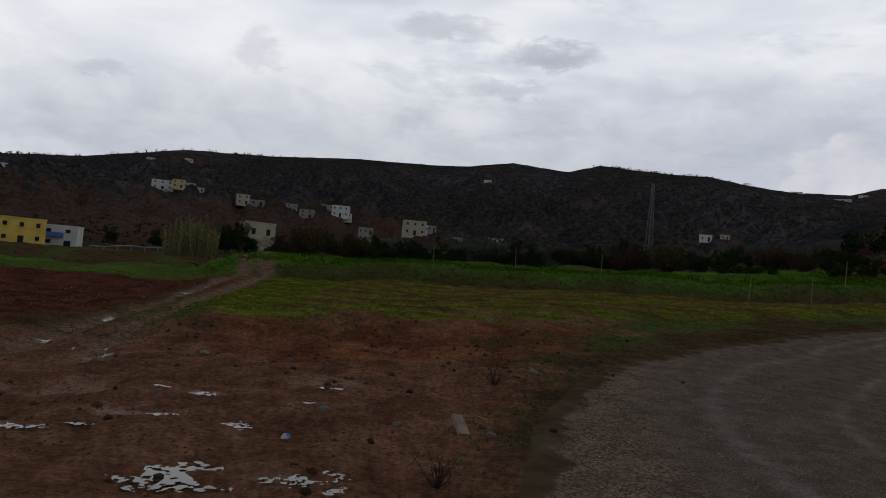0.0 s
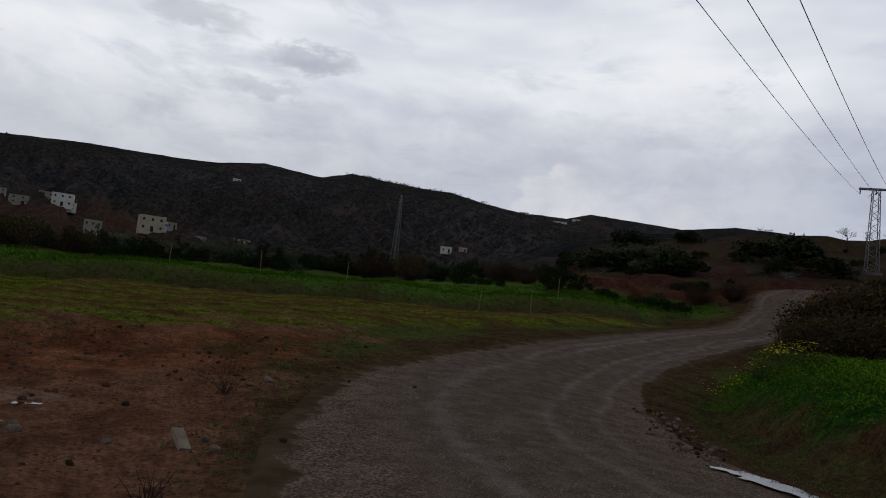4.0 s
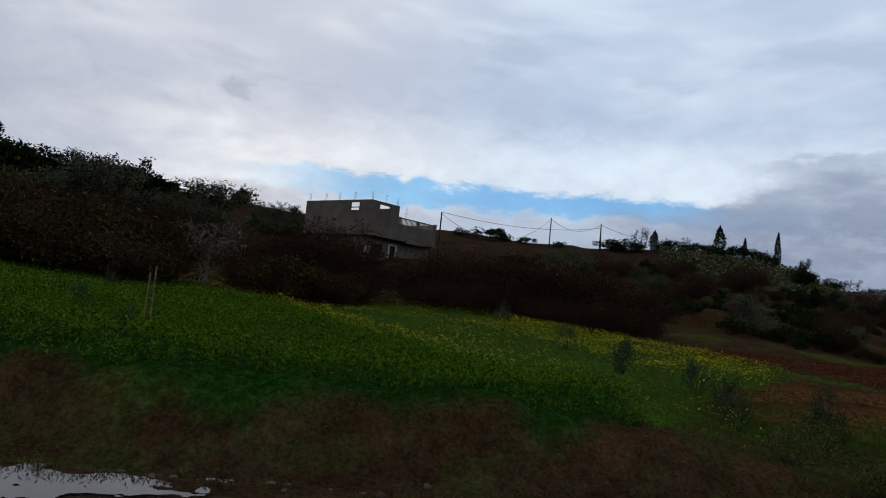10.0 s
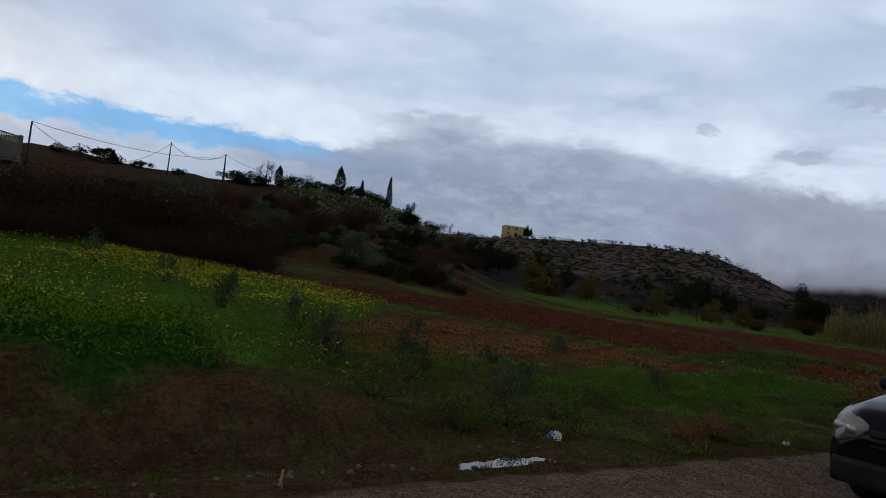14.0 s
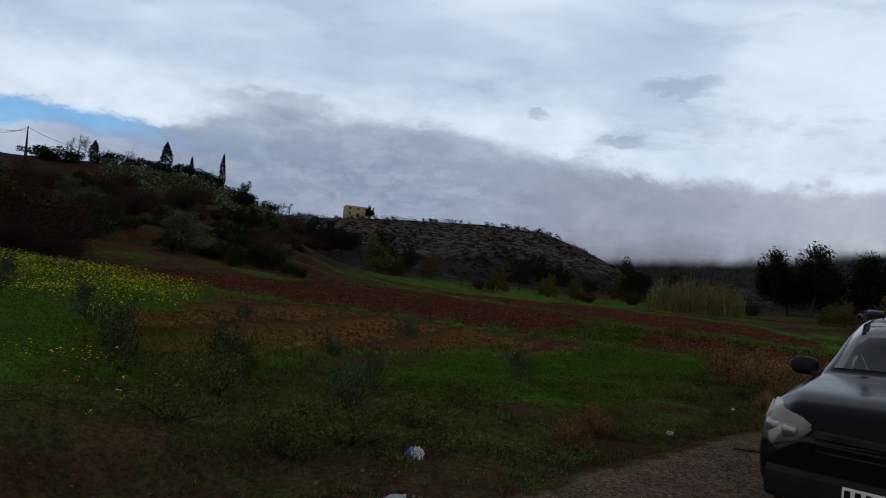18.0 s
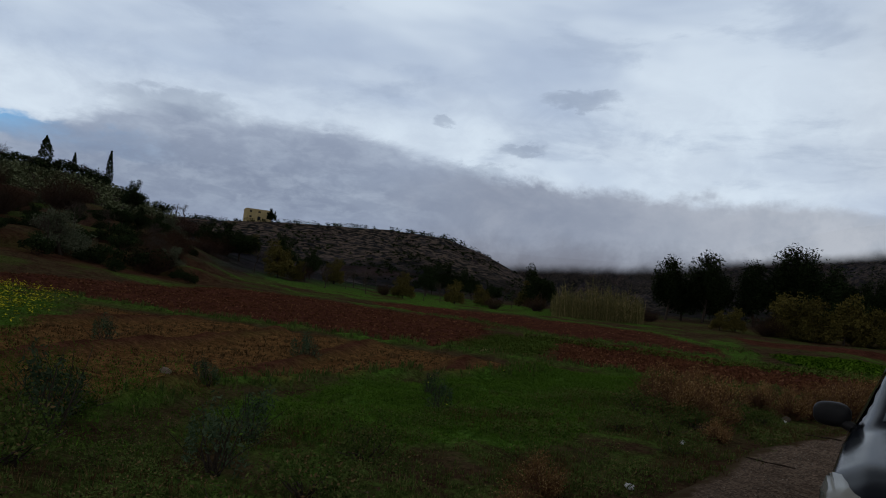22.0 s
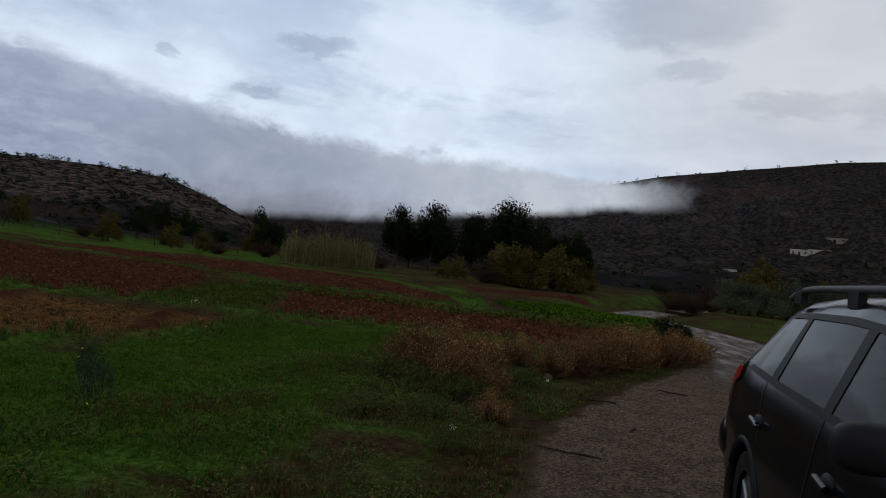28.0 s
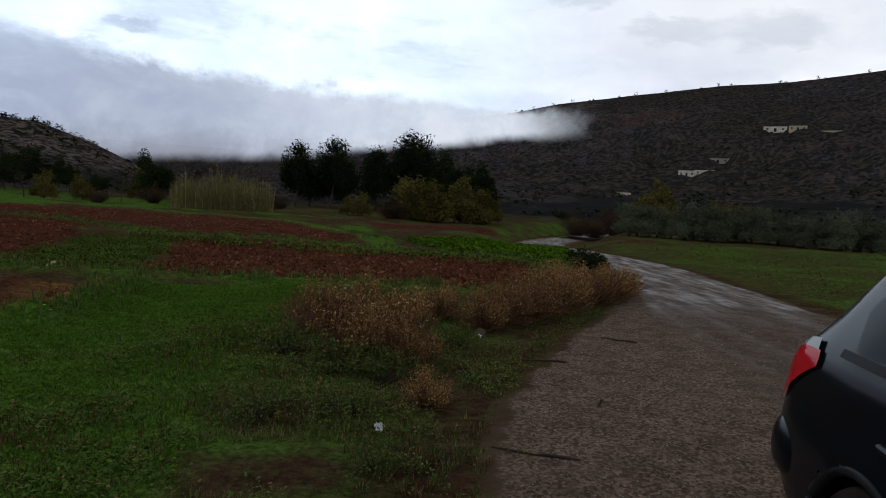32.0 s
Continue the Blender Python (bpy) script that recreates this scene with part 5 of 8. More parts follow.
def blades_stuff(name, label, mat, rng, x, y, z, height, per=7, width=0.006, flare=0.35):
    n = len(x)
    a = rng.uniform(0, 6.28, (n, per))
    h = height * rng.uniform(0.5, 1.2, (n, per)) * rng.uniform(0.6, 1.2, (n, 1))
    lean = flare * rng.uniform(0.2, 1.2, (n, per)) * h
    base = np.stack([x[:, None] + 0.03 * np.cos(a), y[:, None] + 0.03 * np.sin(a), np.repeat(z[:, None] - 0.01, per, 1)], -1)
    side = np.stack([-np.sin(a), np.cos(a), 0 * a], -1) * width
    out = np.stack([np.cos(a), np.sin(a), 0 * a], -1)
    mid = base + out * lean[..., None] * 0.35 + np.stack([0 * h, 0 * h, h * 0.6], -1)
    tip = base + out * lean[..., None] + np.stack([0 * h, 0 * h, h], -1)
    verts = np.stack([base - side, base + side, mid + side * 0.8, mid - side * 0.8, mid - side * 0.8, mid + side * 0.8, tip + side * 0.1, tip - side * 0.1], 2).reshape(-1, 3)
    me = mesh_data(name, verts, np.arange(len(verts)).reshape(-1, 4), smooth_shade=False)
    me.materials.append(mat)
    return tagged(new(name, me), label, "plants", kind="stuff")


def low_growth():
    r, x, y, z = scatter(78000, (9, 41, -5, 19), field("crop"), 1)
    far = np.hypot(x - 1, y)
    keep = r.random(len(x)) < np.clip(1.5 - far / 26, 0.22, 1)
    x, y, z, far = x[keep], y[keep], z[keep], far[keep]
    for lo, hi, leaf, per in ((0, 17, 0.030, 10), (17, 60, 0.040, 9)):
        k = (far >= lo) & (far < hi)
        leaves_stuff("bean_crop", "dense lush green crop leaves", M_CROP, r, x[k], y[k], z[k], 0.25, 0.13, per, leaf, 0.42, 0.75)
    r, x, y, z = scatter(34000, (9, 50, -18, 4), lambda x, y: np.clip(field("flowers")(x, y) + 0.3 * inside(x, y, [(9.5, -3), (9, -9), (13, -11), (20, -8), (14, -4)], 0.6), 0, 1), 2)
    leaves_stuff("meadow_weeds", "rank green weeds of the meadow", M_MEADOW, r, x, y, z, 0.26, 0.15, 9, 0.026, 0.35, 1.0)
    r, x, y, z = scatter(10000, (9, 18, -11, -3), lambda x, y: inside(x, y, [(10.6, -4.4), (14.0, -4.6), (16.4, -7.4), (13.6, -9.0), (11.5, -8.4), (9.8, -7.4), (9.6, -5.2)], 0.7) * (0.35 + 0.65 * smooth(waves(x, y, 93, 2.2, 3), -0.4, 0.3)), 17)
    leaves_stuff("tall_weeds", "thick stand of tall soft green weeds", M_MEADOW, r, x, y, z, 0.30, 0.10, 15, 0.017, 0.28, 1.0)
    # flowers: thick along the seam of the crop, thinner over the meadow
    def seam(x, y):
        line = np.interp(x, [10.8, 11.8, 14.0, 19.2, 30.3, 40], [-4.6, -3.9, -2.6, 0.3, 4.4, 9])
        return np.clip(np.exp(-(((y - line - 0.15) / 0.5) ** 2)) + 0.16 * field("flowers")(x, y) * smooth(waves(x, y, 90, 6, 2), -0.5, 0.5) + 0.5 * inside(x, y, [(18.3, -6.9), (19.5, -10.7), (24.5, -14), (33, -11.5), (36, -6), (27, -3)], 0.8) * smooth(waves(x, y, 91, 5, 2), -0.7, 0.3) + 0.06 * inside(x, y, [(8.8, -8), (10.5, -11), (12.6, -16), (11.5, -18), (9.3, -13)], 0.5) * smooth(waves(x, y, 92, 3, 2), 0.2, 0.8), 0, 1)
    r, x, y, z = scatter(120000, (8.5, 42, -20, 10), lambda x, y: seam(x, y) * (0.22 + 0.78 * smooth(x, 11.6, 15)), 3)
    for k, petal in ((x < 14, 0.018), (x >= 14, 0.030)):
        leaves_stuff("yellow_flowers", "small bright yellow wild flowers", M_FLOWER, r, x[k], y[k], z[k] + 0.26, 0.18, 0.05, 2, petal, 0.6, 0.35)
    r, x, y, z = scatter(20000, (8, 15, -23, -8), field("lush"), 4)
    leaves_stuff("clover", "short bright green clover and grass", M_LUSH, r, x, y, z, 0.035, 0.10, 6, 0.016, 0.5, 0.4)
    r, x, y, z = scatter(24000, (8, 15, -23, -8), field("lush"), 5)
    blades_stuff("green_grass", "fresh green grass", M_LUSH, r, x, y, z, 0.05, 8, 0.005, 0.6)
    r, x, y, z = scatter(16000, (8, 15, -23, -8), lambda x, y: field("lush")(x, y) * smooth(waves(x, y, 89, 1.8, 3), -0.3, 0.5), 21)
    leaves_stuff("lush_weeds", "soft feathery green weeds in the wet hollow", M_MEADOW, r, x, y, z, 0.15, 0.11, 10, 0.017, 0.35, 0.8)
    # verge on the eastern side
    def verge(x, y):
        d, h, w = near_road(x, y)
        e = d - w
        return smooth(e, -0.45, 0.15) * smooth(e, 5.0, 3.0) * smooth(waves(x, y, 95, 2.5, 3), -0.7, 0.2)
    r, x, y, z = scatter(60000, (3, 12, -24, 14), lambda x, y: verge(x, y) * (0.05 + 0.95 * smooth(-y, 3.5, 8)), 6)
    blades_stuff("verge_grass", "tufts of green and yellowing verge grass", M_VERGE, r, x, y, z, 0.055, 9, 0.004, 0.7)
    r, x, y, z = scatter(40000, (3, 12, -24, 14), lambda x, y: verge(x, y) * smooth(waves(x, y, 96, 3.5, 3), -0.3, 0.4) * (0.12 + 0.88 * smooth(-y, 3.5, 8)), 7)
    blades_stuff("dry_grass", "tufts of dry straw-coloured grass", M_DRY, r, x, y, z, 0.09, 7, 0.0035, 0.6)
    r, x, y, z = scatter(26000, (3, 12, -24, -6), lambda x, y: verge(x, y) * smooth(waves(x, y, 97, 2.0, 3), -0.35, 0.3), 8)
    leaves_stuff("verge_herbs", "low leafy green herbs on the verge", M_VERGE, r, x, y, z, 0.13, 0.11, 12, 0.015, 0.5, 0.5)
    r, x, y, z = scatter(7000, (12, 27, -20, -8), field("stubble"), 9)
    blades_stuff("stubble", "thin dry stubble and straw", M_DRY, r, x, y, z, 0.07, 4, 0.008, 0.9)
    def ditch(x, y):
        d, h, w = near_road(x, y)
        e = d - w
        return (np.exp(-(((e - 1.25) / 0.42) ** 2)) * smooth(y, 1, 6) * 0.9 + 0.8 * np.exp(-(((e - 3.0) / 0.35) ** 2)) * smooth(waves(x, y, 94, 2.4, 3), -0.5, 0.3)) * smooth(y, -8, -4)
    r, x, y, z = scatter(30000, (6, 15, -8, 15), ditch, 20)
    leaves_stuff("ditch_clover", "low dark green clover in the ditch", M_VERGE, r, x, y, z, 0.05, 0.09, 7, 0.014, 0.6, 0.4)
    # young crop in rows
    def drill(x, y):
        return field("rows")(x, y) * (1 - drill_furrow(x, y))
    r, x, y, z = scatter(44000, (-12, 18, 14.5, 34), drill, 10)
    leaves_stuff("young_crop", "rows of short yellow-green young crop", M_YOUNG, r, x, y, z + 0.01, 0.035, 0.08, 7, 0.026, 0.4, 0.6)
    def far_green(x, y):
        return inside(x, y, [(-6, 33.5), (8, 34.5), (13, 34), (22, 32.0), (31, 33.5), (36, 40), (33, 45), (24, 41), (16, 41), (-2, 42), (-16, 40)], 0.5)
    r, x, y, z = scatter(14000, (-16, 37, 31, 46), far_green, 11)
    leaves_stuff("tall_grass_strip", "strip of tall bright green grass below the trees", M_BANKGRASS, r, x, y, z, 0.2, 0.25, 6, 0.08, 0.25, 1.4)
    r, x, y, z = scatter(5000, (-60, 8, 44, 62), field("green_far"), 12)
    leaves_stuff("far_meadow", "green meadow weeds before the houses", M_WEED, r, x, y, z, 0.35, 0.3, 5, 0.16, 0.3, 1.0)
    # weeds on the dirt bank by the lay-by
    def bank(x, y):
        return inside(x, y, [(-7, 12), (-6, 16), (2, 17.5), (6, 20), (4.2, 14.5), (2.4, 11.5), (0.4, 12.5)], 0.8) * smooth(waves(x, y, 98, 3, 3), -0.2, 0.4) + 0.6 * inside(x, y, [(0.2, 5), (1.2, 12), (2.6, 12), (1.2, 7)], 0.4)
    r, x, y, z = scatter(14000, (-8, 7, 4, 21), bank, 13)
    blades_stuff("bank_grass", "thin green grass on the dirt bank", M_VERGE, r, x, y, z, 0.05, 8, 0.006, 0.7)
    r, x, y, z = scatter(9000, (-42, -1, -70, -19), lambda x, y: field("west_green")(x, y) * off_road(x, y, 1.6) * smooth(waves(x, y, 64, 12, 2), -0.7, 0.1), 14)
    leaves_stuff("roadside_crop", "green crop beside the far road", M_WEED, r, x, y, z, 0.16, 0.25, 6, 0.06, 0.4, 0.6)
    r, x, y, z = scatter(6000, (2, 22, -47, -30), lambda x, y: inside(x, y, [(2.6, -31), (5, -30.6), (17.5, -32.2), (20, -34.2), (11, -34), (4, -36.5), (2.2, -40)], 0.3), 15)
    leaves_stuff("balk_weeds", "green weeds on the strip between ploughed fields", M_WEED, r, x, y, z, 0.2, 0.2, 5, 0.08, 0.4, 0.7)
    r, x, y, z = scatter(60000, (3, 45, -50, -6), lambda x, y: np.clip(balk(x, y) * 1.2, 0, 1) * (np.hypot(x - 5, y + 6) < 48), 16)
    blades_stuff("balk_grass", "rough green grass on the balks between the fields", M_VERGE, r, x, y, z, 0.16, 6, 0.012, 0.5)
    r, x, y, z = scatter(9000, (13, 21, -36, -21), field("corner"), 18)
    leaves_stuff("corner_weeds", "bright green weeds in the field's corner", M_WEED, r, x, y, z, 0.16, 0.16, 6, 0.04, 0.4, 0.7)
    r, x, y, z = scatter(14000, (0, 12, -60, -36), field("greens"), 19)
    leaves_stuff("vegetable_rows", "low dark green vegetable plants", M_CROP, r, x, y, z, 0.16, 0.2, 6, 0.07, 0.5, 0.5)
    # maquis on the hills
    rng = np.random.default_rng(17)
    n = 9600
    a = np.concatenate([rng.uniform(-42, 45, n // 2), rng.uniform(165, 214, n // 3), rng.uniform(112, 153, n // 3)])
    rr = np.concatenate([rng.uniform(240, 880, n // 2), rng.uniform(200, 840, n // 3), rng.uniform(180, 419, n // 3)])
    x, y = CX + rr * np.sin(np.radians(a)), CY + rr * np.cos(np.radians(a))
    keep = smooth(waves(x, y, 99, 90, 3), -0.5, 0.5) > rng.random(len(x)) * 0.9
    x, y, rr = x[keep], y[keep], rr[keep]
    leaves_stuff("maquis", "dark evergreen scrub dotted over the hillsides", M_DARKLEAF, rng, x, y, land(x, y) - 0.3, 1.6, 1.5, 12, 0.65, 0.55, 0.6)
    # trees along the skyline
    a = np.concatenate([rng.uniform(-40, -14, 60), -31.5 + rng.normal(size=14) * 0.8, -16 + rng.normal(size=10) * 2, rng.uniform(12, 29, 40), 14 + rng.normal(size=20) * 1.6, rng.uniform(176, 210, 26)])
    rr = np.where(a > 100, 846.0, 896.0)
    x, y = CX + rr * np.sin(np.radians(a)), CY + rr * np.cos(np.radians(a))
    leaves_stuff("ridge_trees", "tiny trees along the mountain crest", M_DARKLEAF, rng, x, y, land(x, y) - 2.2, 4.4, 2.0, 36, 0.8, 0.6, 0.6)
    a = np.concatenate([rng.uniform(124, 150, 70), rng.choice([127, 131, 134.5, 138, 143, 146], 80) + rng.normal(size=80) * 0.9])
    x, y = CX + 417 * np.sin(np.radians(a)), CY + 417 * np.cos(np.radians(a))
    leaves_stuff("ridge_shrubs", "dark shrubs along the rocky ridge", M_DARKLEAF, rng, x, y, land(x, y) - 1.8, 3.6, 1.7, 26, 0.6, 0.6, 0.6)
    # prickly pears below the cypresses
    a, rr = rng.uniform(111, 124.5, 700), rng.uniform(104, 137, 700)
    x, y = CX + rr * np.sin(np.radians(a)), CY + rr * np.cos(np.radians(a))
    leaves_stuff("prickly_pears", "thickets of pale green prickly pear on the slope", M_CACTUS, rng, x, y, land(x, y), 1.6, 1.0, 14, 0.26, 0.8, 0.9)
    a, rr = rng.uniform(26, 112, 2400), rng.uniform(58, 138, 2400)
    x, y = CX + rr * np.sin(np.radians(a)), CY + rr * np.cos(np.radians(a))
    keep = waves(x, y, 101, 25, 3) > 0.1
    x, y = x[keep], y[keep]
    leaves_stuff("hill_scrub", "low dry scrub on the brown hill", M_GREYBUSH, rng, x, y, land(x, y) - 0.05, 0.5, 0.6, 12, 0.12, 0.4, 0.7)


low_growth()

# ---------------------------------------------------------------- buildings, pylons, poles
def box_bm(x0, x1, y0, y1, z0, z1, bevel=0.0):
    bm = bmesh.new()
    bmesh.ops.create_cube(bm, size=1.0)
    for v in bm.verts:
        v.co = ((x0 + x1) / 2 + v.co.x * (x1 - x0), (y0 + y1) / 2 + v.co.y * (y1 - y0), (z0 + z1) / 2 + v.co.z * (z1 - z0))
    if bevel:
        bmesh.ops.bevel(bm, geom=bm.edges[:], offset=bevel, segments=2, profile=0.6, affect="EDGES")
    return bm


def box(name, dims, mat, parent, label="", bevel=0.0):
    return part(name, box_bm(*dims, bevel), mat, parent, label)


def rod(name, a, b, r, mat, parent, sides=6, r2=None, label=""):
    a, b = np.array(a, float), np.array(b, float)
    v, f = tubes([(np.array([a, b]), np.array([r, r if r2 is None else r2]))], sides)
    return part(name, mesh_data(name, v, f), mat, parent, label)


M_CONCRETE = two_tone("raw_grey_render", (0.090, 0.082, 0.074), (0.135, 0.122, 0.108), 1.6, relief=0.5)
M_BRICK = two_tone("red_hollow_brick", (0.14, 0.052, 0.030), (0.22, 0.085, 0.045), 0.3, relief=0.5)
M_WHITE = two_tone("white_wall_paint", (0.370, 0.355, 0.317), (0.474, 0.447, 0.396), 2.0, relief=0.1)
M_CREAM = two_tone("cream_wall_paint", (0.266, 0.227, 0.158), (0.340, 0.291, 0.205), 2.0, relief=0.1)
M_PALEYELLOW = two_tone("faded_yellow_plaster", (0.34, 0.27, 0.13), (0.42, 0.34, 0.18), 2.0, relief=0.2)
M_GREYHOUSE = two_tone("weathered_house_wall", (0.17, 0.152, 0.128), (0.24, 0.215, 0.18), 2.0, relief=0.2)
M_YELLOW = two_tone("ochre_yellow_paint", (0.44, 0.29, 0.055), (0.56, 0.39, 0.085), 2.0, relief=0.1)
M_BLUE = two_tone("blue_paint", (0.05, 0.12, 0.36), (0.08, 0.18, 0.45), 1.0, relief=0.1)
M_SHADE = two_tone("dark_pane_and_opening", (0.012, 0.013, 0.016), (0.022, 0.024, 0.028), 0.5, rough=0.25, grain=0.1, relief=0.0)
M_STEEL = two_tone("galvanised_lattice_steel", (0.10, 0.10, 0.105), (0.17, 0.17, 0.175), 0.4, rough=0.5, metal=0.6)
M_WIRE = two_tone("dark_cable", (0.03, 0.03, 0.032), (0.05, 0.05, 0.052), 0.3, rough=0.6)
M_POLE = two_tone("tarred_wooden_pole", (0.022, 0.018, 0.015), (0.045, 0.036, 0.030), 0.4)
M_IRON = two_tone("rusty_rebar", (0.07, 0.04, 0.03), (0.12, 0.07, 0.05), 0.2)


def wall_with_holes(name, length, height, thick, holes, mat, parent, at, label=""):
    """A wall along +x from `at`, openings (x0, x1, z0, z1) cut right through it."""
    xs = sorted({0, length, *(h[0] for h in holes), *(h[1] for h in holes)})
    zs = sorted({0, height, *(h[2] for h in holes), *(h[3] for h in holes)})
    bm = bmesh.new()
    solid = {(i, k): not any(h[0] < (xs[i] + xs[i + 1]) / 2 < h[1] and h[2] < (zs[k] + zs[k + 1]) / 2 < h[3] for h in holes) for i in range(len(xs) - 1) for k in range(len(zs) - 1)}

    def quad(*p):
        bm.faces.new([bm.verts.new((at[0] + a, at[1] + b, at[2] + c)) for a, b, c in p])

    for (i, k), full in solid.items():
        if not full:
            continue
        a, b, c, d = xs[i], xs[i + 1], zs[k], zs[k + 1]
        quad((a, 0, c), (b, 0, c), (b, 0, d), (a, 0, d))
        quad((b, thick, c), (a, thick, c), (a, thick, d), (b, thick, d))
        if not solid.get((i - 1, k)):
            quad((a, thick, c), (a, 0, c), (a, 0, d), (a, thick, d))
        if not solid.get((i + 1, k)):
            quad((b, 0, c), (b, thick, c), (b, thick, d), (b, 0, d))
        if not solid.get((i, k - 1)):
            quad((a, thick, c), (b, thick, c), (b, 0, c), (a, 0, c))
        if not solid.get((i, k + 1)):
            quad((a, 0, d), (b, 0, d), (b, thick, d), (a, thick, d))
    bmesh.ops.remove_doubles(bm, verts=bm.verts[:], dist=1e-5)
    return part(name, bm, mat, parent, label)


def grey_house():
    """Unfinished two-storey house of raw render. Local +x runs along its front, +y along its long side; the corner is at 0, 0."""
    ob = thing("unfinished_house", "unfinished grey rendered two-storey house with bare rebar on the hillside", "house")
    cx, cy, cz = at_polar(88.1, 78)
    top = 78 * math.tan(radians(8.15)) + 1.6
    z0 = top - 7.4
    ob.matrix_world = pose(cx, cy, z0, 0, 0, -44)
    L, D, up, tall, low, step = 11.6, 11.4, 3.5, 3.9, 2.65, 4.6
    # ground storey, set back under the overhang
    wall_with_holes("ground_wall", L - 0.3, up + 1.5, 0.25, [(1.2, 3.1, 2.6, 4.1), (4.2, 5.2, 2.0, 4.2)], M_CONCRETE, ob, (0.3, 0.9, -1.5))
    box("ground_side", (0.35, 0.58, 1.15, D, -1.5, up), M_CONCRETE, ob)
    # a dark panel stands for the shaded room behind the open door
    door = box("door", (4.52, 5.48, 1.02, 1.06, 0.52, 2.68), M_SHADE, ob, "dark panel for the shade in the open doorway")
    for x0, x1, a, b in ((4.28, 4.5, 0.5, 2.9), (5.5, 5.72, 0.5, 2.9), (4.5, 5.5, 2.72, 2.9)):
        box("door_frame", (x0, x1, 0.84, 0.95, a, b), M_WHITE, door, "white painted surround")
    window = box("window", (1.5, 3.4, 1.02, 1.06, 1.1, 2.6), M_SHADE, ob, "dark barred window")
    for k in range(6):
        rod("bar", (1.65 + k * 0.32, 0.96, 1.1), (1.65 + k * 0.32, 0.96, 2.6), 0.015, M_IRON, window)
    box("brick_base", (1.2, 4.9, 0.70, 0.89, -1.5, 0.55), M_BRICK, ob, "bare red brick plinth")
    box("white_panel", (0.36, 1.15, 0.78, 0.89, 0.6, 2.2), M_WHITE, ob, "white plastered patch")
    # upper storey over a jettied slab
    box("slab", (-0.12, L + 0.12, -0.12, D + 0.1, up - 0.12, up + 0.12), M_CONCRETE, ob)
    box("slab_edge", (6.0, 9.2, -0.35, -0.12, up - 0.3, up + 0.1), M_CONCRETE, ob)
    wall_with_holes("front_wall", step, tall - 0.12, 0.22, [(1.35, 3.1, 2.0, 3.45)], M_CONCRETE, ob, (0, 0, up + 0.12))
    box("lintel", (1.35, 3.1, 0.06, 0.16, up + 2.85, up + 2.97), M_CONCRETE, ob)
    box("brick_fill", (1.4, 3.05, 0.05, 0.17, up + 2.12, up + 2.3), M_BRICK, ob, "loose red bricks in the opening")
    side = wall_with_holes("side_wall", D - 0.22, tall - 0.12, 0.22, [(1.8, 3.3, 2.35, 3.5), (8.4, 8.75, 0.9, 1.9), (9.2, 9.55, 0.9, 1.9), (5.4, 6.3, 1.35, 1.6)], M_CONCRETE, ob, (0, 0, 0))
    side.matrix_local = pose(0.22, 0.22, up + 0.12, 0, 0, 90)
    box("brick_fill", (0.06, 0.17, 2.1, 3.5, up + 2.47, up + 2.72), M_BRICK, ob, "loose red bricks in the opening")
    box("lintel", (0.06, 0.16, 2.02, 3.52, up + 3.0, up + 3.1), M_CONCRETE, ob)
    wall_with_holes("terrace_wall", L - step, low - 0.9, 0.22, [], M_CONCRETE, ob, (step, 0, up + 0.12))
    box("return_wall", (step - 0.22, step, 0.22, 4.5, up + 0.12, up + tall - 0.3), M_CONCRETE, ob)
    box("far_wall", (L - 0.22, L, 0.22, D, up + 0.12, up + low), M_CONCRETE, ob)
    box("corner_pier", (L - 0.4, L, -0.01, 0.21, up + low - 0.78, up + low + 0.12), M_CONCRETE, ob)
    box("middle_pier", (8.0, 8.35, -0.01, 0.21, up + low - 0.78, up + low), M_CONCRETE, ob)
    box("hand_rail", (step, L - 0.4, 0.02, 0.2, up + low - 0.1, up + low), M_CONCRETE, ob)
    for i in range(30):
        x = step + 0.2 + i * 0.22
        if x < L - 0.5 and not 7.9 < x < 8.4:
            rod("baluster", (x, 0.11, up + low - 0.79), (x, 0.11, up + low - 0.08), 0.055, M_CREAM, ob, 5)
    box("stair_head", (6.2, 8.4, 3.0, 5.2, up + 0.12, up + low + 0.55), M_CONCRETE, ob)
    for x, y, h in ((0.2, 0.2, 0), (0.15, 3.0, 0), (0.15, 5.6, 0), (0.15, 8.0, 0), (0.2, 11.0, 0), (2.3, 0.1, 0), (4.4, 0.2, 0), (8.2, 2.2, -0.6)):
        for dx in (-0.1, 0.1):
            rod("rebar", (x + dx, y, up + tall - 0.2 + h), (x + dx, y, up + tall + 0.95 + h), 0.018, M_IRON, ob, 4)
        for q in (0.4, 0.75):
            rod("rebar_tie", (x - 0.1, y, up + tall + q + h), (x + 0.1, y, up + tall + q + h), 0.014, M_IRON, ob, 4)
    return ob


grey_house()


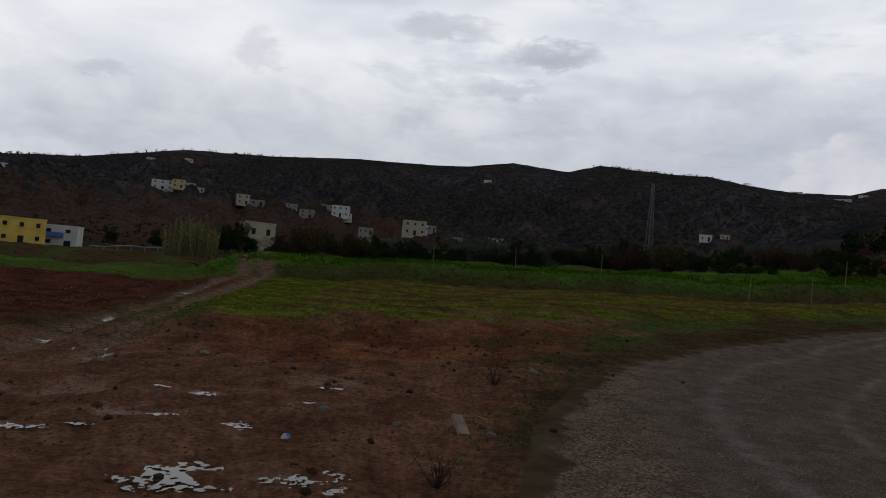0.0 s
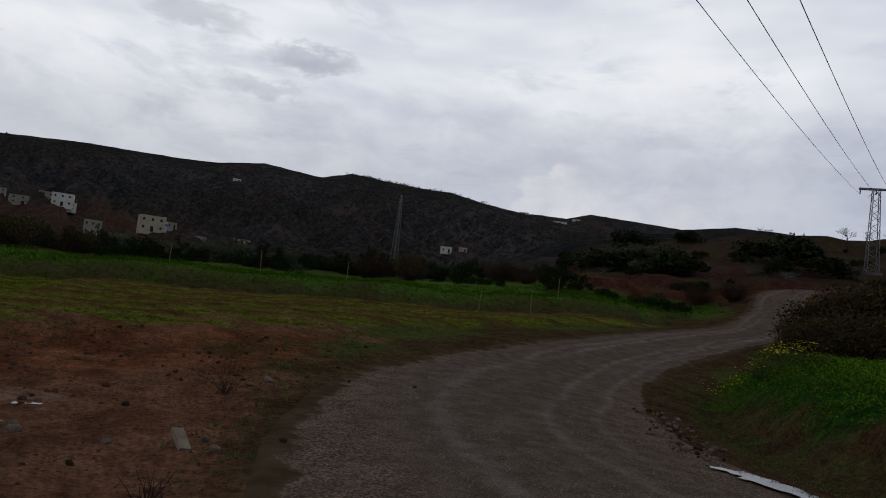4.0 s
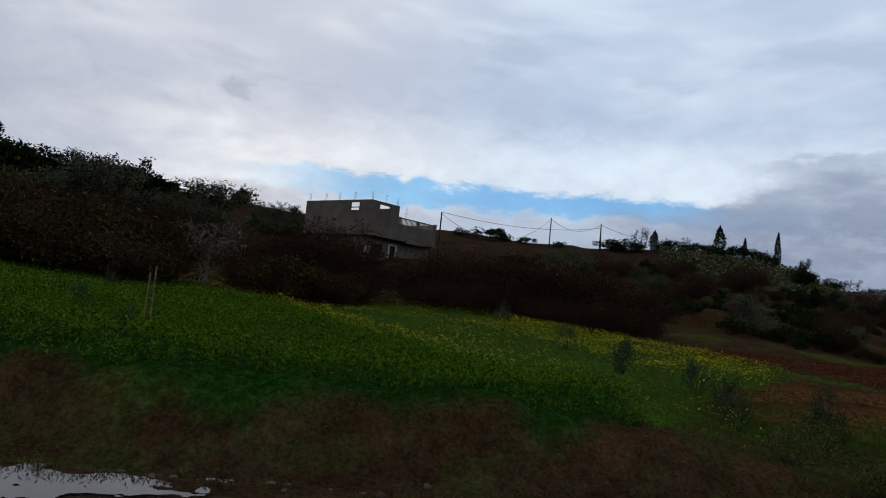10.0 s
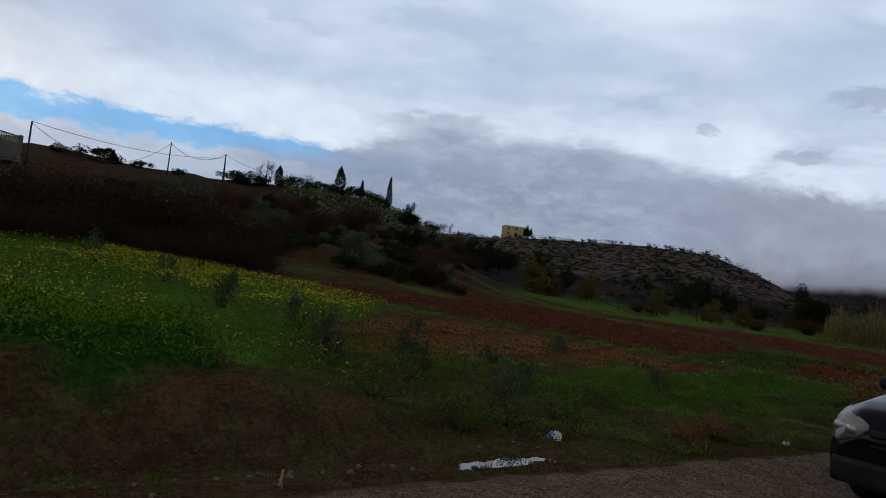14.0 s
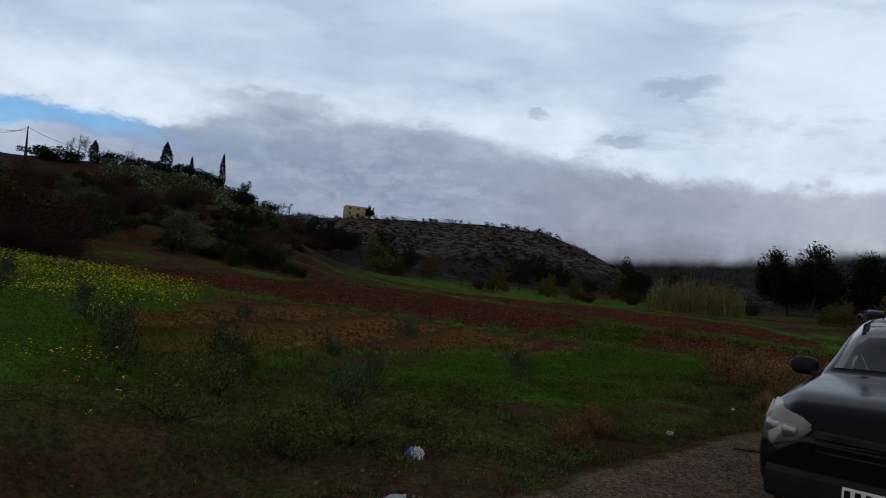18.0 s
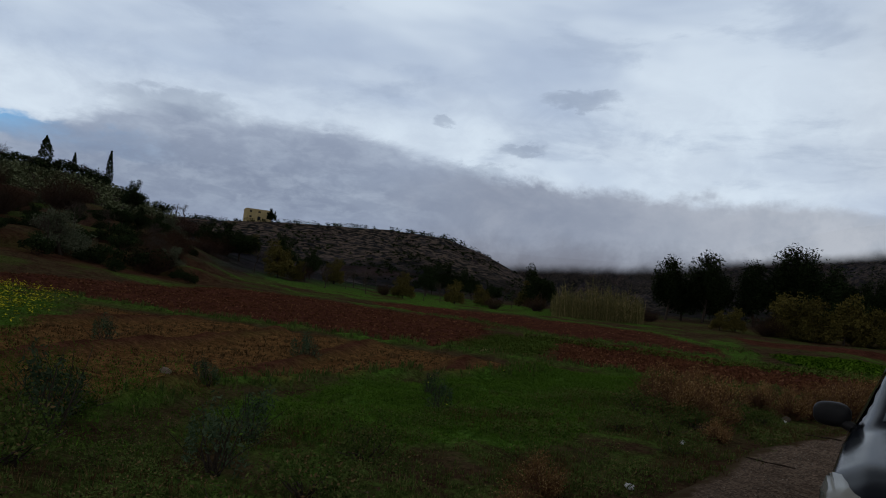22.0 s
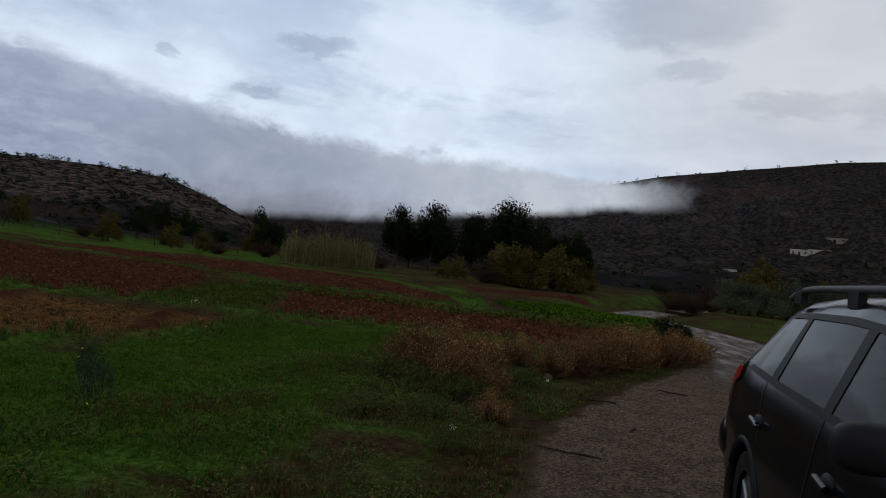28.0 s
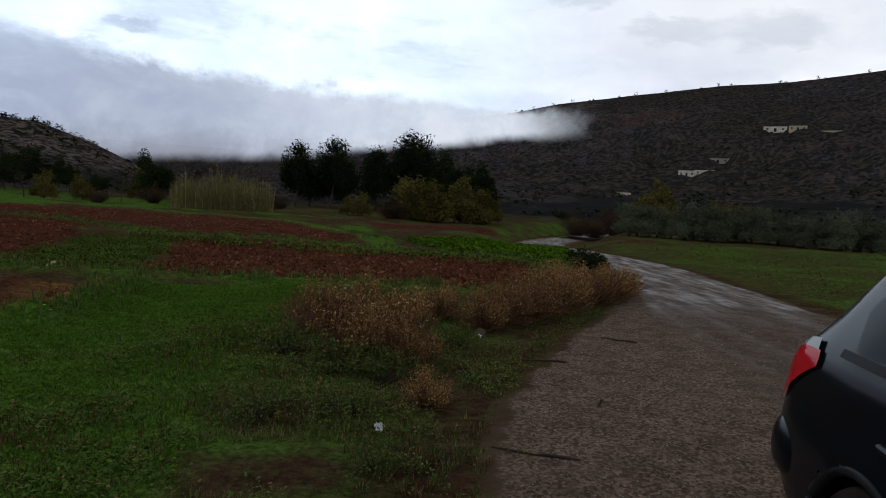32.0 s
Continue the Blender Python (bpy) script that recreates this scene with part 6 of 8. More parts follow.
def far_house(az, el, w, h, mat, lo, hi, label, storeys=2, bays=3, turn=0.0, depth=None, extra=None, dz=0.0):
    """A flat-roofed village house: walls, parapet roof, door and windows with sills, facing the valley."""
    x, y, z, r = at_sight(az, el, lo, hi)
    W, H = w * r / 1229, h * r / 1229
    D = depth or W * 0.7
    ob = thing("house", label, "house", "village houses")
    ob.matrix_world = pose(x, y, z - 0.6 + dz, 0, 0, -az + turn)
    bm = box_bm(-W / 2, W / 2, 0, D, -1.5, H)
    part("wall", bm, mat, ob)
    box("roof", (-W / 2 - 0.12, W / 2 + 0.12, -0.12, D + 0.12, H, H + 0.22), mat, ob)
    sh = H / storeys
    for s in range(storeys):
        for b in range(bays):
            cx = -W / 2 + (b + 0.5) * W / bays
            if s == 0 and b == bays // 2:
                box("door", (cx - 0.09 * W / bays * 2, cx + 0.18 * W / bays, -0.05, 0.05, 0.02, sh * 0.7), M_SHADE, ob)
                continue
            win = box("window", (cx - 0.13 * W / bays, cx + 0.13 * W / bays, -0.06, 0.06, s * sh + sh * 0.40, s * sh + sh * 0.72), M_SHADE, ob)
            box("sill", (cx - 0.2 * W / bays, cx + 0.2 * W / bays, -0.14, -0.06, s * sh + sh * 0.33, s * sh + sh * 0.38), mat, win)
    return ob


def village():
    # by the northern valley road
    far_house(-31.4, 0.45, 66, 40, M_YELLOW, 150, 165, "long ochre-yellow house with white end walls", 2, 3, 8)
    white = far_house(-29.1, 0.95, 54, 34, M_WHITE, 152, 168, "white house with a blue painted balcony", 2, 2, -14)
    box("balcony", (-2.2, 1.0, -0.9, 0.1, 2.3, 3.3), M_BLUE, white, "blue painted balcony")
    far_house(-33.9, 0.2, 36, 40, M_CREAM, 150, 165, "cream house beside the yellow one", 2, 2, 8)
    far_house(-14.9, 1.15, 52, 66, M_CREAM, 120, 150, "beige unfinished house behind dark trees", 2, 2, 20)
    # hillside hamlets
    for az, el, w, h, m, t in ((-23.8, 4.55, 30, 9, M_CREAM, 5), (-22.4, 4.55, 34, 15, M_WHITE, 0), (-21.3, 4.85, 20, 13, M_PALEYELLOW, -5), (-20.5, 4.8, 22, 10, M_CREAM, 12), (-19.7, 4.75, 15, 6, M_CREAM, 10), (-16.4, 4.1, 22, 16, M_CREAM, 5), (-15.3, 4.1, 25, 10, M_GREYHOUSE, -10), (-14.2, 4.15, 19, 6, M_CREAM, 0), (-12.6, 3.9, 20, 12, M_GREYHOUSE, 8), (-11.4, 3.5, 25, 13, M_GREYHOUSE, -8), (-9.9, 4.0, 30, 16, M_CREAM, 12), (-8.7, 3.85, 30, 20, M_WHITE, -6), (-8.5, 3.6, 34, 12, M_WHITE, 6)):
        far_house(az, el, w, h, m, 330, 700, "small flat-roofed house in the hillside hamlet", 2 if h > 11 else 1, 3 if w > 25 else 2, t, dz=1.7)
    for az, el, w, h, m, t in ((-6.5, 2.15, 26, 24, M_GREYHOUSE, 0), (-2.5, 3.1, 40, 26, M_CREAM, 6), (-2.2, 2.9, 30, 10, M_GREYHOUSE, 0), (-1.1, 3.7, 16, 10, M_GREYHOUSE, 10), (1.1, 2.45, 18, 14, M_GREYHOUSE, 0), (4.2, 2.9, 30, 9, M_CREAM, 0), (-12.2, 1.6, 16, 10, M_WHITE, 0), (20.6, 4.3, 20, 11, M_WHITE, 0), (22.0, 4.6, 14, 7, M_CREAM, 4)):
        far_house(az, el, w, h, m, 240, 480, "flat-roofed house above the dark trees", 2 if h > 11 else 1, 3 if w > 25 else 2, t, dz=0.8)
    for az, el in ((-20.7, 7.1), (-23.4, 6.8), (-20.2, 6.6), (-16.3, 6.3), (3.2, 7.9), (-32.8, 5.0)):
        far_house(az, el, 13, 4, M_WHITE, 600, 890, "tiny white shed high on the mountain", 1, 2)
    for az, el, w in ((26.7, 8.25, 18), (29.7, 7.8, 24), (31.0, 8.1, 14)):
        far_house(az, el - 0.1, w, 3.5, M_WHITE, 700, 1690, "low white farmhouse on the ridge", 1, 3)
    # minaret of the mosque
    x, y, z, r = at_sight(-1.7, 2.95, 240, 480)
    k = r / 1229
    ob = thing("minaret", "slim white minaret with a blue band", "tower", at=(x, y, z - 1))
    box("shaft", (-5.5 * k, 5.5 * k, -5.5 * k, 5.5 * k, 0, 24 * k), M_WHITE, ob)
    box("band", (-6.2 * k, 6.2 * k, -6.2 * k, 6.2 * k, 16 * k, 20 * k), M_BLUE, ob, "blue painted band")
    box("lantern", (-3 * k, 3 * k, -3 * k, 3 * k, 24 * k, 31 * k), M_WHITE, ob)
    # yellow house on the rocky ridge, and the southern mountain's houses
    far_house(130.9, 4.5, 43, 18, M_PALEYELLOW, 380, 421, "square yellow house on the ridge top", 2, 3, 10, dz=1.0)
    for az, el, w, h, m in ((201.4, 7.35, 34, 8, M_WHITE), (202.9, 7.3, 26, 8, M_CREAM), (205.0, 7.0, 30, 7, M_CREAM), (195.4, 3.8, 26, 10, M_WHITE), (196.7, 4.05, 32, 7, M_WHITE), (197.6, 4.95, 34, 8, M_GREYHOUSE), (190.8, 2.05, 22, 7, M_WHITE), (167.9, 2.55, 9, 6, M_WHITE)):
        far_house(az, el, w, h, m, 200, 840, "low white house on the southern mountainside", 1, 3, 0)
    x, y, z = at_polar(78.6, 72)
    ob = thing("hut", "small white hut with a dark doorway", "hut", at=(x, y, z))
    ob.rotation_euler = (0, 0, radians(-78))
    box("wall", (-0.55, 0.55, 0, 1.2, -0.3, 1.3), M_WHITE, ob)
    # dark slab in place of the shade inside the hut
    box("doorway", (-0.12, 0.28, -0.03, 0.02, 0.1, 0.85), M_SHADE, ob)
    # road rail by the yellow house
    ob = thing("guard_rail", "long pale guard rail of the valley road", "fence")
    pts = [at_polar(a, 148) for a in np.linspace(-27, -20.5, 8)]
    for a, b in zip(pts, pts[1:]):
        rod("beam", (a[0], a[1], a[2] + 1.0), (b[0], b[1], b[2] + 1.0), 0.14, M_GREYHOUSE, ob)
        rod("post", a, (a[0], a[1], a[2] + 1.05), 0.09, M_GREYHOUSE, ob)


village()


def lattice(name, label, base, height, w0, w1, panels, cross=None, turn=0.0, bar=0.045):
    """A lattice tower: four legs and zigzag braces, on a concrete foot."""
    ob = thing(name, label, "pylon")
    ob.matrix_world = pose(*base, 0, 0, turn)
    at = lambda s, z: (s[0] * (w0 + (w1 - w0) * z / height) / 2, s[1] * (w0 + (w1 - w0) * z / height) / 2, z)
    corners = ((1, 1), (-1, 1), (-1, -1), (1, -1))
    for c in corners:
        rod("leg", at(c, 0), at(c, height), bar, M_STEEL, ob, 4)
    for i in range(4):
        a, b = corners[i], corners[(i + 1) % 4]
        lines = []
        for k in range(panels):
            z0, z1 = height * k / panels, height * (k + 1) / panels
            lines.append((np.array([at(a if k % 2 else b, z0), at(b if k % 2 else a, z1)]), np.array([bar * 0.6] * 2)))
        v, f = tubes(lines, 4)
        part("bracing", mesh_data("bracing", v, f), M_STEEL, ob)
    box("footing", (-w0 * 0.75, w0 * 0.75, -w0 * 0.75, w0 * 0.75, -0.6, 0.12), M_CONCRETE, ob)
    if cross:
        box("cross_arm", (-cross, cross, -0.14, 0.14, height, height + 0.28), M_STEEL, ob, "dark steel cross arm")
        for x in (-cross + 0.15, 0.0, cross - 0.15):
            rod("insulator", (x, 0, height), (x, 0, height - 0.55), 0.07, M_WIRE, ob, 6)
        rod("stay", (-0.9, 0, height - 0.9), (-0.2, 0, height - 0.1), 0.03, M_STEEL, ob, 4)
    return ob


def sag(name, label, a, b, dip, r, mat=None):
    """A hanging cable between two places."""
    t = np.linspace(0, 1, 25)[:, None]
    p = np.array(a) * (1 - t) + np.array(b) * t
    p[:, 2] -= dip * 4 * (t * (1 - t))[:, 0]
    v, f = tubes([(p, np.full(25, r))], 4)
    return tagged(part(name, mesh_data(name, v, f), mat or M_WIRE), label, "cable")


def power_lines():
    x, y, z, r = at_sight(52.1, 5.6, 95, 132)
    h = r * (math.tan(radians(11.45)) - math.tan(radians(5.6)))
    pyl = lattice("power_pylon", "grey lattice power pylon with a T-shaped head", (x, y, z), h, 1.35, 0.75, 13, 1.95, -38, 0.05)
    other = copy_thing(pyl, pose(-61, -34, ground_z(-61, -34), 0, 0, -38))
    for k in (-1.8, 0, 1.8):
        off = Matrix.Rotation(radians(-38), 3, "Z") @ Vector((k, 0, 0))
        sag("power_cable", "thin dark overhead power cable", (x + off.x, y + off.y, z + h - 0.55), (-61 + off.x, -34 + off.y, ground_z(-61, -34) + h - 0.55), 2.2, 0.02)
    mx, my, mz, mr = at_sight(16.4, 2.4, 240, 420)
    lattice("radio_mast", "tall thin lattice radio mast in front of the mountain", (mx, my, mz), mr * math.tan(radians(8.6)) + 1.6 - mz, 2.6, 0.7, 22, None, 20, 0.1)
    # wooden poles with telephone wire along the eastern crest
    tops = []
    for az, bottom, top in ((93.9, 5.2, 7.75), (102.9, 5.9, 8.15), (106.9, 5.9, 8.0)):
        d = 96 if az < 95 else 136
        px, py, pz = at_polar(az, d)
        H = d * math.tan(radians(top)) + 1.6 - pz
        ob = thing("utility_pole", "dark wooden utility pole on the hill crest", "pole", "utility poles", (px, py, pz))
        rod("shaft", (0, 0, -0.4), (0, 0, H), 0.13, M_POLE, ob, 8, 0.09)
        if az > 105:
            rod("strut", (1.0, -0.6, -0.3), (0, 0, H - 0.4), 0.11, M_POLE, ob, 8, 0.08)
        rod("bracket", (-0.25, 0, H - 0.2), (0.25, 0, H - 0.2), 0.04, M_STEEL, ob, 4)
        tops.append((px, py, pz + H - 0.2))
    sag("telephone_wire", "slack telephone wire between the poles", tops[0], tops[1], 4.0, 0.035)
    sag("telephone_wire", "slack telephone wire between the poles", tops[1], tops[2], 1.8, 0.035)
    sag("telephone_wire", "tight telephone wire between the poles", (tops[0][0], tops[0][1], tops[0][2] + 0.2), (tops[2][0], tops[2][1], tops[2][2] - 0.6), 1.2, 0.03)
    far = at_polar(112, 140)
    sag("telephone_wire", "telephone wire running over the crest", tops[2], (far[0], far[1], far[2] + 2.0), 0.8, 0.03)


power_lines()

# ---------------------------------------------------------------- parked car
def car_paint():
    m, t, bsdf = material("dark_blue_black_car_paint")
    p = place(t, False)
    dust = ramp(t, noise_tex(t, p, 3.0, 5.0), 0.45, 0.75, 0.0, 0.10)
    put(t, bsdf.inputs["Base Color"], mix(t, dust, (0.0035, 0.0045, 0.007), (0.012, 0.012, 0.013)))
    bsdf.inputs["Specular IOR Level"].default_value = 0.12
    put(t, bsdf.inputs["Roughness"], ramp(t, noise_tex(t, p, 5.0, 4.0), 0.3, 0.7, 0.16, 0.24))
    bsdf.inputs["Coat Weight"].default_value, bsdf.inputs["Coat Roughness"].default_value = 0.12, 0.04
    return m


def glassy(name, colour, rough=0.02, through=0.55, ior=1.45):
    m, t, bsdf = material(name)
    bsdf.inputs["Base Color"].default_value = (*colour, 1)
    bsdf.inputs["Roughness"].default_value, bsdf.inputs["Transmission Weight"].default_value = rough, through
    bsdf.inputs["IOR"].default_value = ior
    bsdf.inputs["Specular IOR Level"].default_value = 0.2
    return m


M_PAINT = car_paint()
M_GLASS = glassy("tinted_car_glass", (0.03, 0.04, 0.044), 0.0, 0.5, 1.18)
M_LENS = glassy("clear_lamp_lens", (0.26, 0.26, 0.23), 0.12, 0.3)
M_REDLENS = glassy("red_lamp_lens", (0.50, 0.012, 0.020), 0.08, 0.2)
M_TRIM = two_tone("black_car_plastic", (0.010, 0.010, 0.011), (0.018, 0.018, 0.019), 0.2, rough=0.5, grain=0.1, relief=0.05, depth=0.002, spec=0.08)
M_TYRE = two_tone("dusty_tyre_rubber", (0.012, 0.011, 0.010), (0.028, 0.024, 0.020), 0.15, rough=0.85)
M_ALLOY = two_tone("silver_alloy", (0.22, 0.22, 0.23), (0.34, 0.34, 0.35), 0.2, rough=0.35, metal=0.9, grain=0.1)
M_RAIL = two_tone("dark_grey_rail", (0.05, 0.05, 0.052), (0.07, 0.07, 0.072), 0.2, rough=0.4, grain=0.1, relief=0.02)
M_PLATE = two_tone("white_plate", (0.62, 0.62, 0.60), (0.7, 0.7, 0.68), 0.3, rough=0.4, grain=0.05, relief=0.0)
M_INK = two_tone("black_plate_ink", (0.012, 0.012, 0.012), (0.02, 0.02, 0.02), 0.3, rough=0.5, grain=0.05, relief=0.0)

# y, half width, sill, belt, roof, half width of the roof
HULL = [(2.22, 0.70, 0.34, 0.60, 0.70, 0.56), (2.15, 0.81, 0.30, 0.72, 0.84, 0.64), (2.02, 0.87, 0.27, 0.84, 0.96, 0.69), (1.8, 0.895, 0.26, 0.93, 1.04, 0.72), (1.4, 0.90, 0.25, 0.99, 1.10, 0.74), (1.05, 0.905, 0.25, 1.03, 1.15, 0.74), (0.85, 0.905, 0.25, 1.04, 1.28, 0.71), (0.5, 0.905, 0.25, 1.05, 1.53, 0.69), (0.2, 0.905, 0.25, 1.05, 1.65, 0.675), (-0.4, 0.905, 0.25, 1.06, 1.69, 0.67), (-1.0, 0.915, 0.25, 1.08, 1.68, 0.655), (-1.5, 0.925, 0.26, 1.11, 1.65, 0.63), (-1.8, 0.915, 0.28, 1.12, 1.60, 0.61), (-1.95, 0.90, 0.30, 1.12, 1.48, 0.60), (-2.06, 0.875, 0.33, 1.10, 1.26, 0.64), (-2.16, 0.84, 0.36, 1.00, 1.10, 0.68), (-2.24, 0.77, 0.40, 0.92, 0.98, 0.62)]


def hull(y, v):
    """A place on the right-hand half of the body: v from 0 (sill) over 3 (belt) and 4.2 (roof edge) to 6 (middle of the roof)."""
    H = np.array(HULL)[::-1]
    w, sill, belt, roof, wr = (np.interp(y, H[:, 0], H[:, k]) for k in range(1, 6))
    t = (0.0, 0.5, 1.6, 3.0, 4.2, 5.0, 6.0)
    xs = (w * 0.90, w * 0.985, w * 1.0, w * 0.94, wr * 0.95, wr * 0.80, 0.0)
    zs = (sill, sill + 0.1, (sill + belt) / 2 + 0.05, belt, belt + (roof - belt) * 0.86, roof - 0.008, roof + 0.018)
    k = int(min(max(np.searchsorted(t, v, "right") - 1, 0), 5))
    f = (v - t[k]) / (t[k + 1] - t[k])
    f2 = f
    return np.array([xs[k] + (xs[k + 1] - xs[k]) * f2, y, zs[k] + (zs[k + 1] - zs[k]) * f2])


def softened(y, v):
    """The hull with its corners rounded off."""
    return sum(hull(y + a, min(max(v + b, 0), 6)) * g * k for a, g in ((-0.05, 0.25), (0, 0.5), (0.05, 0.25)) for b, k in ((-0.22, 0.25), (0, 0.5), (0.22, 0.25))) * np.array([1, 1, 1]) if v < 5.9 else np.array([0, y, hull(y, 6)[2]])


def patch(name, edges, mat, parent, lift=0.006, n=10, m=8, mirror=False, label=""):
    """A panel on the hull between y0(v) and y1(v): edges is [(v, y0, y1), ...]."""
    E = np.array(edges)
    bm = bmesh.new()
    grid = []
    for v in np.linspace(E[0, 0], E[-1, 0], m):
        y0, y1 = np.interp(v, E[:, 0], E[:, 1]), np.interp(v, E[:, 0], E[:, 2])
        row = []
        for y in np.linspace(y0, y1, n):
            p = softened(y, v)
            du, dv = softened(y + 0.02, v) - softened(y - 0.02, v), softened(y, v + 0.1) - softened(y, v - 0.1)
            nrm = np.cross(du, dv)
            nrm = nrm / (np.linalg.norm(nrm) + 1e-9)
            if nrm[0] * 1.0 + nrm[2] * 0.3 < 0:
                nrm = -nrm
            q = p + nrm * lift
            row.append(bm.verts.new((-q[0] if mirror else q[0], q[1], q[2])))
        grid.append(row)
    for i in range(m - 1):
        for j in range(n - 1):
            f = bm.faces.new((grid[i][j], grid[i][j + 1], grid[i + 1][j + 1], grid[i + 1][j]))
            f.smooth = True
    bmesh.ops.recalc_face_normals(bm, faces=bm.faces[:])
    return part(name, bm, mat, parent, label)


def ring_points(cy, cz, r, x, n=40, a0=0.0, a1=2 * math.pi):
    a = np.linspace(a0, a1, n)
    return np.stack([np.full(n, x), cy + r * np.cos(a), cz + r * np.sin(a)], -1)


def build_car():
    car = thing("parked_car", "dark blue-black compact off-road car parked on the gravel lay-by", "car")
    ys = np.concatenate([np.linspace(2.22, 1.9, 10)[:-1], np.linspace(1.9, -1.8, 92)[:-1], np.linspace(-1.8, -2.24, 14)])
    vs = np.linspace(0, 6, 40)
    wheels = ((1.30, 0.345), (-1.26, 0.345))
    bm = bmesh.new()
    for side in (1, -1):
        grid = [[bm.verts.new(softened(y, v) * np.array([side, 1, 1])) for v in vs] for y in ys]
        for i in range(len(ys) - 1):
            for j in range(len(vs) - 1):
                c = (np.array(grid[i][j].co) + np.array(grid[i + 1][j + 1].co)) / 2
                if abs(c[0]) > 0.6 and any((c[1] - wy) ** 2 + (c[2] - wz) ** 2 < 0.405**2 for wy, wz in wheels):
                    continue
                if 0 < 3.18 < vs[j] < 4.1 and -1.72 < c[1] < 0.86 + 0 * c[2] and abs(c[0]) > 0.5 and c[1] < 0.9 - (c[2] - 1.06) * 1.25 and c[1] > -1.5 and not -1.2 < c[1] < -1.05:
                    continue
                if vs[j] > 4.6 and 0.32 < c[1] < 0.95:
                    continue
                f = bm.faces.new((grid[i][j], grid[i][j + 1], grid[i + 1][j + 1], grid[i + 1][j]))
                f.smooth = True
        # closed nose and tail
        for row in (grid[0], grid[-1]):
            mid = [bm.verts.new((0, r.co.y, r.co.z)) for r in row]
            for j in range(len(vs) - 1):
                bm.faces.new((row[j], row[j + 1], mid[j + 1], mid[j]))
    bmesh.ops.remove_doubles(bm, verts=bm.verts[:], dist=1e-4)
    bmesh.ops.recalc_face_normals(bm, faces=bm.faces[:])
    body = part("body", bm, M_PAINT, car)
    box("underbody", (-0.78, 0.78, -2.0, 2.0, 0.24, 0.62), M_TRIM, car, "black underbody", 0.05)
    box("dashboard", (-0.70, 0.70, 0.35, 0.95, 0.62, 1.02), M_TRIM, car, "dark dashboard", 0.06)
    for x in (-0.36, 0.36):
        box("front_seat", (x - 0.25, x + 0.25, -0.45, -0.25, 0.6, 1.25), M_TRIM, car, "dark front seat", 0.05)
    box("rear_seat", (-0.6, 0.6, -1.25, -1.05, 0.6, 1.22), M_TRIM, car, "dark rear bench", 0.05)
    for mir in (False, True):
        s = -1 if mir else 1
        # side windows with black surrounds
        for nm, e in (("front_window", [(3.16, -0.10, 0.86), (3.7, -0.10, 0.58), (4.08, -0.10, 0.34)]), ("rear_window", [(3.16, -0.98, -0.20), (3.7, -1.02, -0.20), (4.08, -1.06, -0.20)]), ("quarter_window", [(3.2, -1.52, -1.10), (3.7, -1.66, -1.12), (4.05, -1.50, -1.14)])):
            patch(nm, e, M_GLASS, car, 0.004, 8, 7, mir)
        patch("window_pillar", [(3.1, -0.20, -0.10), (4.12, -0.20, -0.10)], M_TRIM, car, 0.008, 3, 8, mir)
        patch("window_pillar", [(3.1, -1.10, -0.98), (4.12, -1.15, -1.06)], M_TRIM, car, 0.008, 3, 8, mir)
        patch("window_sill", [(3.08, -1.60, 0.92), (3.18, -1.60, 0.90)], M_TRIM, car, 0.010, 24, 3, mir)
        patch("window_header", [(4.05, -1.52, 0.36), (4.15, -1.48, 0.30)], M_TRIM, car, 0.010, 24, 3, mir)
        # door gaps
        for e in ([(0.7, -0.150, -0.138), (3.1, -0.158, -0.146)], [(1.9, -1.00, -0.988), (3.1, -1.16, -1.148)], [(0.7, 0.92, 0.932), (3.1, 0.90, 0.912)]):
            patch("door_gap", e, M_TRIM, car, 0.003, 2, 14, mir)
        patch("side_cladding", [(0.05, -0.82, 0.86), (0.75, -0.80, 0.84)], M_TRIM, car, 0.012, 20, 5, mir, "matt black sill cladding")
        # lamps
        tail = patch("tail_lamp", [(2.02, -2.15, -2.06), (2.3, -2.14, -1.97), (2.6, -2.12, -1.85), (2.85, -2.10, -1.72), (3.05, -2.07, -1.76)], M_REDLENS, car, 0.014, 10, 10, mir, "red tail lamp")
        patch("reversing_lens", [(3.05, -2.06, -1.78), (3.2, -2.04, -1.82)], M_LENS, tail, 0.015, 8, 4, mir, "clear reversing lens")
        bm = bmesh.new()
        for q in ((0.50, 2.00, 0.90), (0.47, 2.19, 0.80), (0.55, 2.235, 0.70), (0.74, 2.215, 0.64), (0.83, 2.12, 0.66), (0.895, 1.86, 0.84), (0.86, 1.74, 0.955), (0.70, 1.86, 0.965), (0.62, 2.13, 0.87), (0.80, 2.06, 0.87)):
            bm.verts.new((s * q[0], q[1], q[2]))
        bmesh.ops.convex_hull(bm, input=bm.verts[:])
        bmesh.ops.bevel(bm, geom=bm.edges[:], offset=0.018, segments=2, affect="EDGES")
        for f in bm.faces:
            f.smooth = True
        head = part("headlamp", bm, M_LENS, car, "clouded clear headlamp")
        for x, y, z, r in ((0.62, 2.19, 0.765, 0.052), (0.75, 2.12, 0.775, 0.056)):
            part("reflector", sphere_bm((s * x, y, z), (r, r * 0.6, r), 2), M_ALLOY, head, "silver lamp reflector")
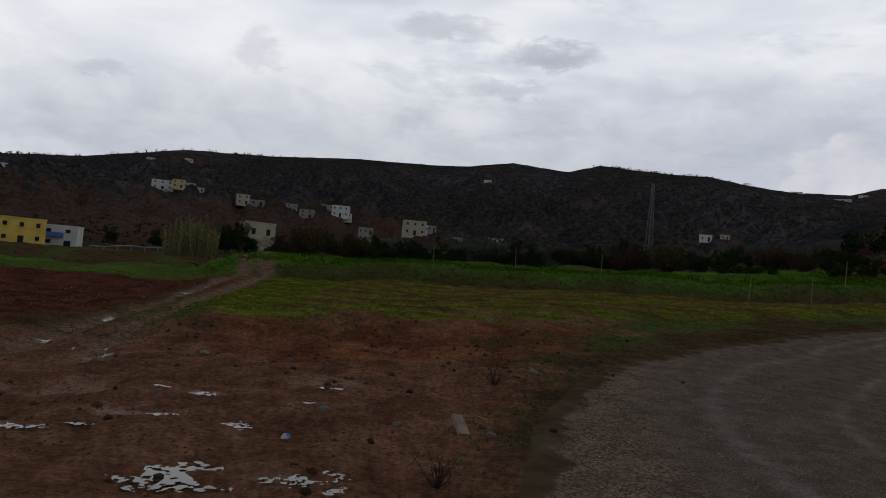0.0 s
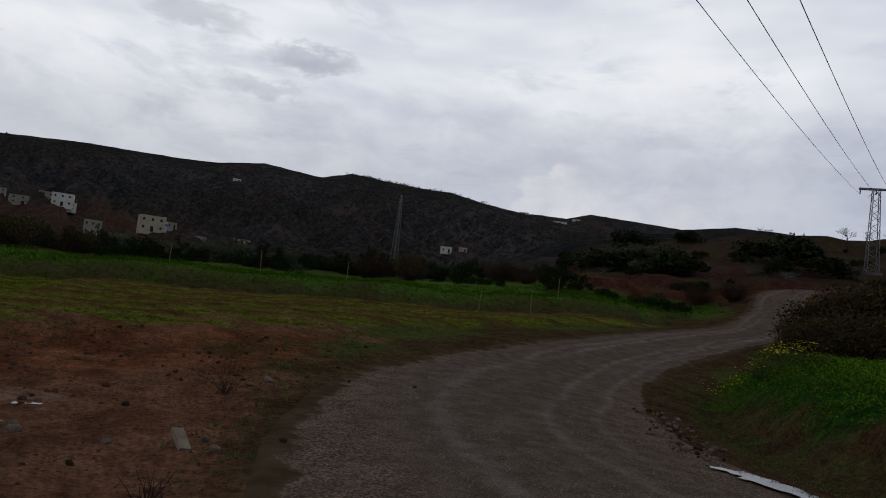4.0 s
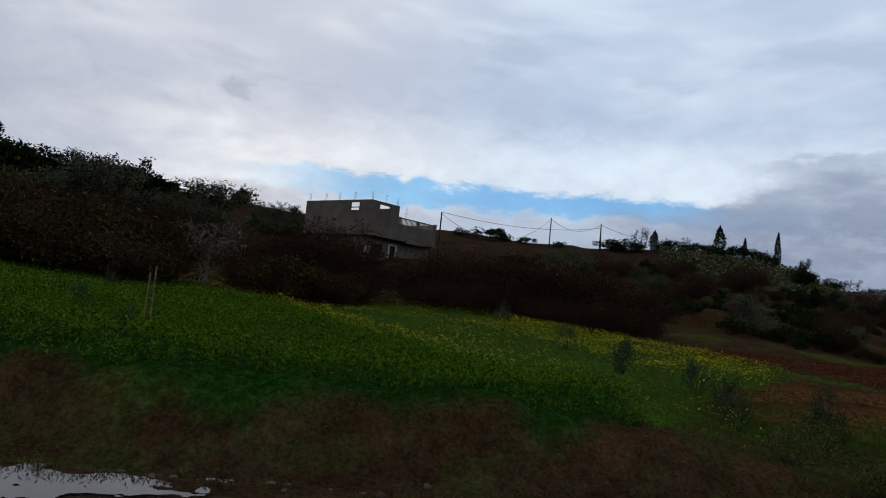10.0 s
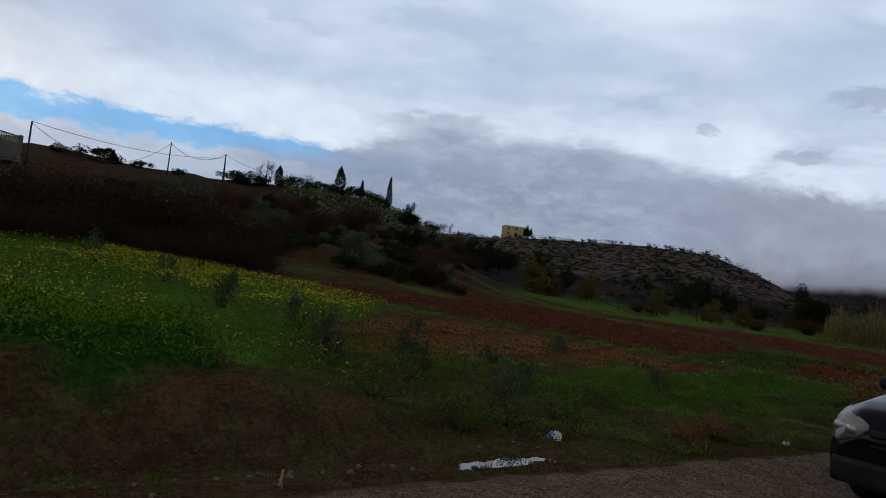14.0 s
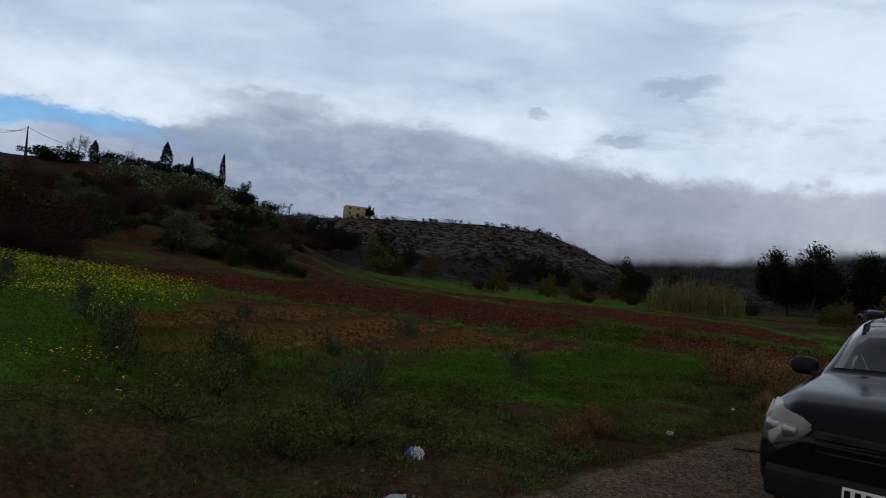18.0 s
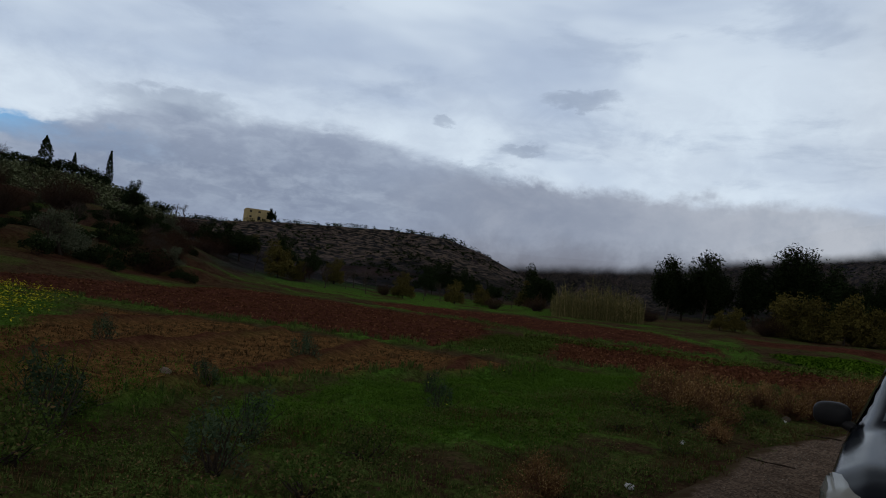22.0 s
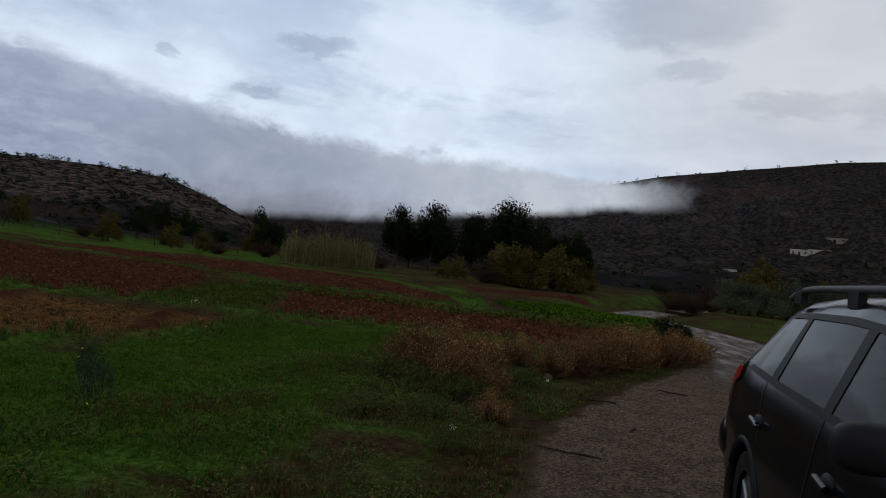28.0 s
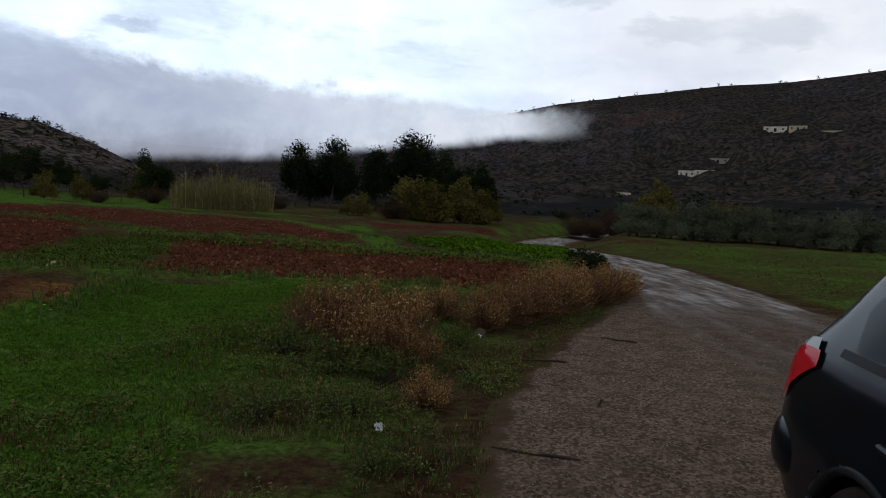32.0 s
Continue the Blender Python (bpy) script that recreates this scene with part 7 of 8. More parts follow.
        # handles
        for y in (-1.06, 0.10):
            c = softened(y, 2.3)
            cup = part("handle_cup", sphere_bm((s * (c[0] - 0.012), y, c[2]), (0.03, 0.075, 0.045)), M_TRIM, car, "dark handle recess")
            rod("door_handle", (s * (c[0] + 0.024), y - 0.08, c[2] + 0.005), (s * (c[0] + 0.030), y + 0.08, c[2] - 0.005), 0.017, M_PAINT, car, 8)
        # mirror
        mirror_house = part("mirror", sphere_bm((s * 0.95, 0.68, 1.15), (0.115, 0.08, 0.085), 3), M_TRIM, car, "black folding door mirror")
        rod("mirror_arm", (s * 0.80, 0.74, 1.07), (s * 0.90, 0.70, 1.11), 0.035, M_TRIM, mirror_house, 8)
        part("mirror_glass", sphere_bm((s * 0.95, 0.61, 1.15), (0.098, 0.018, 0.07), 2), M_ALLOY, mirror_house, "mirror glass")
        # roof rail on three feet
        pts = np.array([(s * 0.60, y, 1.635 + 0.07 * min(1, (1 - abs((y + 0.65) / 1.1) ** 6))) for y in np.linspace(-1.74, 0.44, 22)])
        v, f = tubes([(pts, np.full(22, 0.022))], 8)
        rail = part("roof_rail", mesh_data("roof_rail", v, f), M_RAIL, car, "dark grey roof rail")
        for y in (-1.55, -0.6, 0.3):
            box("rail_foot", (s * 0.60 - 0.02, s * 0.60 + 0.02, y - 0.07, y + 0.07, 1.61, 1.71), M_TRIM, rail)
        # wheels
        for wy, wz in wheels:
            wheel = new("wheel")
            wheel.parent = car
            for r0, r1, x0, x1, mat, nm in ((0.215, 0.345, 0.66, 0.885, M_TYRE, "tyre"), (0.0, 0.22, 0.70, 0.86, M_ALLOY, "rim")):
                bm = bmesh.new()
                prof = [(r0, x0), (r1 * 0.96, x0), (r1, x0 + 0.03), (r1, x1 - 0.03), (r1 * 0.955, x1), (max(r0, 0.02), x1 - (0.0 if nm == "tyre" else 0.05))]
                rings = [[bm.verts.new((s * x, wy + r * math.cos(a), wz + r * math.sin(a))) for a in np.linspace(0, 2 * math.pi, 40, endpoint=False)] for r, x in prof]
                for a, b in zip(rings, rings[1:]):
                    for k in range(40):
                        bm.faces.new((a[k], a[(k + 1) % 40], b[(k + 1) % 40], b[k])).smooth = True
                bmesh.ops.recalc_face_normals(bm, faces=bm.faces[:])
                part(nm, bm, mat, wheel)
            for k in range(5):
                a = 2 * math.pi * k / 5
                rod("spoke", (s * 0.845, wy, wz), (s * 0.85, wy + 0.2 * math.cos(a), wz + 0.2 * math.sin(a)), 0.03, M_ALLOY, wheel, 6, 0.022)
            v, f = tubes([(ring_points(wy, wz, 0.405, s * 0.895, 30, -0.25, math.pi + 0.25), np.full(30, 0.028))], 8)
            part("wheel_arch", mesh_data("wheel_arch", v, f), M_TRIM, car, "black wheel-arch trim")
            bm = bmesh.new()
            a = [bm.verts.new((s * 0.60, wy + 0.42 * math.cos(q), wz + 0.42 * math.sin(q))) for q in np.linspace(0, 2 * math.pi, 32, endpoint=False)]
            bm.faces.new(a)
            part("wheel_well", bm, M_TRIM, car)
    # windscreen, front
    bm = bmesh.new()
    rows = []
    for y in np.linspace(0.30, 0.98, 8):
        rows.append([bm.verts.new(tuple(softened(y, v) * np.array([sg, 1, 1]) + np.array([0, 0.003, 0.004]))) for sg, v in [(1, q) for q in np.linspace(4.5, 5.95, 8)] + [(-1, q) for q in np.linspace(5.95, 4.5, 8)]])
    for a, b in zip(rows, rows[1:]):
        for k in range(15):
            bm.faces.new((a[k], a[k + 1], b[k + 1], b[k])).smooth = True
    screen = part("windscreen", bm, M_GLASS, car)
    box("sticker", (0.40, 0.52, 0.36, 0.38, 1.52, 1.60), M_PLATE, screen, "small white windscreen sticker")
    for x0, x1 in ((0.62, 0.05), (-0.05, -0.62)):
        rod("wiper", (x0, 1.0, 1.165), (x1, 0.88, 1.24), 0.012, M_TRIM, car, 6)
    # front: grille, bumper, plate
    box("grille", (-0.46, 0.46, 2.16, 2.215, 0.62, 0.80), M_TRIM, car, "dark slatted grille", 0.02)
    for z in (0.66, 0.71, 0.76):
        rod("grille_bar", (-0.44, 2.222, z), (0.44, 2.222, z), 0.012, M_TRIM, car, 6)
    box("front_bumper", (-0.76, 0.76, 2.08, 2.25, 0.28, 0.52), M_TRIM, car, "black lower bumper", 0.05)
    part("rear_bumper", sphere_bm((0, -1.96, 0.62), (0.925, 0.36, 0.31), 4), M_PAINT, car, "full dark rear bumper")
    plate = box("number_plate", (-0.26, 0.26, 2.25, 2.262, 0.36, 0.47), M_PLATE, car, "white number plate", 0.004)
    for k in range(7):
        box("plate_bar", (0.21 - k * 0.062, 0.245 - k * 0.062, 2.2622, 2.2645, 0.378, 0.452), M_INK, plate)
    rod("aerial", (0.45, 0.25, 1.64), (0.45, 0.05, 2.04), 0.005, M_TRIM, car, 5)
    return car


def sphere_bm(at, size, sub=2):
    bm = bmesh.new()
    bmesh.ops.create_icosphere(bm, subdivisions=sub, radius=1.0)
    for q in bm.verts:
        # squared-off ball
        c = Vector([math.copysign(abs(k) ** 0.75, k) for k in q.co])
        q.co = (at[0] + c.x * size[0], at[1] + c.y * size[1], at[2] + c.z * size[2])
    for f in bm.faces:
        f.smooth = True
    return bm


CAR = build_car()
CAR.matrix_world = pose(3.97, -9.42, 0.02, 0, 0, -1.0) @ Matrix.Diagonal((1, 1, 0.96, 1))

# ---------------------------------------------------------------- small things
M_STONE = two_tone("pale_field_stone", (0.075, 0.058, 0.044), (0.15, 0.120, 0.094), 0.15, relief=0.6, random_shift=0.35)
M_CLOD = two_tone("dark_earth_clod", (0.034, 0.019, 0.012), (0.066, 0.037, 0.023), 0.15, relief=0.6, random_shift=0.3)
M_OCHRE = two_tone("yellow_limestone", (0.30, 0.23, 0.11), (0.42, 0.33, 0.17), 0.2, relief=0.5)
M_PLASTIC = two_tone("crumpled_white_plastic", (0.42, 0.43, 0.45), (0.58, 0.58, 0.60), 0.1, rough=0.45, grain=0.1)
M_BLUEPLASTIC = two_tone("blue_printed_plastic", (0.06, 0.16, 0.42), (0.12, 0.26, 0.55), 0.1, rough=0.45, grain=0.1)
M_STICK = two_tone("dark_wet_stick", (0.025, 0.018, 0.014), (0.045, 0.033, 0.025), 0.1)
M_CANEPOLE = two_tone("dry_cane_stake", (0.16, 0.11, 0.055), (0.24, 0.17, 0.085), 0.2)


def rock_mesh(seed, flat=0.65):
    rng = np.random.default_rng(seed)
    bm = bmesh.new()
    bmesh.ops.create_icosphere(bm, subdivisions=2, radius=1.0)
    cuts = spin(rng, 9)
    for v in bm.verts:
        c = np.array(v.co)
        for n in cuts:
            d = c @ n - 0.72
            if d > 0:
                c = c - n * d * 0.85
        v.co = c * np.array([1.0, 0.8, flat]) * (1 + 0.05 * rng.normal())
    me = bpy.data.meshes.new("stone")
    bm.to_mesh(me)
    bm.free()
    return me


def stones():
    meshes = {m: [rock_mesh(i + 10 * k) for i in range(4)] for k, m in enumerate((M_STONE, M_CLOD, M_OCHRE))}
    for m, ms in meshes.items():
        for me in ms:
            me.materials.append(m)
    rng = random.Random(11)

    def stone(x, y, r, mat=M_STONE, label="grey field stone lying on the dirt", sink=0.25, group="loose stones"):
        ob = tagged(new("stone", meshes[mat][rng.randrange(4)]), label, "stone", group)
        z = ground_z(x, y)
        d, h, w = near_road(np.array([x]), np.array([y]))
        if abs(d[0]) < w[0]:
            z = h[0] + 0.03 * (1 - (d[0] / w[0]) ** 2)
        ob.matrix_world = pose(x, y, z + r * 0.65 * (1 - 2 * sink) * 0.8, rng.uniform(-15, 15), rng.uniform(-15, 15), rng.uniform(0, 360)) @ Matrix.Diagonal((r, r, r, 1))
        return ob

    # heap along the outer edge of the bend
    for i in range(120):
        t = rng.random()
        x, y = 6.75 + t * 2.0 + rng.gauss(0, 0.24), 7.3 + t * 3.6 + rng.gauss(0, 0.25)
        stone(x, y, 0.018 + 0.05 * rng.random() ** 2, M_STONE if rng.random() < 0.55 else M_CLOD, "broken stone in the heap by the bend", 0.35)
    for x, y, r in ((8.0, -0.4, 0.09), (7.1, -3.1, 0.07), (7.0, -3.35, 0.06), (6.6, -2.8, 0.05), (7.9, -1.5, 0.06), (6.9, -3.0, 0.07), (6.8, -3.5, 0.08), (6.95, -4.0, 0.06), (7.2, 1.1, 0.1), (7.1, 2.4, 0.07), (7.35, 3.2, 0.05), (6.9, 0.1, 0.09), (6.55, -6.0, 0.05), (7.0, 4.2, 0.06)):
        stone(x, y, r * 0.6)
    for i in range(70):
        stone(rng.uniform(6.5, 7.5), rng.uniform(-6, 6), rng.uniform(0.012, 0.04))
    for x, y, r in ((-1.1, 7.3, 0.08), (-1.15, 7.55, 0.06), (1.5, 10.4, 0.09), (1.2, 9.9, 0.05), (0.62, 6.8, 0.06), (0.55, 7.1, 0.05), (-0.3, 6.9, 0.06), (-2.1, 10.2, 0.07), (-3.4, 10.4, 0.1), (10.6, 24.7, 0.14), (10.1, 24.2, 0.1), (-4.4, 9.2, 0.1)):
        stone(x, y, r)
    for i in range(90):
        stone(rng.uniform(-5, 1.4), rng.uniform(4.2, 13), rng.uniform(0.015, 0.06), M_CLOD, "dark clod of trodden earth", 0.3, "earth clods")
    for i in range(60):
        stone(rng.uniform(-2.5, 4.5), rng.uniform(10.5, 15.5), rng.uniform(0.02, 0.06), M_CLOD, "dark clod of earth below the bank", 0.3, "earth clods")
    stone(15.3, -22.1, 0.19, M_OCHRE, "yellowish stone at the field's corner")
    stone(13.85, -9.94, 0.11, M_STONE, "pale stone in the stubble")
    stone(6.3, -17.5, 0.12, M_STONE, "pale stone beside the dry weeds")
    # loose grit on the lay-by, past counting
    r = np.random.default_rng(21)
    n = 26000
    x, y = r.uniform(0.0, 7.0, n), r.uniform(-22, 16, n)
    d, h, w = near_road(x, y)
    keep = np.abs(d) < w - np.where(d < 0, 0.7, 0.3)
    x, y, d, h, w = x[keep], y[keep], d[keep], h[keep], w[keep]
    z = h + 0.03 * (1 - (d / w) ** 2) + 0.012 * waves(x, y, 72, 3, 4) - 0.09 * (1 - smooth(1 - np.abs(d / w), 0, 0.06)) + 0.006
    c = np.array([(1, 0, 0), (-1, 0, 0), (0, 1, 0), (0, -1, 0), (0, 0, 1)])
    s = r.uniform(0.005, 0.014, (len(x), 1, 1)) * r.uniform(0.7, 1.3, (len(x), 5, 1))
    V = (np.stack([x, y, z], -1)[:, None] + c[None] * s).reshape(-1, 3)
    F = np.array([(0, 2, 4), (2, 1, 4), (1, 3, 4), (3, 0, 4)])
    F = (np.arange(len(x))[:, None, None] * 5 + F[None]).reshape(-1, 3)
    me = mesh_data("grit", V, F, smooth_shade=False)
    me.materials.append(two_tone("grey_road_grit", (0.035, 0.028, 0.022), (0.26, 0.22, 0.18), 0.03, world=True))
    tagged(new("grit", me), "loose grey grit on the lay-by", "gravel", kind="stuff")
    # crumbs of earth and small pebbles on the trodden dirt and the verge
    r = np.random.default_rng(29)
    for nm, lab, mt, lim, cnt, lo, hi in (("dirt_crumbs", "dark crumbs of trodden earth", M_CLOD, (-7, 1.6, 3.2, 14.5), 9000, 0.004, 0.026), ("pebbles", "pale pebbles scattered on the dirt", M_STONE, (-6, 1.6, 3.2, 14), 900, 0.006, 0.022), ("verge_crumbs", "dark earth crumbs on the verge", M_CLOD, (5.6, 9.6, -8, 11), 22000, 0.005, 0.022), ("verge_pebbles", "pale pebbles scattered on the verge", M_STONE, (5.8, 9.2, -8, 11), 2600, 0.006, 0.024)):
        x, y = r.uniform(lim[0], lim[1], cnt), r.uniform(lim[2], lim[3], cnt)
        keep = (off_road(x, y) > 0) & (waves(x, y, 33, 2.4, 3) > -0.35) & (field("crop")(x, y) < 0.1)
        x, y = x[keep], y[keep]
        s = r.uniform(lo ** 0.5, hi ** 0.5, (len(x), 1, 1)) ** 2 * r.uniform(0.6, 1.3, (len(x), 5, 1))
        V = (np.stack([x, y, land(x, y)], -1)[:, None] + c[None] * s * (1, 1, 0.6)).reshape(-1, 3)
        F = np.array([(0, 2, 4), (2, 1, 4), (1, 3, 4), (3, 0, 4)])
        F = (np.arange(len(x))[:, None, None] * 5 + F[None]).reshape(-1, 3)
        me = mesh_data(nm, V, F, smooth_shade=False)
        me.materials.append(mt)
        tagged(new(nm, me), lab, "soil", kind="stuff")
    # clods of the ploughed fields
    for nm, k, seed, cnt, lim in (("plough_clods", "plough_b", 22, 22000, (4, 19, -36, -22)), ("plough_clods", "plough_a", 23, 22000, (16, 44, -45, -13)), ("plough_clods", "plough_c", 25, 9000, (11, 47, -66, -37)), ("plough_clods", "dark_plough", 24, 7000, (-35, -7, 12, 40))):
        r = np.random.default_rng(seed)
        x, y = r.uniform(lim[0], lim[1], cnt), r.uniform(lim[2], lim[3], cnt)
        keep = r.random(cnt) < field(k)(x, y)
        x, y = x[keep], y[keep]
        z = land(x, y)
        s = r.uniform(0.15, 0.28, (len(x), 1, 1)) ** 2 * (0.7 if k == "dark_plough" else 1.1) * r.uniform(0.6, 1.3, (len(x), 5, 1))
        V = (np.stack([x, y, z], -1)[:, None] + c[None] * s).reshape(-1, 3)
        F = np.array([(0, 2, 4), (2, 1, 4), (1, 3, 4), (3, 0, 4)])
        F = (np.arange(len(x))[:, None, None] * 5 + F[None]).reshape(-1, 3)
        me = mesh_data(nm, V, F, smooth_shade=False)
        me.materials.append(M_PLOUGHCLOD)
        tagged(new(nm, me), "rough red clods of ploughed earth", "soil", kind="stuff")


M_PLOUGHCLOD = leaf_mat("red_ploughed_clods", (0.030, 0.0125, 0.007), (0.104, 0.042, 0.021), (0.150, 0.070, 0.039), 0.9, 0.93)
stones()


def puddle(name, label, outline, z=None, n=60, seed=1, fray=0.5, scale=0.35):
    """A flat sheet of standing water; outline: centre, half length, half width and direction."""
    cx, cy, a, b, turn = outline
    rng = np.random.default_rng(seed)
    c, s = math.cos(radians(turn)), math.sin(radians(turn))
    if z is None:
        q = rng.uniform(-1, 1, (200, 2))
        z = float(np.percentile(land(cx + q[:, 0] * a, cy + q[:, 1] * b), 55)) + 0.002
    # small cells of water where the hollows hold it, with ragged shores
    step = max(a, b) / n
    u, v = np.meshgrid(np.arange(-1.3 * a, 1.3 * a, step), np.arange(-1.3 * b, 1.3 * b, min(step, b / 12)))
    x, y = cx + c * u - s * v, cy + s * u + c * v
    deep = 1 - np.hypot(u / a, v / b) + fray * waves(x, y, seed, scale, 4)
    shift = np.stack([x, y, np.full(x.shape, z)], -1)
    w = x.shape[1]
    i, j = np.meshgrid(np.arange(x.shape[0] - 1), np.arange(w - 1), indexing="ij")
    quad = np.stack([i * w + j, i * w + j + 1, (i + 1) * w + j + 1, (i + 1) * w + j], -1).reshape(-1, 4)
    quad = quad[deep.ravel()[quad].mean(1) > 0.12]
    bm = mesh_data(name, shift.reshape(-1, 3), quad)
    ob = part(name, bm, M_WATER)
    return tagged(ob, label, "puddle", kind="structure")


puddle("puddle_1", "shallow muddy puddle along the road's edge", (6.58, 6.05, 0.92, 0.22, 97), 0.034, 90, 3, 0.3, 0.6)
puddle("puddle_2", "thin puddle along the road's edge", (6.12, 2.75, 1.2, 0.40, 99), 0.034, 100, 4, 0.42, 0.8)
puddle("puddle_15", "thin wet film between the puddles", (6.42, 4.4, 0.5, 0.13, 96), 0.034, 60, 8, 0.6, 0.4)
puddle("puddle_3", "brown puddle in the ditch", (6.76, -5.1, 0.6, 0.13, 95), -0.03, 80, 5, 0.25, 0.5)
for k, o in enumerate(((-1.75, 5.05, 0.55, 0.36, 10), (-3.4, 5.85, 0.26, 0.16, 20), (-2.6, 7.8, 0.3, 0.14, -20), (-1.8, 6.5, 0.22, 0.2, 60), (-0.8, 5.1, 0.28, 0.2, 40), (-1.2, 8.4, 0.22, 0.1, 0), (-2.5, 6.6, 0.16, 0.1, 0), (-3.0, 6.1, 0.16, 0.1, 30), (-1.0, 5.05, 0.2, 0.1, 30), (-0.6, 4.85, 0.14, 0.07, 60), (-3.0, 7.7, 0.2, 0.07, -15), (-1.4, 7.6, 0.2, 0.06, 5), (-5.5, 10.6, 0.4, 0.12, 112), (-5.75, 12.2, 0.5, 0.10, 100), (-6.7, 18.0, 0.8, 0.10, 98))):
    puddle(f"puddle_{k + 4}", "small puddle in the trodden mud", (o[0], o[1], o[2] * 0.72, o[3] * (0.8 if k == 0 else 0.6), o[4]), None, 64, 20 + k, 1.15, 0.12)
puddle("river", "pale shallow river beyond the fields", (-3.2, -96, 36, 2.6, 104), -0.62, 120, 9, 0.12, 14.0)


def stick(x, y, length, turn, r=0.012, label="dark wet stick on the gravel", mat=None):
    rng = np.random.default_rng(int(abs(x * 100 + y * 10)))
    pts = bent(rng, (-length / 2, 0, 0.012), (1, 0, 0), length, 7, 0.08)
    pts[:, 2] = 0.01 + 0.01 * np.abs(np.sin(np.arange(7)))
    v, f = tubes([(pts, np.linspace(r, r * 0.6, 7))], 6)
    ob = tagged(part("stick", mesh_data("stick", v, f), mat or M_STICK), label, "stick", "fallen sticks")
    d, h, w = near_road(np.array([x]), np.array([y]))
    z = h[0] + 0.03 * (1 - (d[0] / w[0]) ** 2) if abs(d[0]) < w[0] else ground_z(x, y)
    ob.matrix_world = pose(x, y, z, 0, 0, turn)


for a in ((5.87, -12.75, 0.62, -8), (5.55, -15.9, 0.5, 4), (4.42, -17.5, 0.5, -22), (5.75, -10.0, 0.3, 30), (5.2, -14.2, 0.22, 70), (4.9, -11.2, 0.18, 20)):
    stick(*a)
stick(6.75, -2.9, 0.5, 160, 0.014, "pale broken cane on the verge", M_CANEPOLE)
stick(7.4, 0.9, 0.35, 40, 0.018, "reddish stick on the verge", M_CANEPOLE)


def stake(x, y, h, lean=3.0, sprout=True):
    rng = random.Random(int(x * 91 + y * 7))
    ob = thing("garden_stake", "thin dry cane stake in the field", "stake", "cane stakes")
    ob.matrix_world = pose(x, y, ground_z(x, y) - 0.1, rng.uniform(-lean, lean), rng.uniform(-lean, lean), rng.uniform(0, 360))
    rod("cane", (0, 0, 0), (0, 0, h + 0.1), 0.022, M_CANEPOLE, ob, 6, 0.014)
    if sprout:
        r = np.random.default_rng(int(x * 50))
        pts = np.stack([r.normal(size=40) * 0.08, r.normal(size=40) * 0.08, r.uniform(0.45, 1.1, 40) * h], -1)
        v, f = leaf_cloud(r, pts, 0.045, 0.35)
        part("sapling", mesh_data("sapling", v, f, smooth_shade=False), M_SAGE, ob, "thin grey-green sapling tied to it")


for x, y, h, sp in ((11.2, 7.4, 0.85, False), (15.8, 9.3, 0.8, False), (13.9, 4.5, 1.15, True), (14.02, 4.66, 1.0, False), (21.6, 12.2, 1.0, True), (14.0, 31.5, 1.3, False), (16.5, 30.8, 1.4, False), (19.5, 33.5, 1.2, False), (8.5, 37, 1.2, False), (4.0, 37.5, 1.3, False), (-0.5, 38, 1.0, False)):
    stake(x, y, h, 3.0, sp)


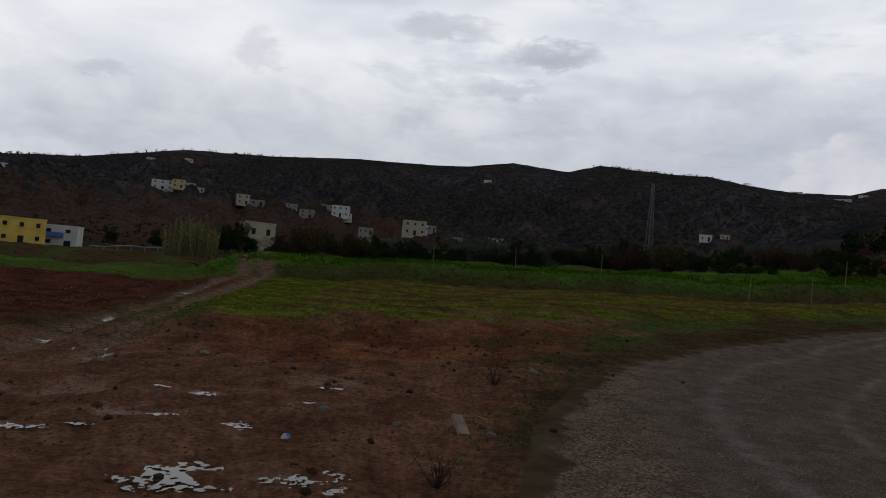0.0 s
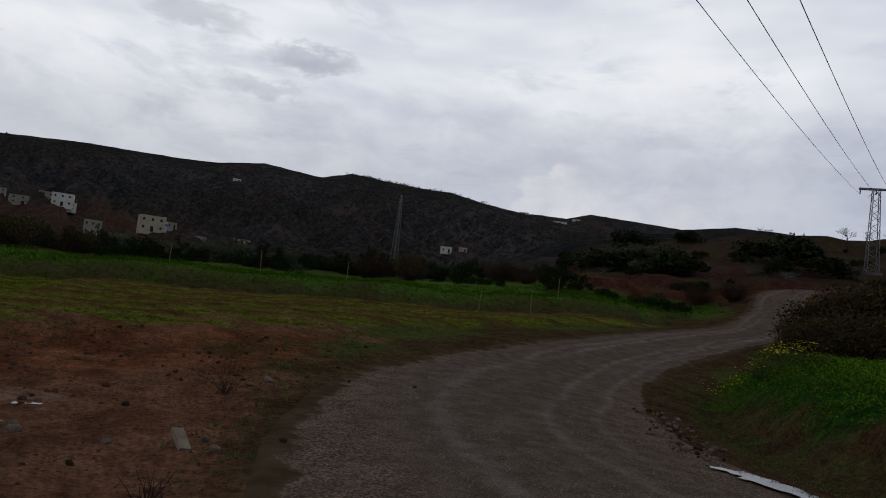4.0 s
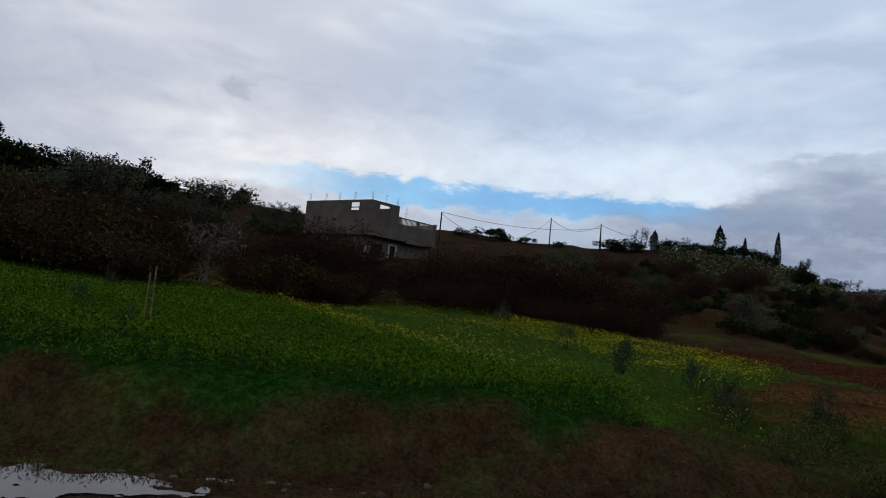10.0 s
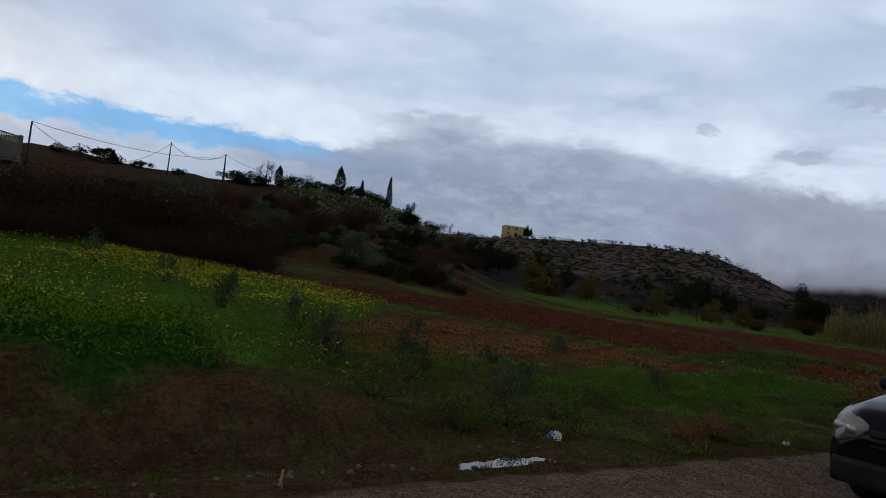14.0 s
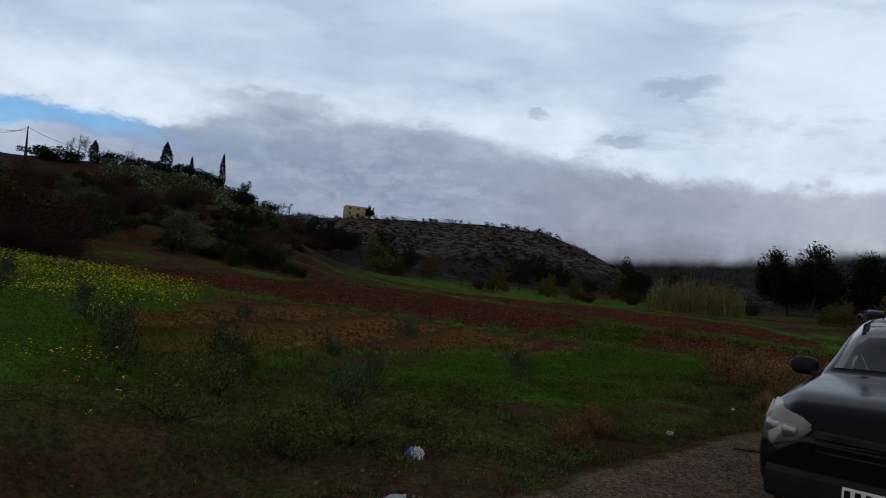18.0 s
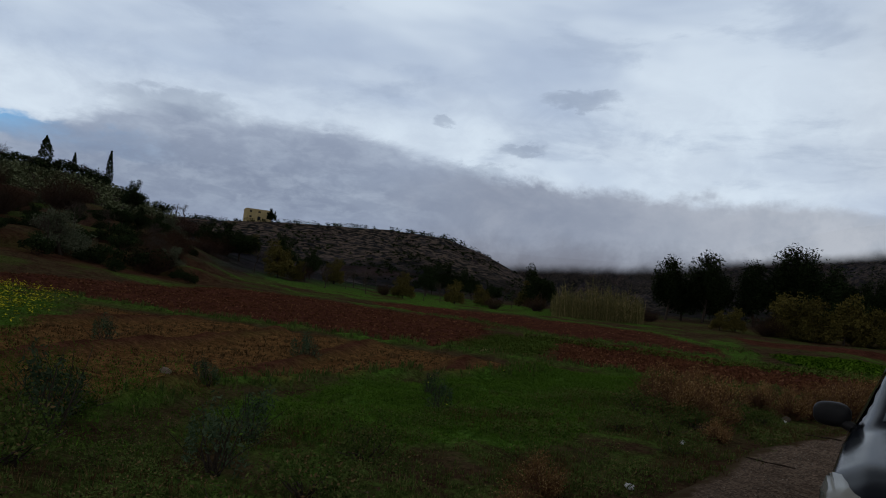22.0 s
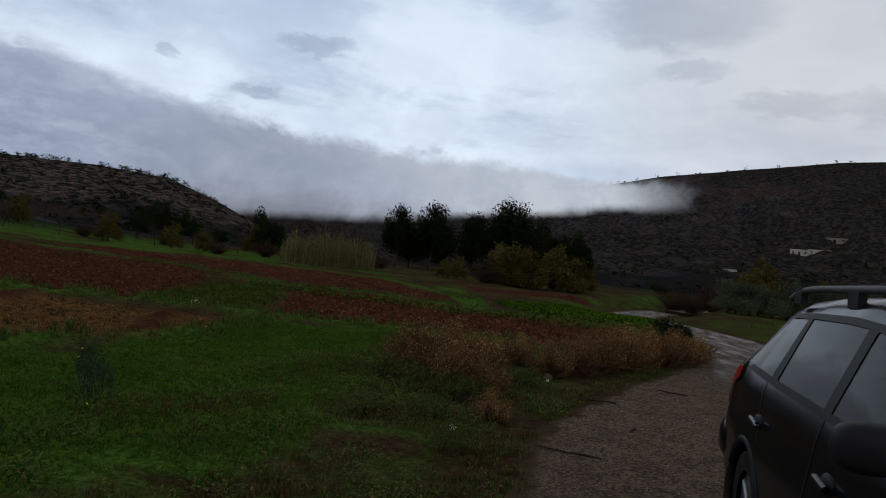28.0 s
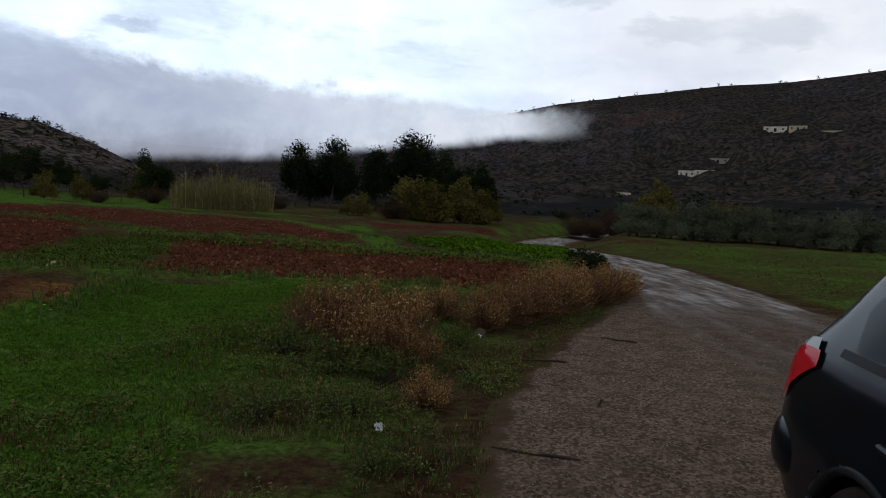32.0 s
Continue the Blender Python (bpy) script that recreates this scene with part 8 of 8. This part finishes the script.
def saplings():
    src = [make_bush("olive_sapling", "young grey-green olive sapling in the meadow", "sapling", 400 + i, (0.30, 0.30, 0.60), 900, 0.030, M_SAGE, 14, M_BARK, 8, 0.3, 0.4, "young olive saplings") for i in range(3)]
    rng = random.Random(9)
    for x, y, s in ((11.1, -6.8, 1.0), (13.7, -6.5, 0.95), (9.3, -7.3, 0.8), (10.2, -12.0, 0.6), (29.8, -4.9, 1.5), (14.7, -13.9, 0.65), (17.0, -10.8, 0.75), (9.9, -8.2, 0.7), (15.4, -14.4, 0.8), (11.0, -12.9, 0.5), (21.8, -7.2, 1.1), (16.2, -7.1, 1.1), (13.3, -10.2, 0.5), (12.4, -9.6, 0.45), (12.1, -5.9, 0.9), (18.5, -6.1, 1.1), (24.5, -6.2, 1.2), (26.5, 10.0, 0.8), (15.7, 6.5, 0.75), (11.1, 4.0, 0.6), (19.8, 12.5, 0.8), (17.8, 12.5, 0.8), (20.6, 11.6, 0.7)):
        copy_thing(src[rng.randrange(3)], pose(x, y, ground_z(x, y) - 0.03, 0, 0, rng.uniform(0, 360)) @ Matrix.Diagonal((s, s, s, 1)))
    park(src)
    dock = [make_bush("dry_dock", "rust-brown dry dock weed by the road", "weed", 420 + i, (0.46, 0.46, 0.54), 3200, 0.015, M_RUST, 150, M_RUSTSTEM, 16, 0.55, 0.40, "dry dock weeds") for i in range(3)]
    under = [make_bush("verge_weed", "dark green leafy weed below the dry stalks", "weed", 430 + i, (0.42, 0.42, 0.30), 1500, 0.017, M_VERGE, 14, M_BARK, 11, 0.45, 0.4, "green verge weeds") for i in range(2)]
    for x, y, s in ((7.55, -15.2, 1.0), (7.95, -15.9, 1.1), (7.2, -16.1, 1.05), (7.65, -16.7, 1.15), (8.3, -16.7, 1.0), (7.0, -15.3, 0.7), (6.25, -17.9, 0.85), (5.9, -18.6, 1.0), (5.45, -19.2, 1.05), (5.0, -20.0, 1.1), (4.6, -21.0, 1.15), (4.05, -21.9, 1.15), (3.6, -22.9, 1.1), (5.5, -20.6, 1.1), (4.9, -22.0, 1.15), (3.2, -23.9, 1.0), (6.9, -18.4, 0.8), (4.4, -23.4, 1.1), (6.7, -13.9, 0.5), (6.95, -8.3, 0.5), (7.2, -9.2, 0.55), (2.9, -25.2, 0.9)):
        copy_thing(dock[rng.randrange(3)], pose(x, y, ground_z(x, y) - 0.04, 0, 0, rng.uniform(0, 360)) @ Matrix.Diagonal((s, s, s, 1)))
    for x, y, s in ((7.2, -14.6, 1.0), (7.7, -14.9, 1.0), (6.9, -15.9, 0.9), (8.4, -15.6, 1.1), (6.55, -16.7, 0.7), (7.3, -13.4, 0.7), (8.0, -13.4, 0.8), (6.9, -12.4, 0.6), (8.4, -7.5, 1.1), (8.2, -5.6, 1.0), (8.0, -6.2, 1.1), (8.9, -8.8, 0.9), (9.0, -5.0, 1.0), (10.2, -6.0, 1.2), (11.8, -7.2, 1.2), (12.3, 11.8, 1.2), (13.1, 12.4, 1.3), (14.2, 13.4, 1.4), (13.5, 11.8, 1.2), (15.4, 14.4, 1.5)):
        copy_thing(under[rng.randrange(2)], pose(x, y, ground_z(x, y) - 0.03, 0, 0, rng.uniform(0, 360)) @ Matrix.Diagonal((s, s, s, 1)))
    park(dock + under)
    # mustard in flower at the corner of the crop
    r = np.random.default_rng(77)
    x, y = 13.2 + r.normal(size=260) * 0.75, 12.5 + r.normal(size=260) * 0.5
    leaves_stuff("mustard_flowers", "yellow mustard flowers at the crop's corner", M_FLOWER, r, x, y, land(x, y) + 0.35, 0.3, 0.08, 2, 0.03, 0.55, 0.2)


M_RUSTSTEM = two_tone("rusty_dry_stems", (0.075, 0.038, 0.022), (0.13, 0.07, 0.04), 0.2)
saplings()


def crumpled(name, label, x, y, size, mats, turn, tilt, seed):
    """A scrap of plastic: a crumpled thin bag with thickness."""
    rng = np.random.default_rng(seed)
    ob = thing(name, label, "litter")
    ob.matrix_world = pose(x, y, ground_z(x, y) + size * 0.35, tilt, 10, turn)
    for k, mat in enumerate(mats):
        bm = bmesh.new()
        bmesh.ops.create_icosphere(bm, subdivisions=3, radius=1.0)
        for v in bm.verts:
            c = np.array(v.co)
            q = 1 + 0.28 * math.sin(7 * c[0] + seed) * math.sin(6 * c[1] + k) + 0.12 * rng.normal()
            v.co = (c[0] * size * 0.7 * q + (k - 0.5) * size * 0.5 * (len(mats) > 1), c[1] * size * 0.35 * q, c[2] * size * 0.8 * q)
        part("wrapper" if k == 0 else "printed_side", bm, mat, ob)


crumpled("plastic_bag", "white and blue crumpled plastic bag on the verge", 7.65, -6.68, 0.085, (M_PLASTIC, M_BLUEPLASTIC), 40, 20, 1)
crumpled("plastic_scrap", "flat white plastic scrap at the road's edge", 6.70, -10.15, 0.06, (M_PLASTIC,), 70, 75, 2)
crumpled("plastic_scrap", "white plastic scrap in the weeds", 7.0, -13.2, 0.05, (M_PLASTIC,), 20, 60, 3)
crumpled("plastic_scrap", "small white plastic scrap in the grass", 6.3, -17.4, 0.05, (M_PLASTIC,), 10, 30, 4)
crumpled("plastic_bottle", "crushed blue and white plastic bottle in the mud", -1.25, 6.25, 0.042, (M_PLASTIC, M_BLUEPLASTIC), 10, 10, 5)
slab = thing("broken_slab", "broken pale concrete slab lying on stones", "rubble")
slab.matrix_world = pose(0.32, 6.95, ground_z(0.32, 6.95) + 0.07, 35, 8, 30)
box("slab_piece", (-0.06, 0.06, -0.13, 0.13, -0.022, 0.022), two_tone("pale_cement", (0.15, 0.115, 0.088), (0.22, 0.175, 0.135), 0.2), slab, "", 0.006)


def twig_bush(x, y, h, seed):
    rng = np.random.default_rng(seed)
    ob = thing("dry_shrublet", "small leafless dry shrub on the dirt", "shrub")
    ob.location = (x, y, ground_z(x, y))
    lines = []
    for _ in range(16):
        w = spin(rng, 1)[0] * np.array([0.7, 0.7, 0.3]) + np.array([0, 0, 0.9])
        p = bent(rng, (0, 0, -0.02), w / np.linalg.norm(w), h * rng.uniform(0.5, 1.1), 6, 0.18)
        lines.append((p, np.linspace(0.006, 0.002, 6)))
        for _ in range(2):
            i = rng.integers(2, 5)
            q = bent(rng, p[i], p[i] - p[i - 1] + spin(rng, 1)[0] * 0.05, h * 0.3, 4, 0.2)
            lines.append((q, np.linspace(0.003, 0.001, 4)))
    v, f = tubes(lines)
    part("twigwork", mesh_data("twigwork", v, f), M_TWIG, ob)


twig_bush(0.85, 9.5, 0.6, 5)
twig_bush(7.6, 1.9, 0.35, 6)
twig_bush(0.1, 5.2, 0.35, 7)

POST_A, POST_B = (-1.72, 1.95, 4.20), (-1.34, 2.15, -0.10)
# corner post of a building beside the start
post = thing("wall_post", "pale grey rendered post with a dark metal edge", "post")
POST_TOP, POST_LOW = Vector(POST_A), Vector(POST_B)
v, f = tubes([(np.array([POST_LOW, POST_TOP]), np.array([0.13, 0.13]))], 4)
part("shaft", mesh_data("shaft", v, f, smooth_shade=False), M_GREYHOUSE, post)

# ---------------------------------------------------------------- valley fog, a far backdrop that glows by itself
def fog_bank():
    m = bpy.data.materials.new("glowing_valley_fog")
    m.use_nodes = True
    t = m.node_tree
    t.nodes.clear()
    pos = t.nodes.new("ShaderNodeNewGeometry").outputs["Position"]
    sep = t.nodes.new("ShaderNodeSeparateXYZ")
    t.links.new(pos, sep.inputs[0])
    dx, dy = math_node(t, "SUBTRACT", sep.outputs[0], CX), math_node(t, "SUBTRACT", sep.outputs[1], CY)
    az = math_node(t, "MULTIPLY", math_node(t, "ARCTAN2", dx, math_node(t, "MULTIPLY", dy, -1.0)), -57.2958)
    az = math_node(t, "ADD", az, 180.0)
    r = math_node(t, "SQRT", math_node(t, "ADD", math_node(t, "MULTIPLY", dx, dx), math_node(t, "MULTIPLY", dy, dy)))
    el = math_node(t, "MULTIPLY", math_node(t, "ARCTAN2", math_node(t, "SUBTRACT", sep.outputs[2], 1.6), r), 57.2958)
    n1 = noise_tex(t, scaled(t, pos, 1, 1, 1.6), 0.011, 6.0, 0.6, 0.3)
    n2 = noise_tex(t, pos, 0.03, 5.0, 0.6)
    shake = math_node(t, "ADD", math_node(t, "MULTIPLY", math_node(t, "SUBTRACT", n1, 0.5), 5.0), math_node(t, "MULTIPLY", math_node(t, "SUBTRACT", n2, 0.5), 3.2))
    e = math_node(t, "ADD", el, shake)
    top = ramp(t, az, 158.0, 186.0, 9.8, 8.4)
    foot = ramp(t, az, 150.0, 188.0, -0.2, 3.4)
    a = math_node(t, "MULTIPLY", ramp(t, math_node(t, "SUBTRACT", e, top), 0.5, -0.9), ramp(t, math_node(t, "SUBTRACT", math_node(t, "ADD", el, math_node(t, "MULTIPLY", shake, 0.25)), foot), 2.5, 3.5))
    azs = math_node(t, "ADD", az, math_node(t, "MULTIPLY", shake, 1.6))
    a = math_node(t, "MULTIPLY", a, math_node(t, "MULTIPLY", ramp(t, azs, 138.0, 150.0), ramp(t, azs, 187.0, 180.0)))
    # skylight on the fog is put in as emission, darker low down
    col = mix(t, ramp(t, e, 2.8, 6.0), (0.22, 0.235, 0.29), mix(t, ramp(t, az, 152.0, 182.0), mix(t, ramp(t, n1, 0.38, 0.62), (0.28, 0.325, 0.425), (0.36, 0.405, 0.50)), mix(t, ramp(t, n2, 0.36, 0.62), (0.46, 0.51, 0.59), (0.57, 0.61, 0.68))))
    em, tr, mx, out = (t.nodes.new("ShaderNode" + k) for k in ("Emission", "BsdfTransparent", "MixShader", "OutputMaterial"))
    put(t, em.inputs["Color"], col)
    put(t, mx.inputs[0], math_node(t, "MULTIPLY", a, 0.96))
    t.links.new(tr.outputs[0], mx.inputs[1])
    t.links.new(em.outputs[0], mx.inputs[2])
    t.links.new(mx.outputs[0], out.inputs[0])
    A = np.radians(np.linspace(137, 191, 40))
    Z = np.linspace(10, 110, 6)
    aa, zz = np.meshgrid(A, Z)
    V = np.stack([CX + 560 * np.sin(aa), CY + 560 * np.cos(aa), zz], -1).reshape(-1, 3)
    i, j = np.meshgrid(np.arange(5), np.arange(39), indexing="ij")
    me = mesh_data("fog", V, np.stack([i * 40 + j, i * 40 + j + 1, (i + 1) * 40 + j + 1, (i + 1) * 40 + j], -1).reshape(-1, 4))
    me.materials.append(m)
    tagged(new("backdrop", me), "self-glowing sheet for the low grey fog bank across the valley", "fog", kind="structure")


fog_bank()
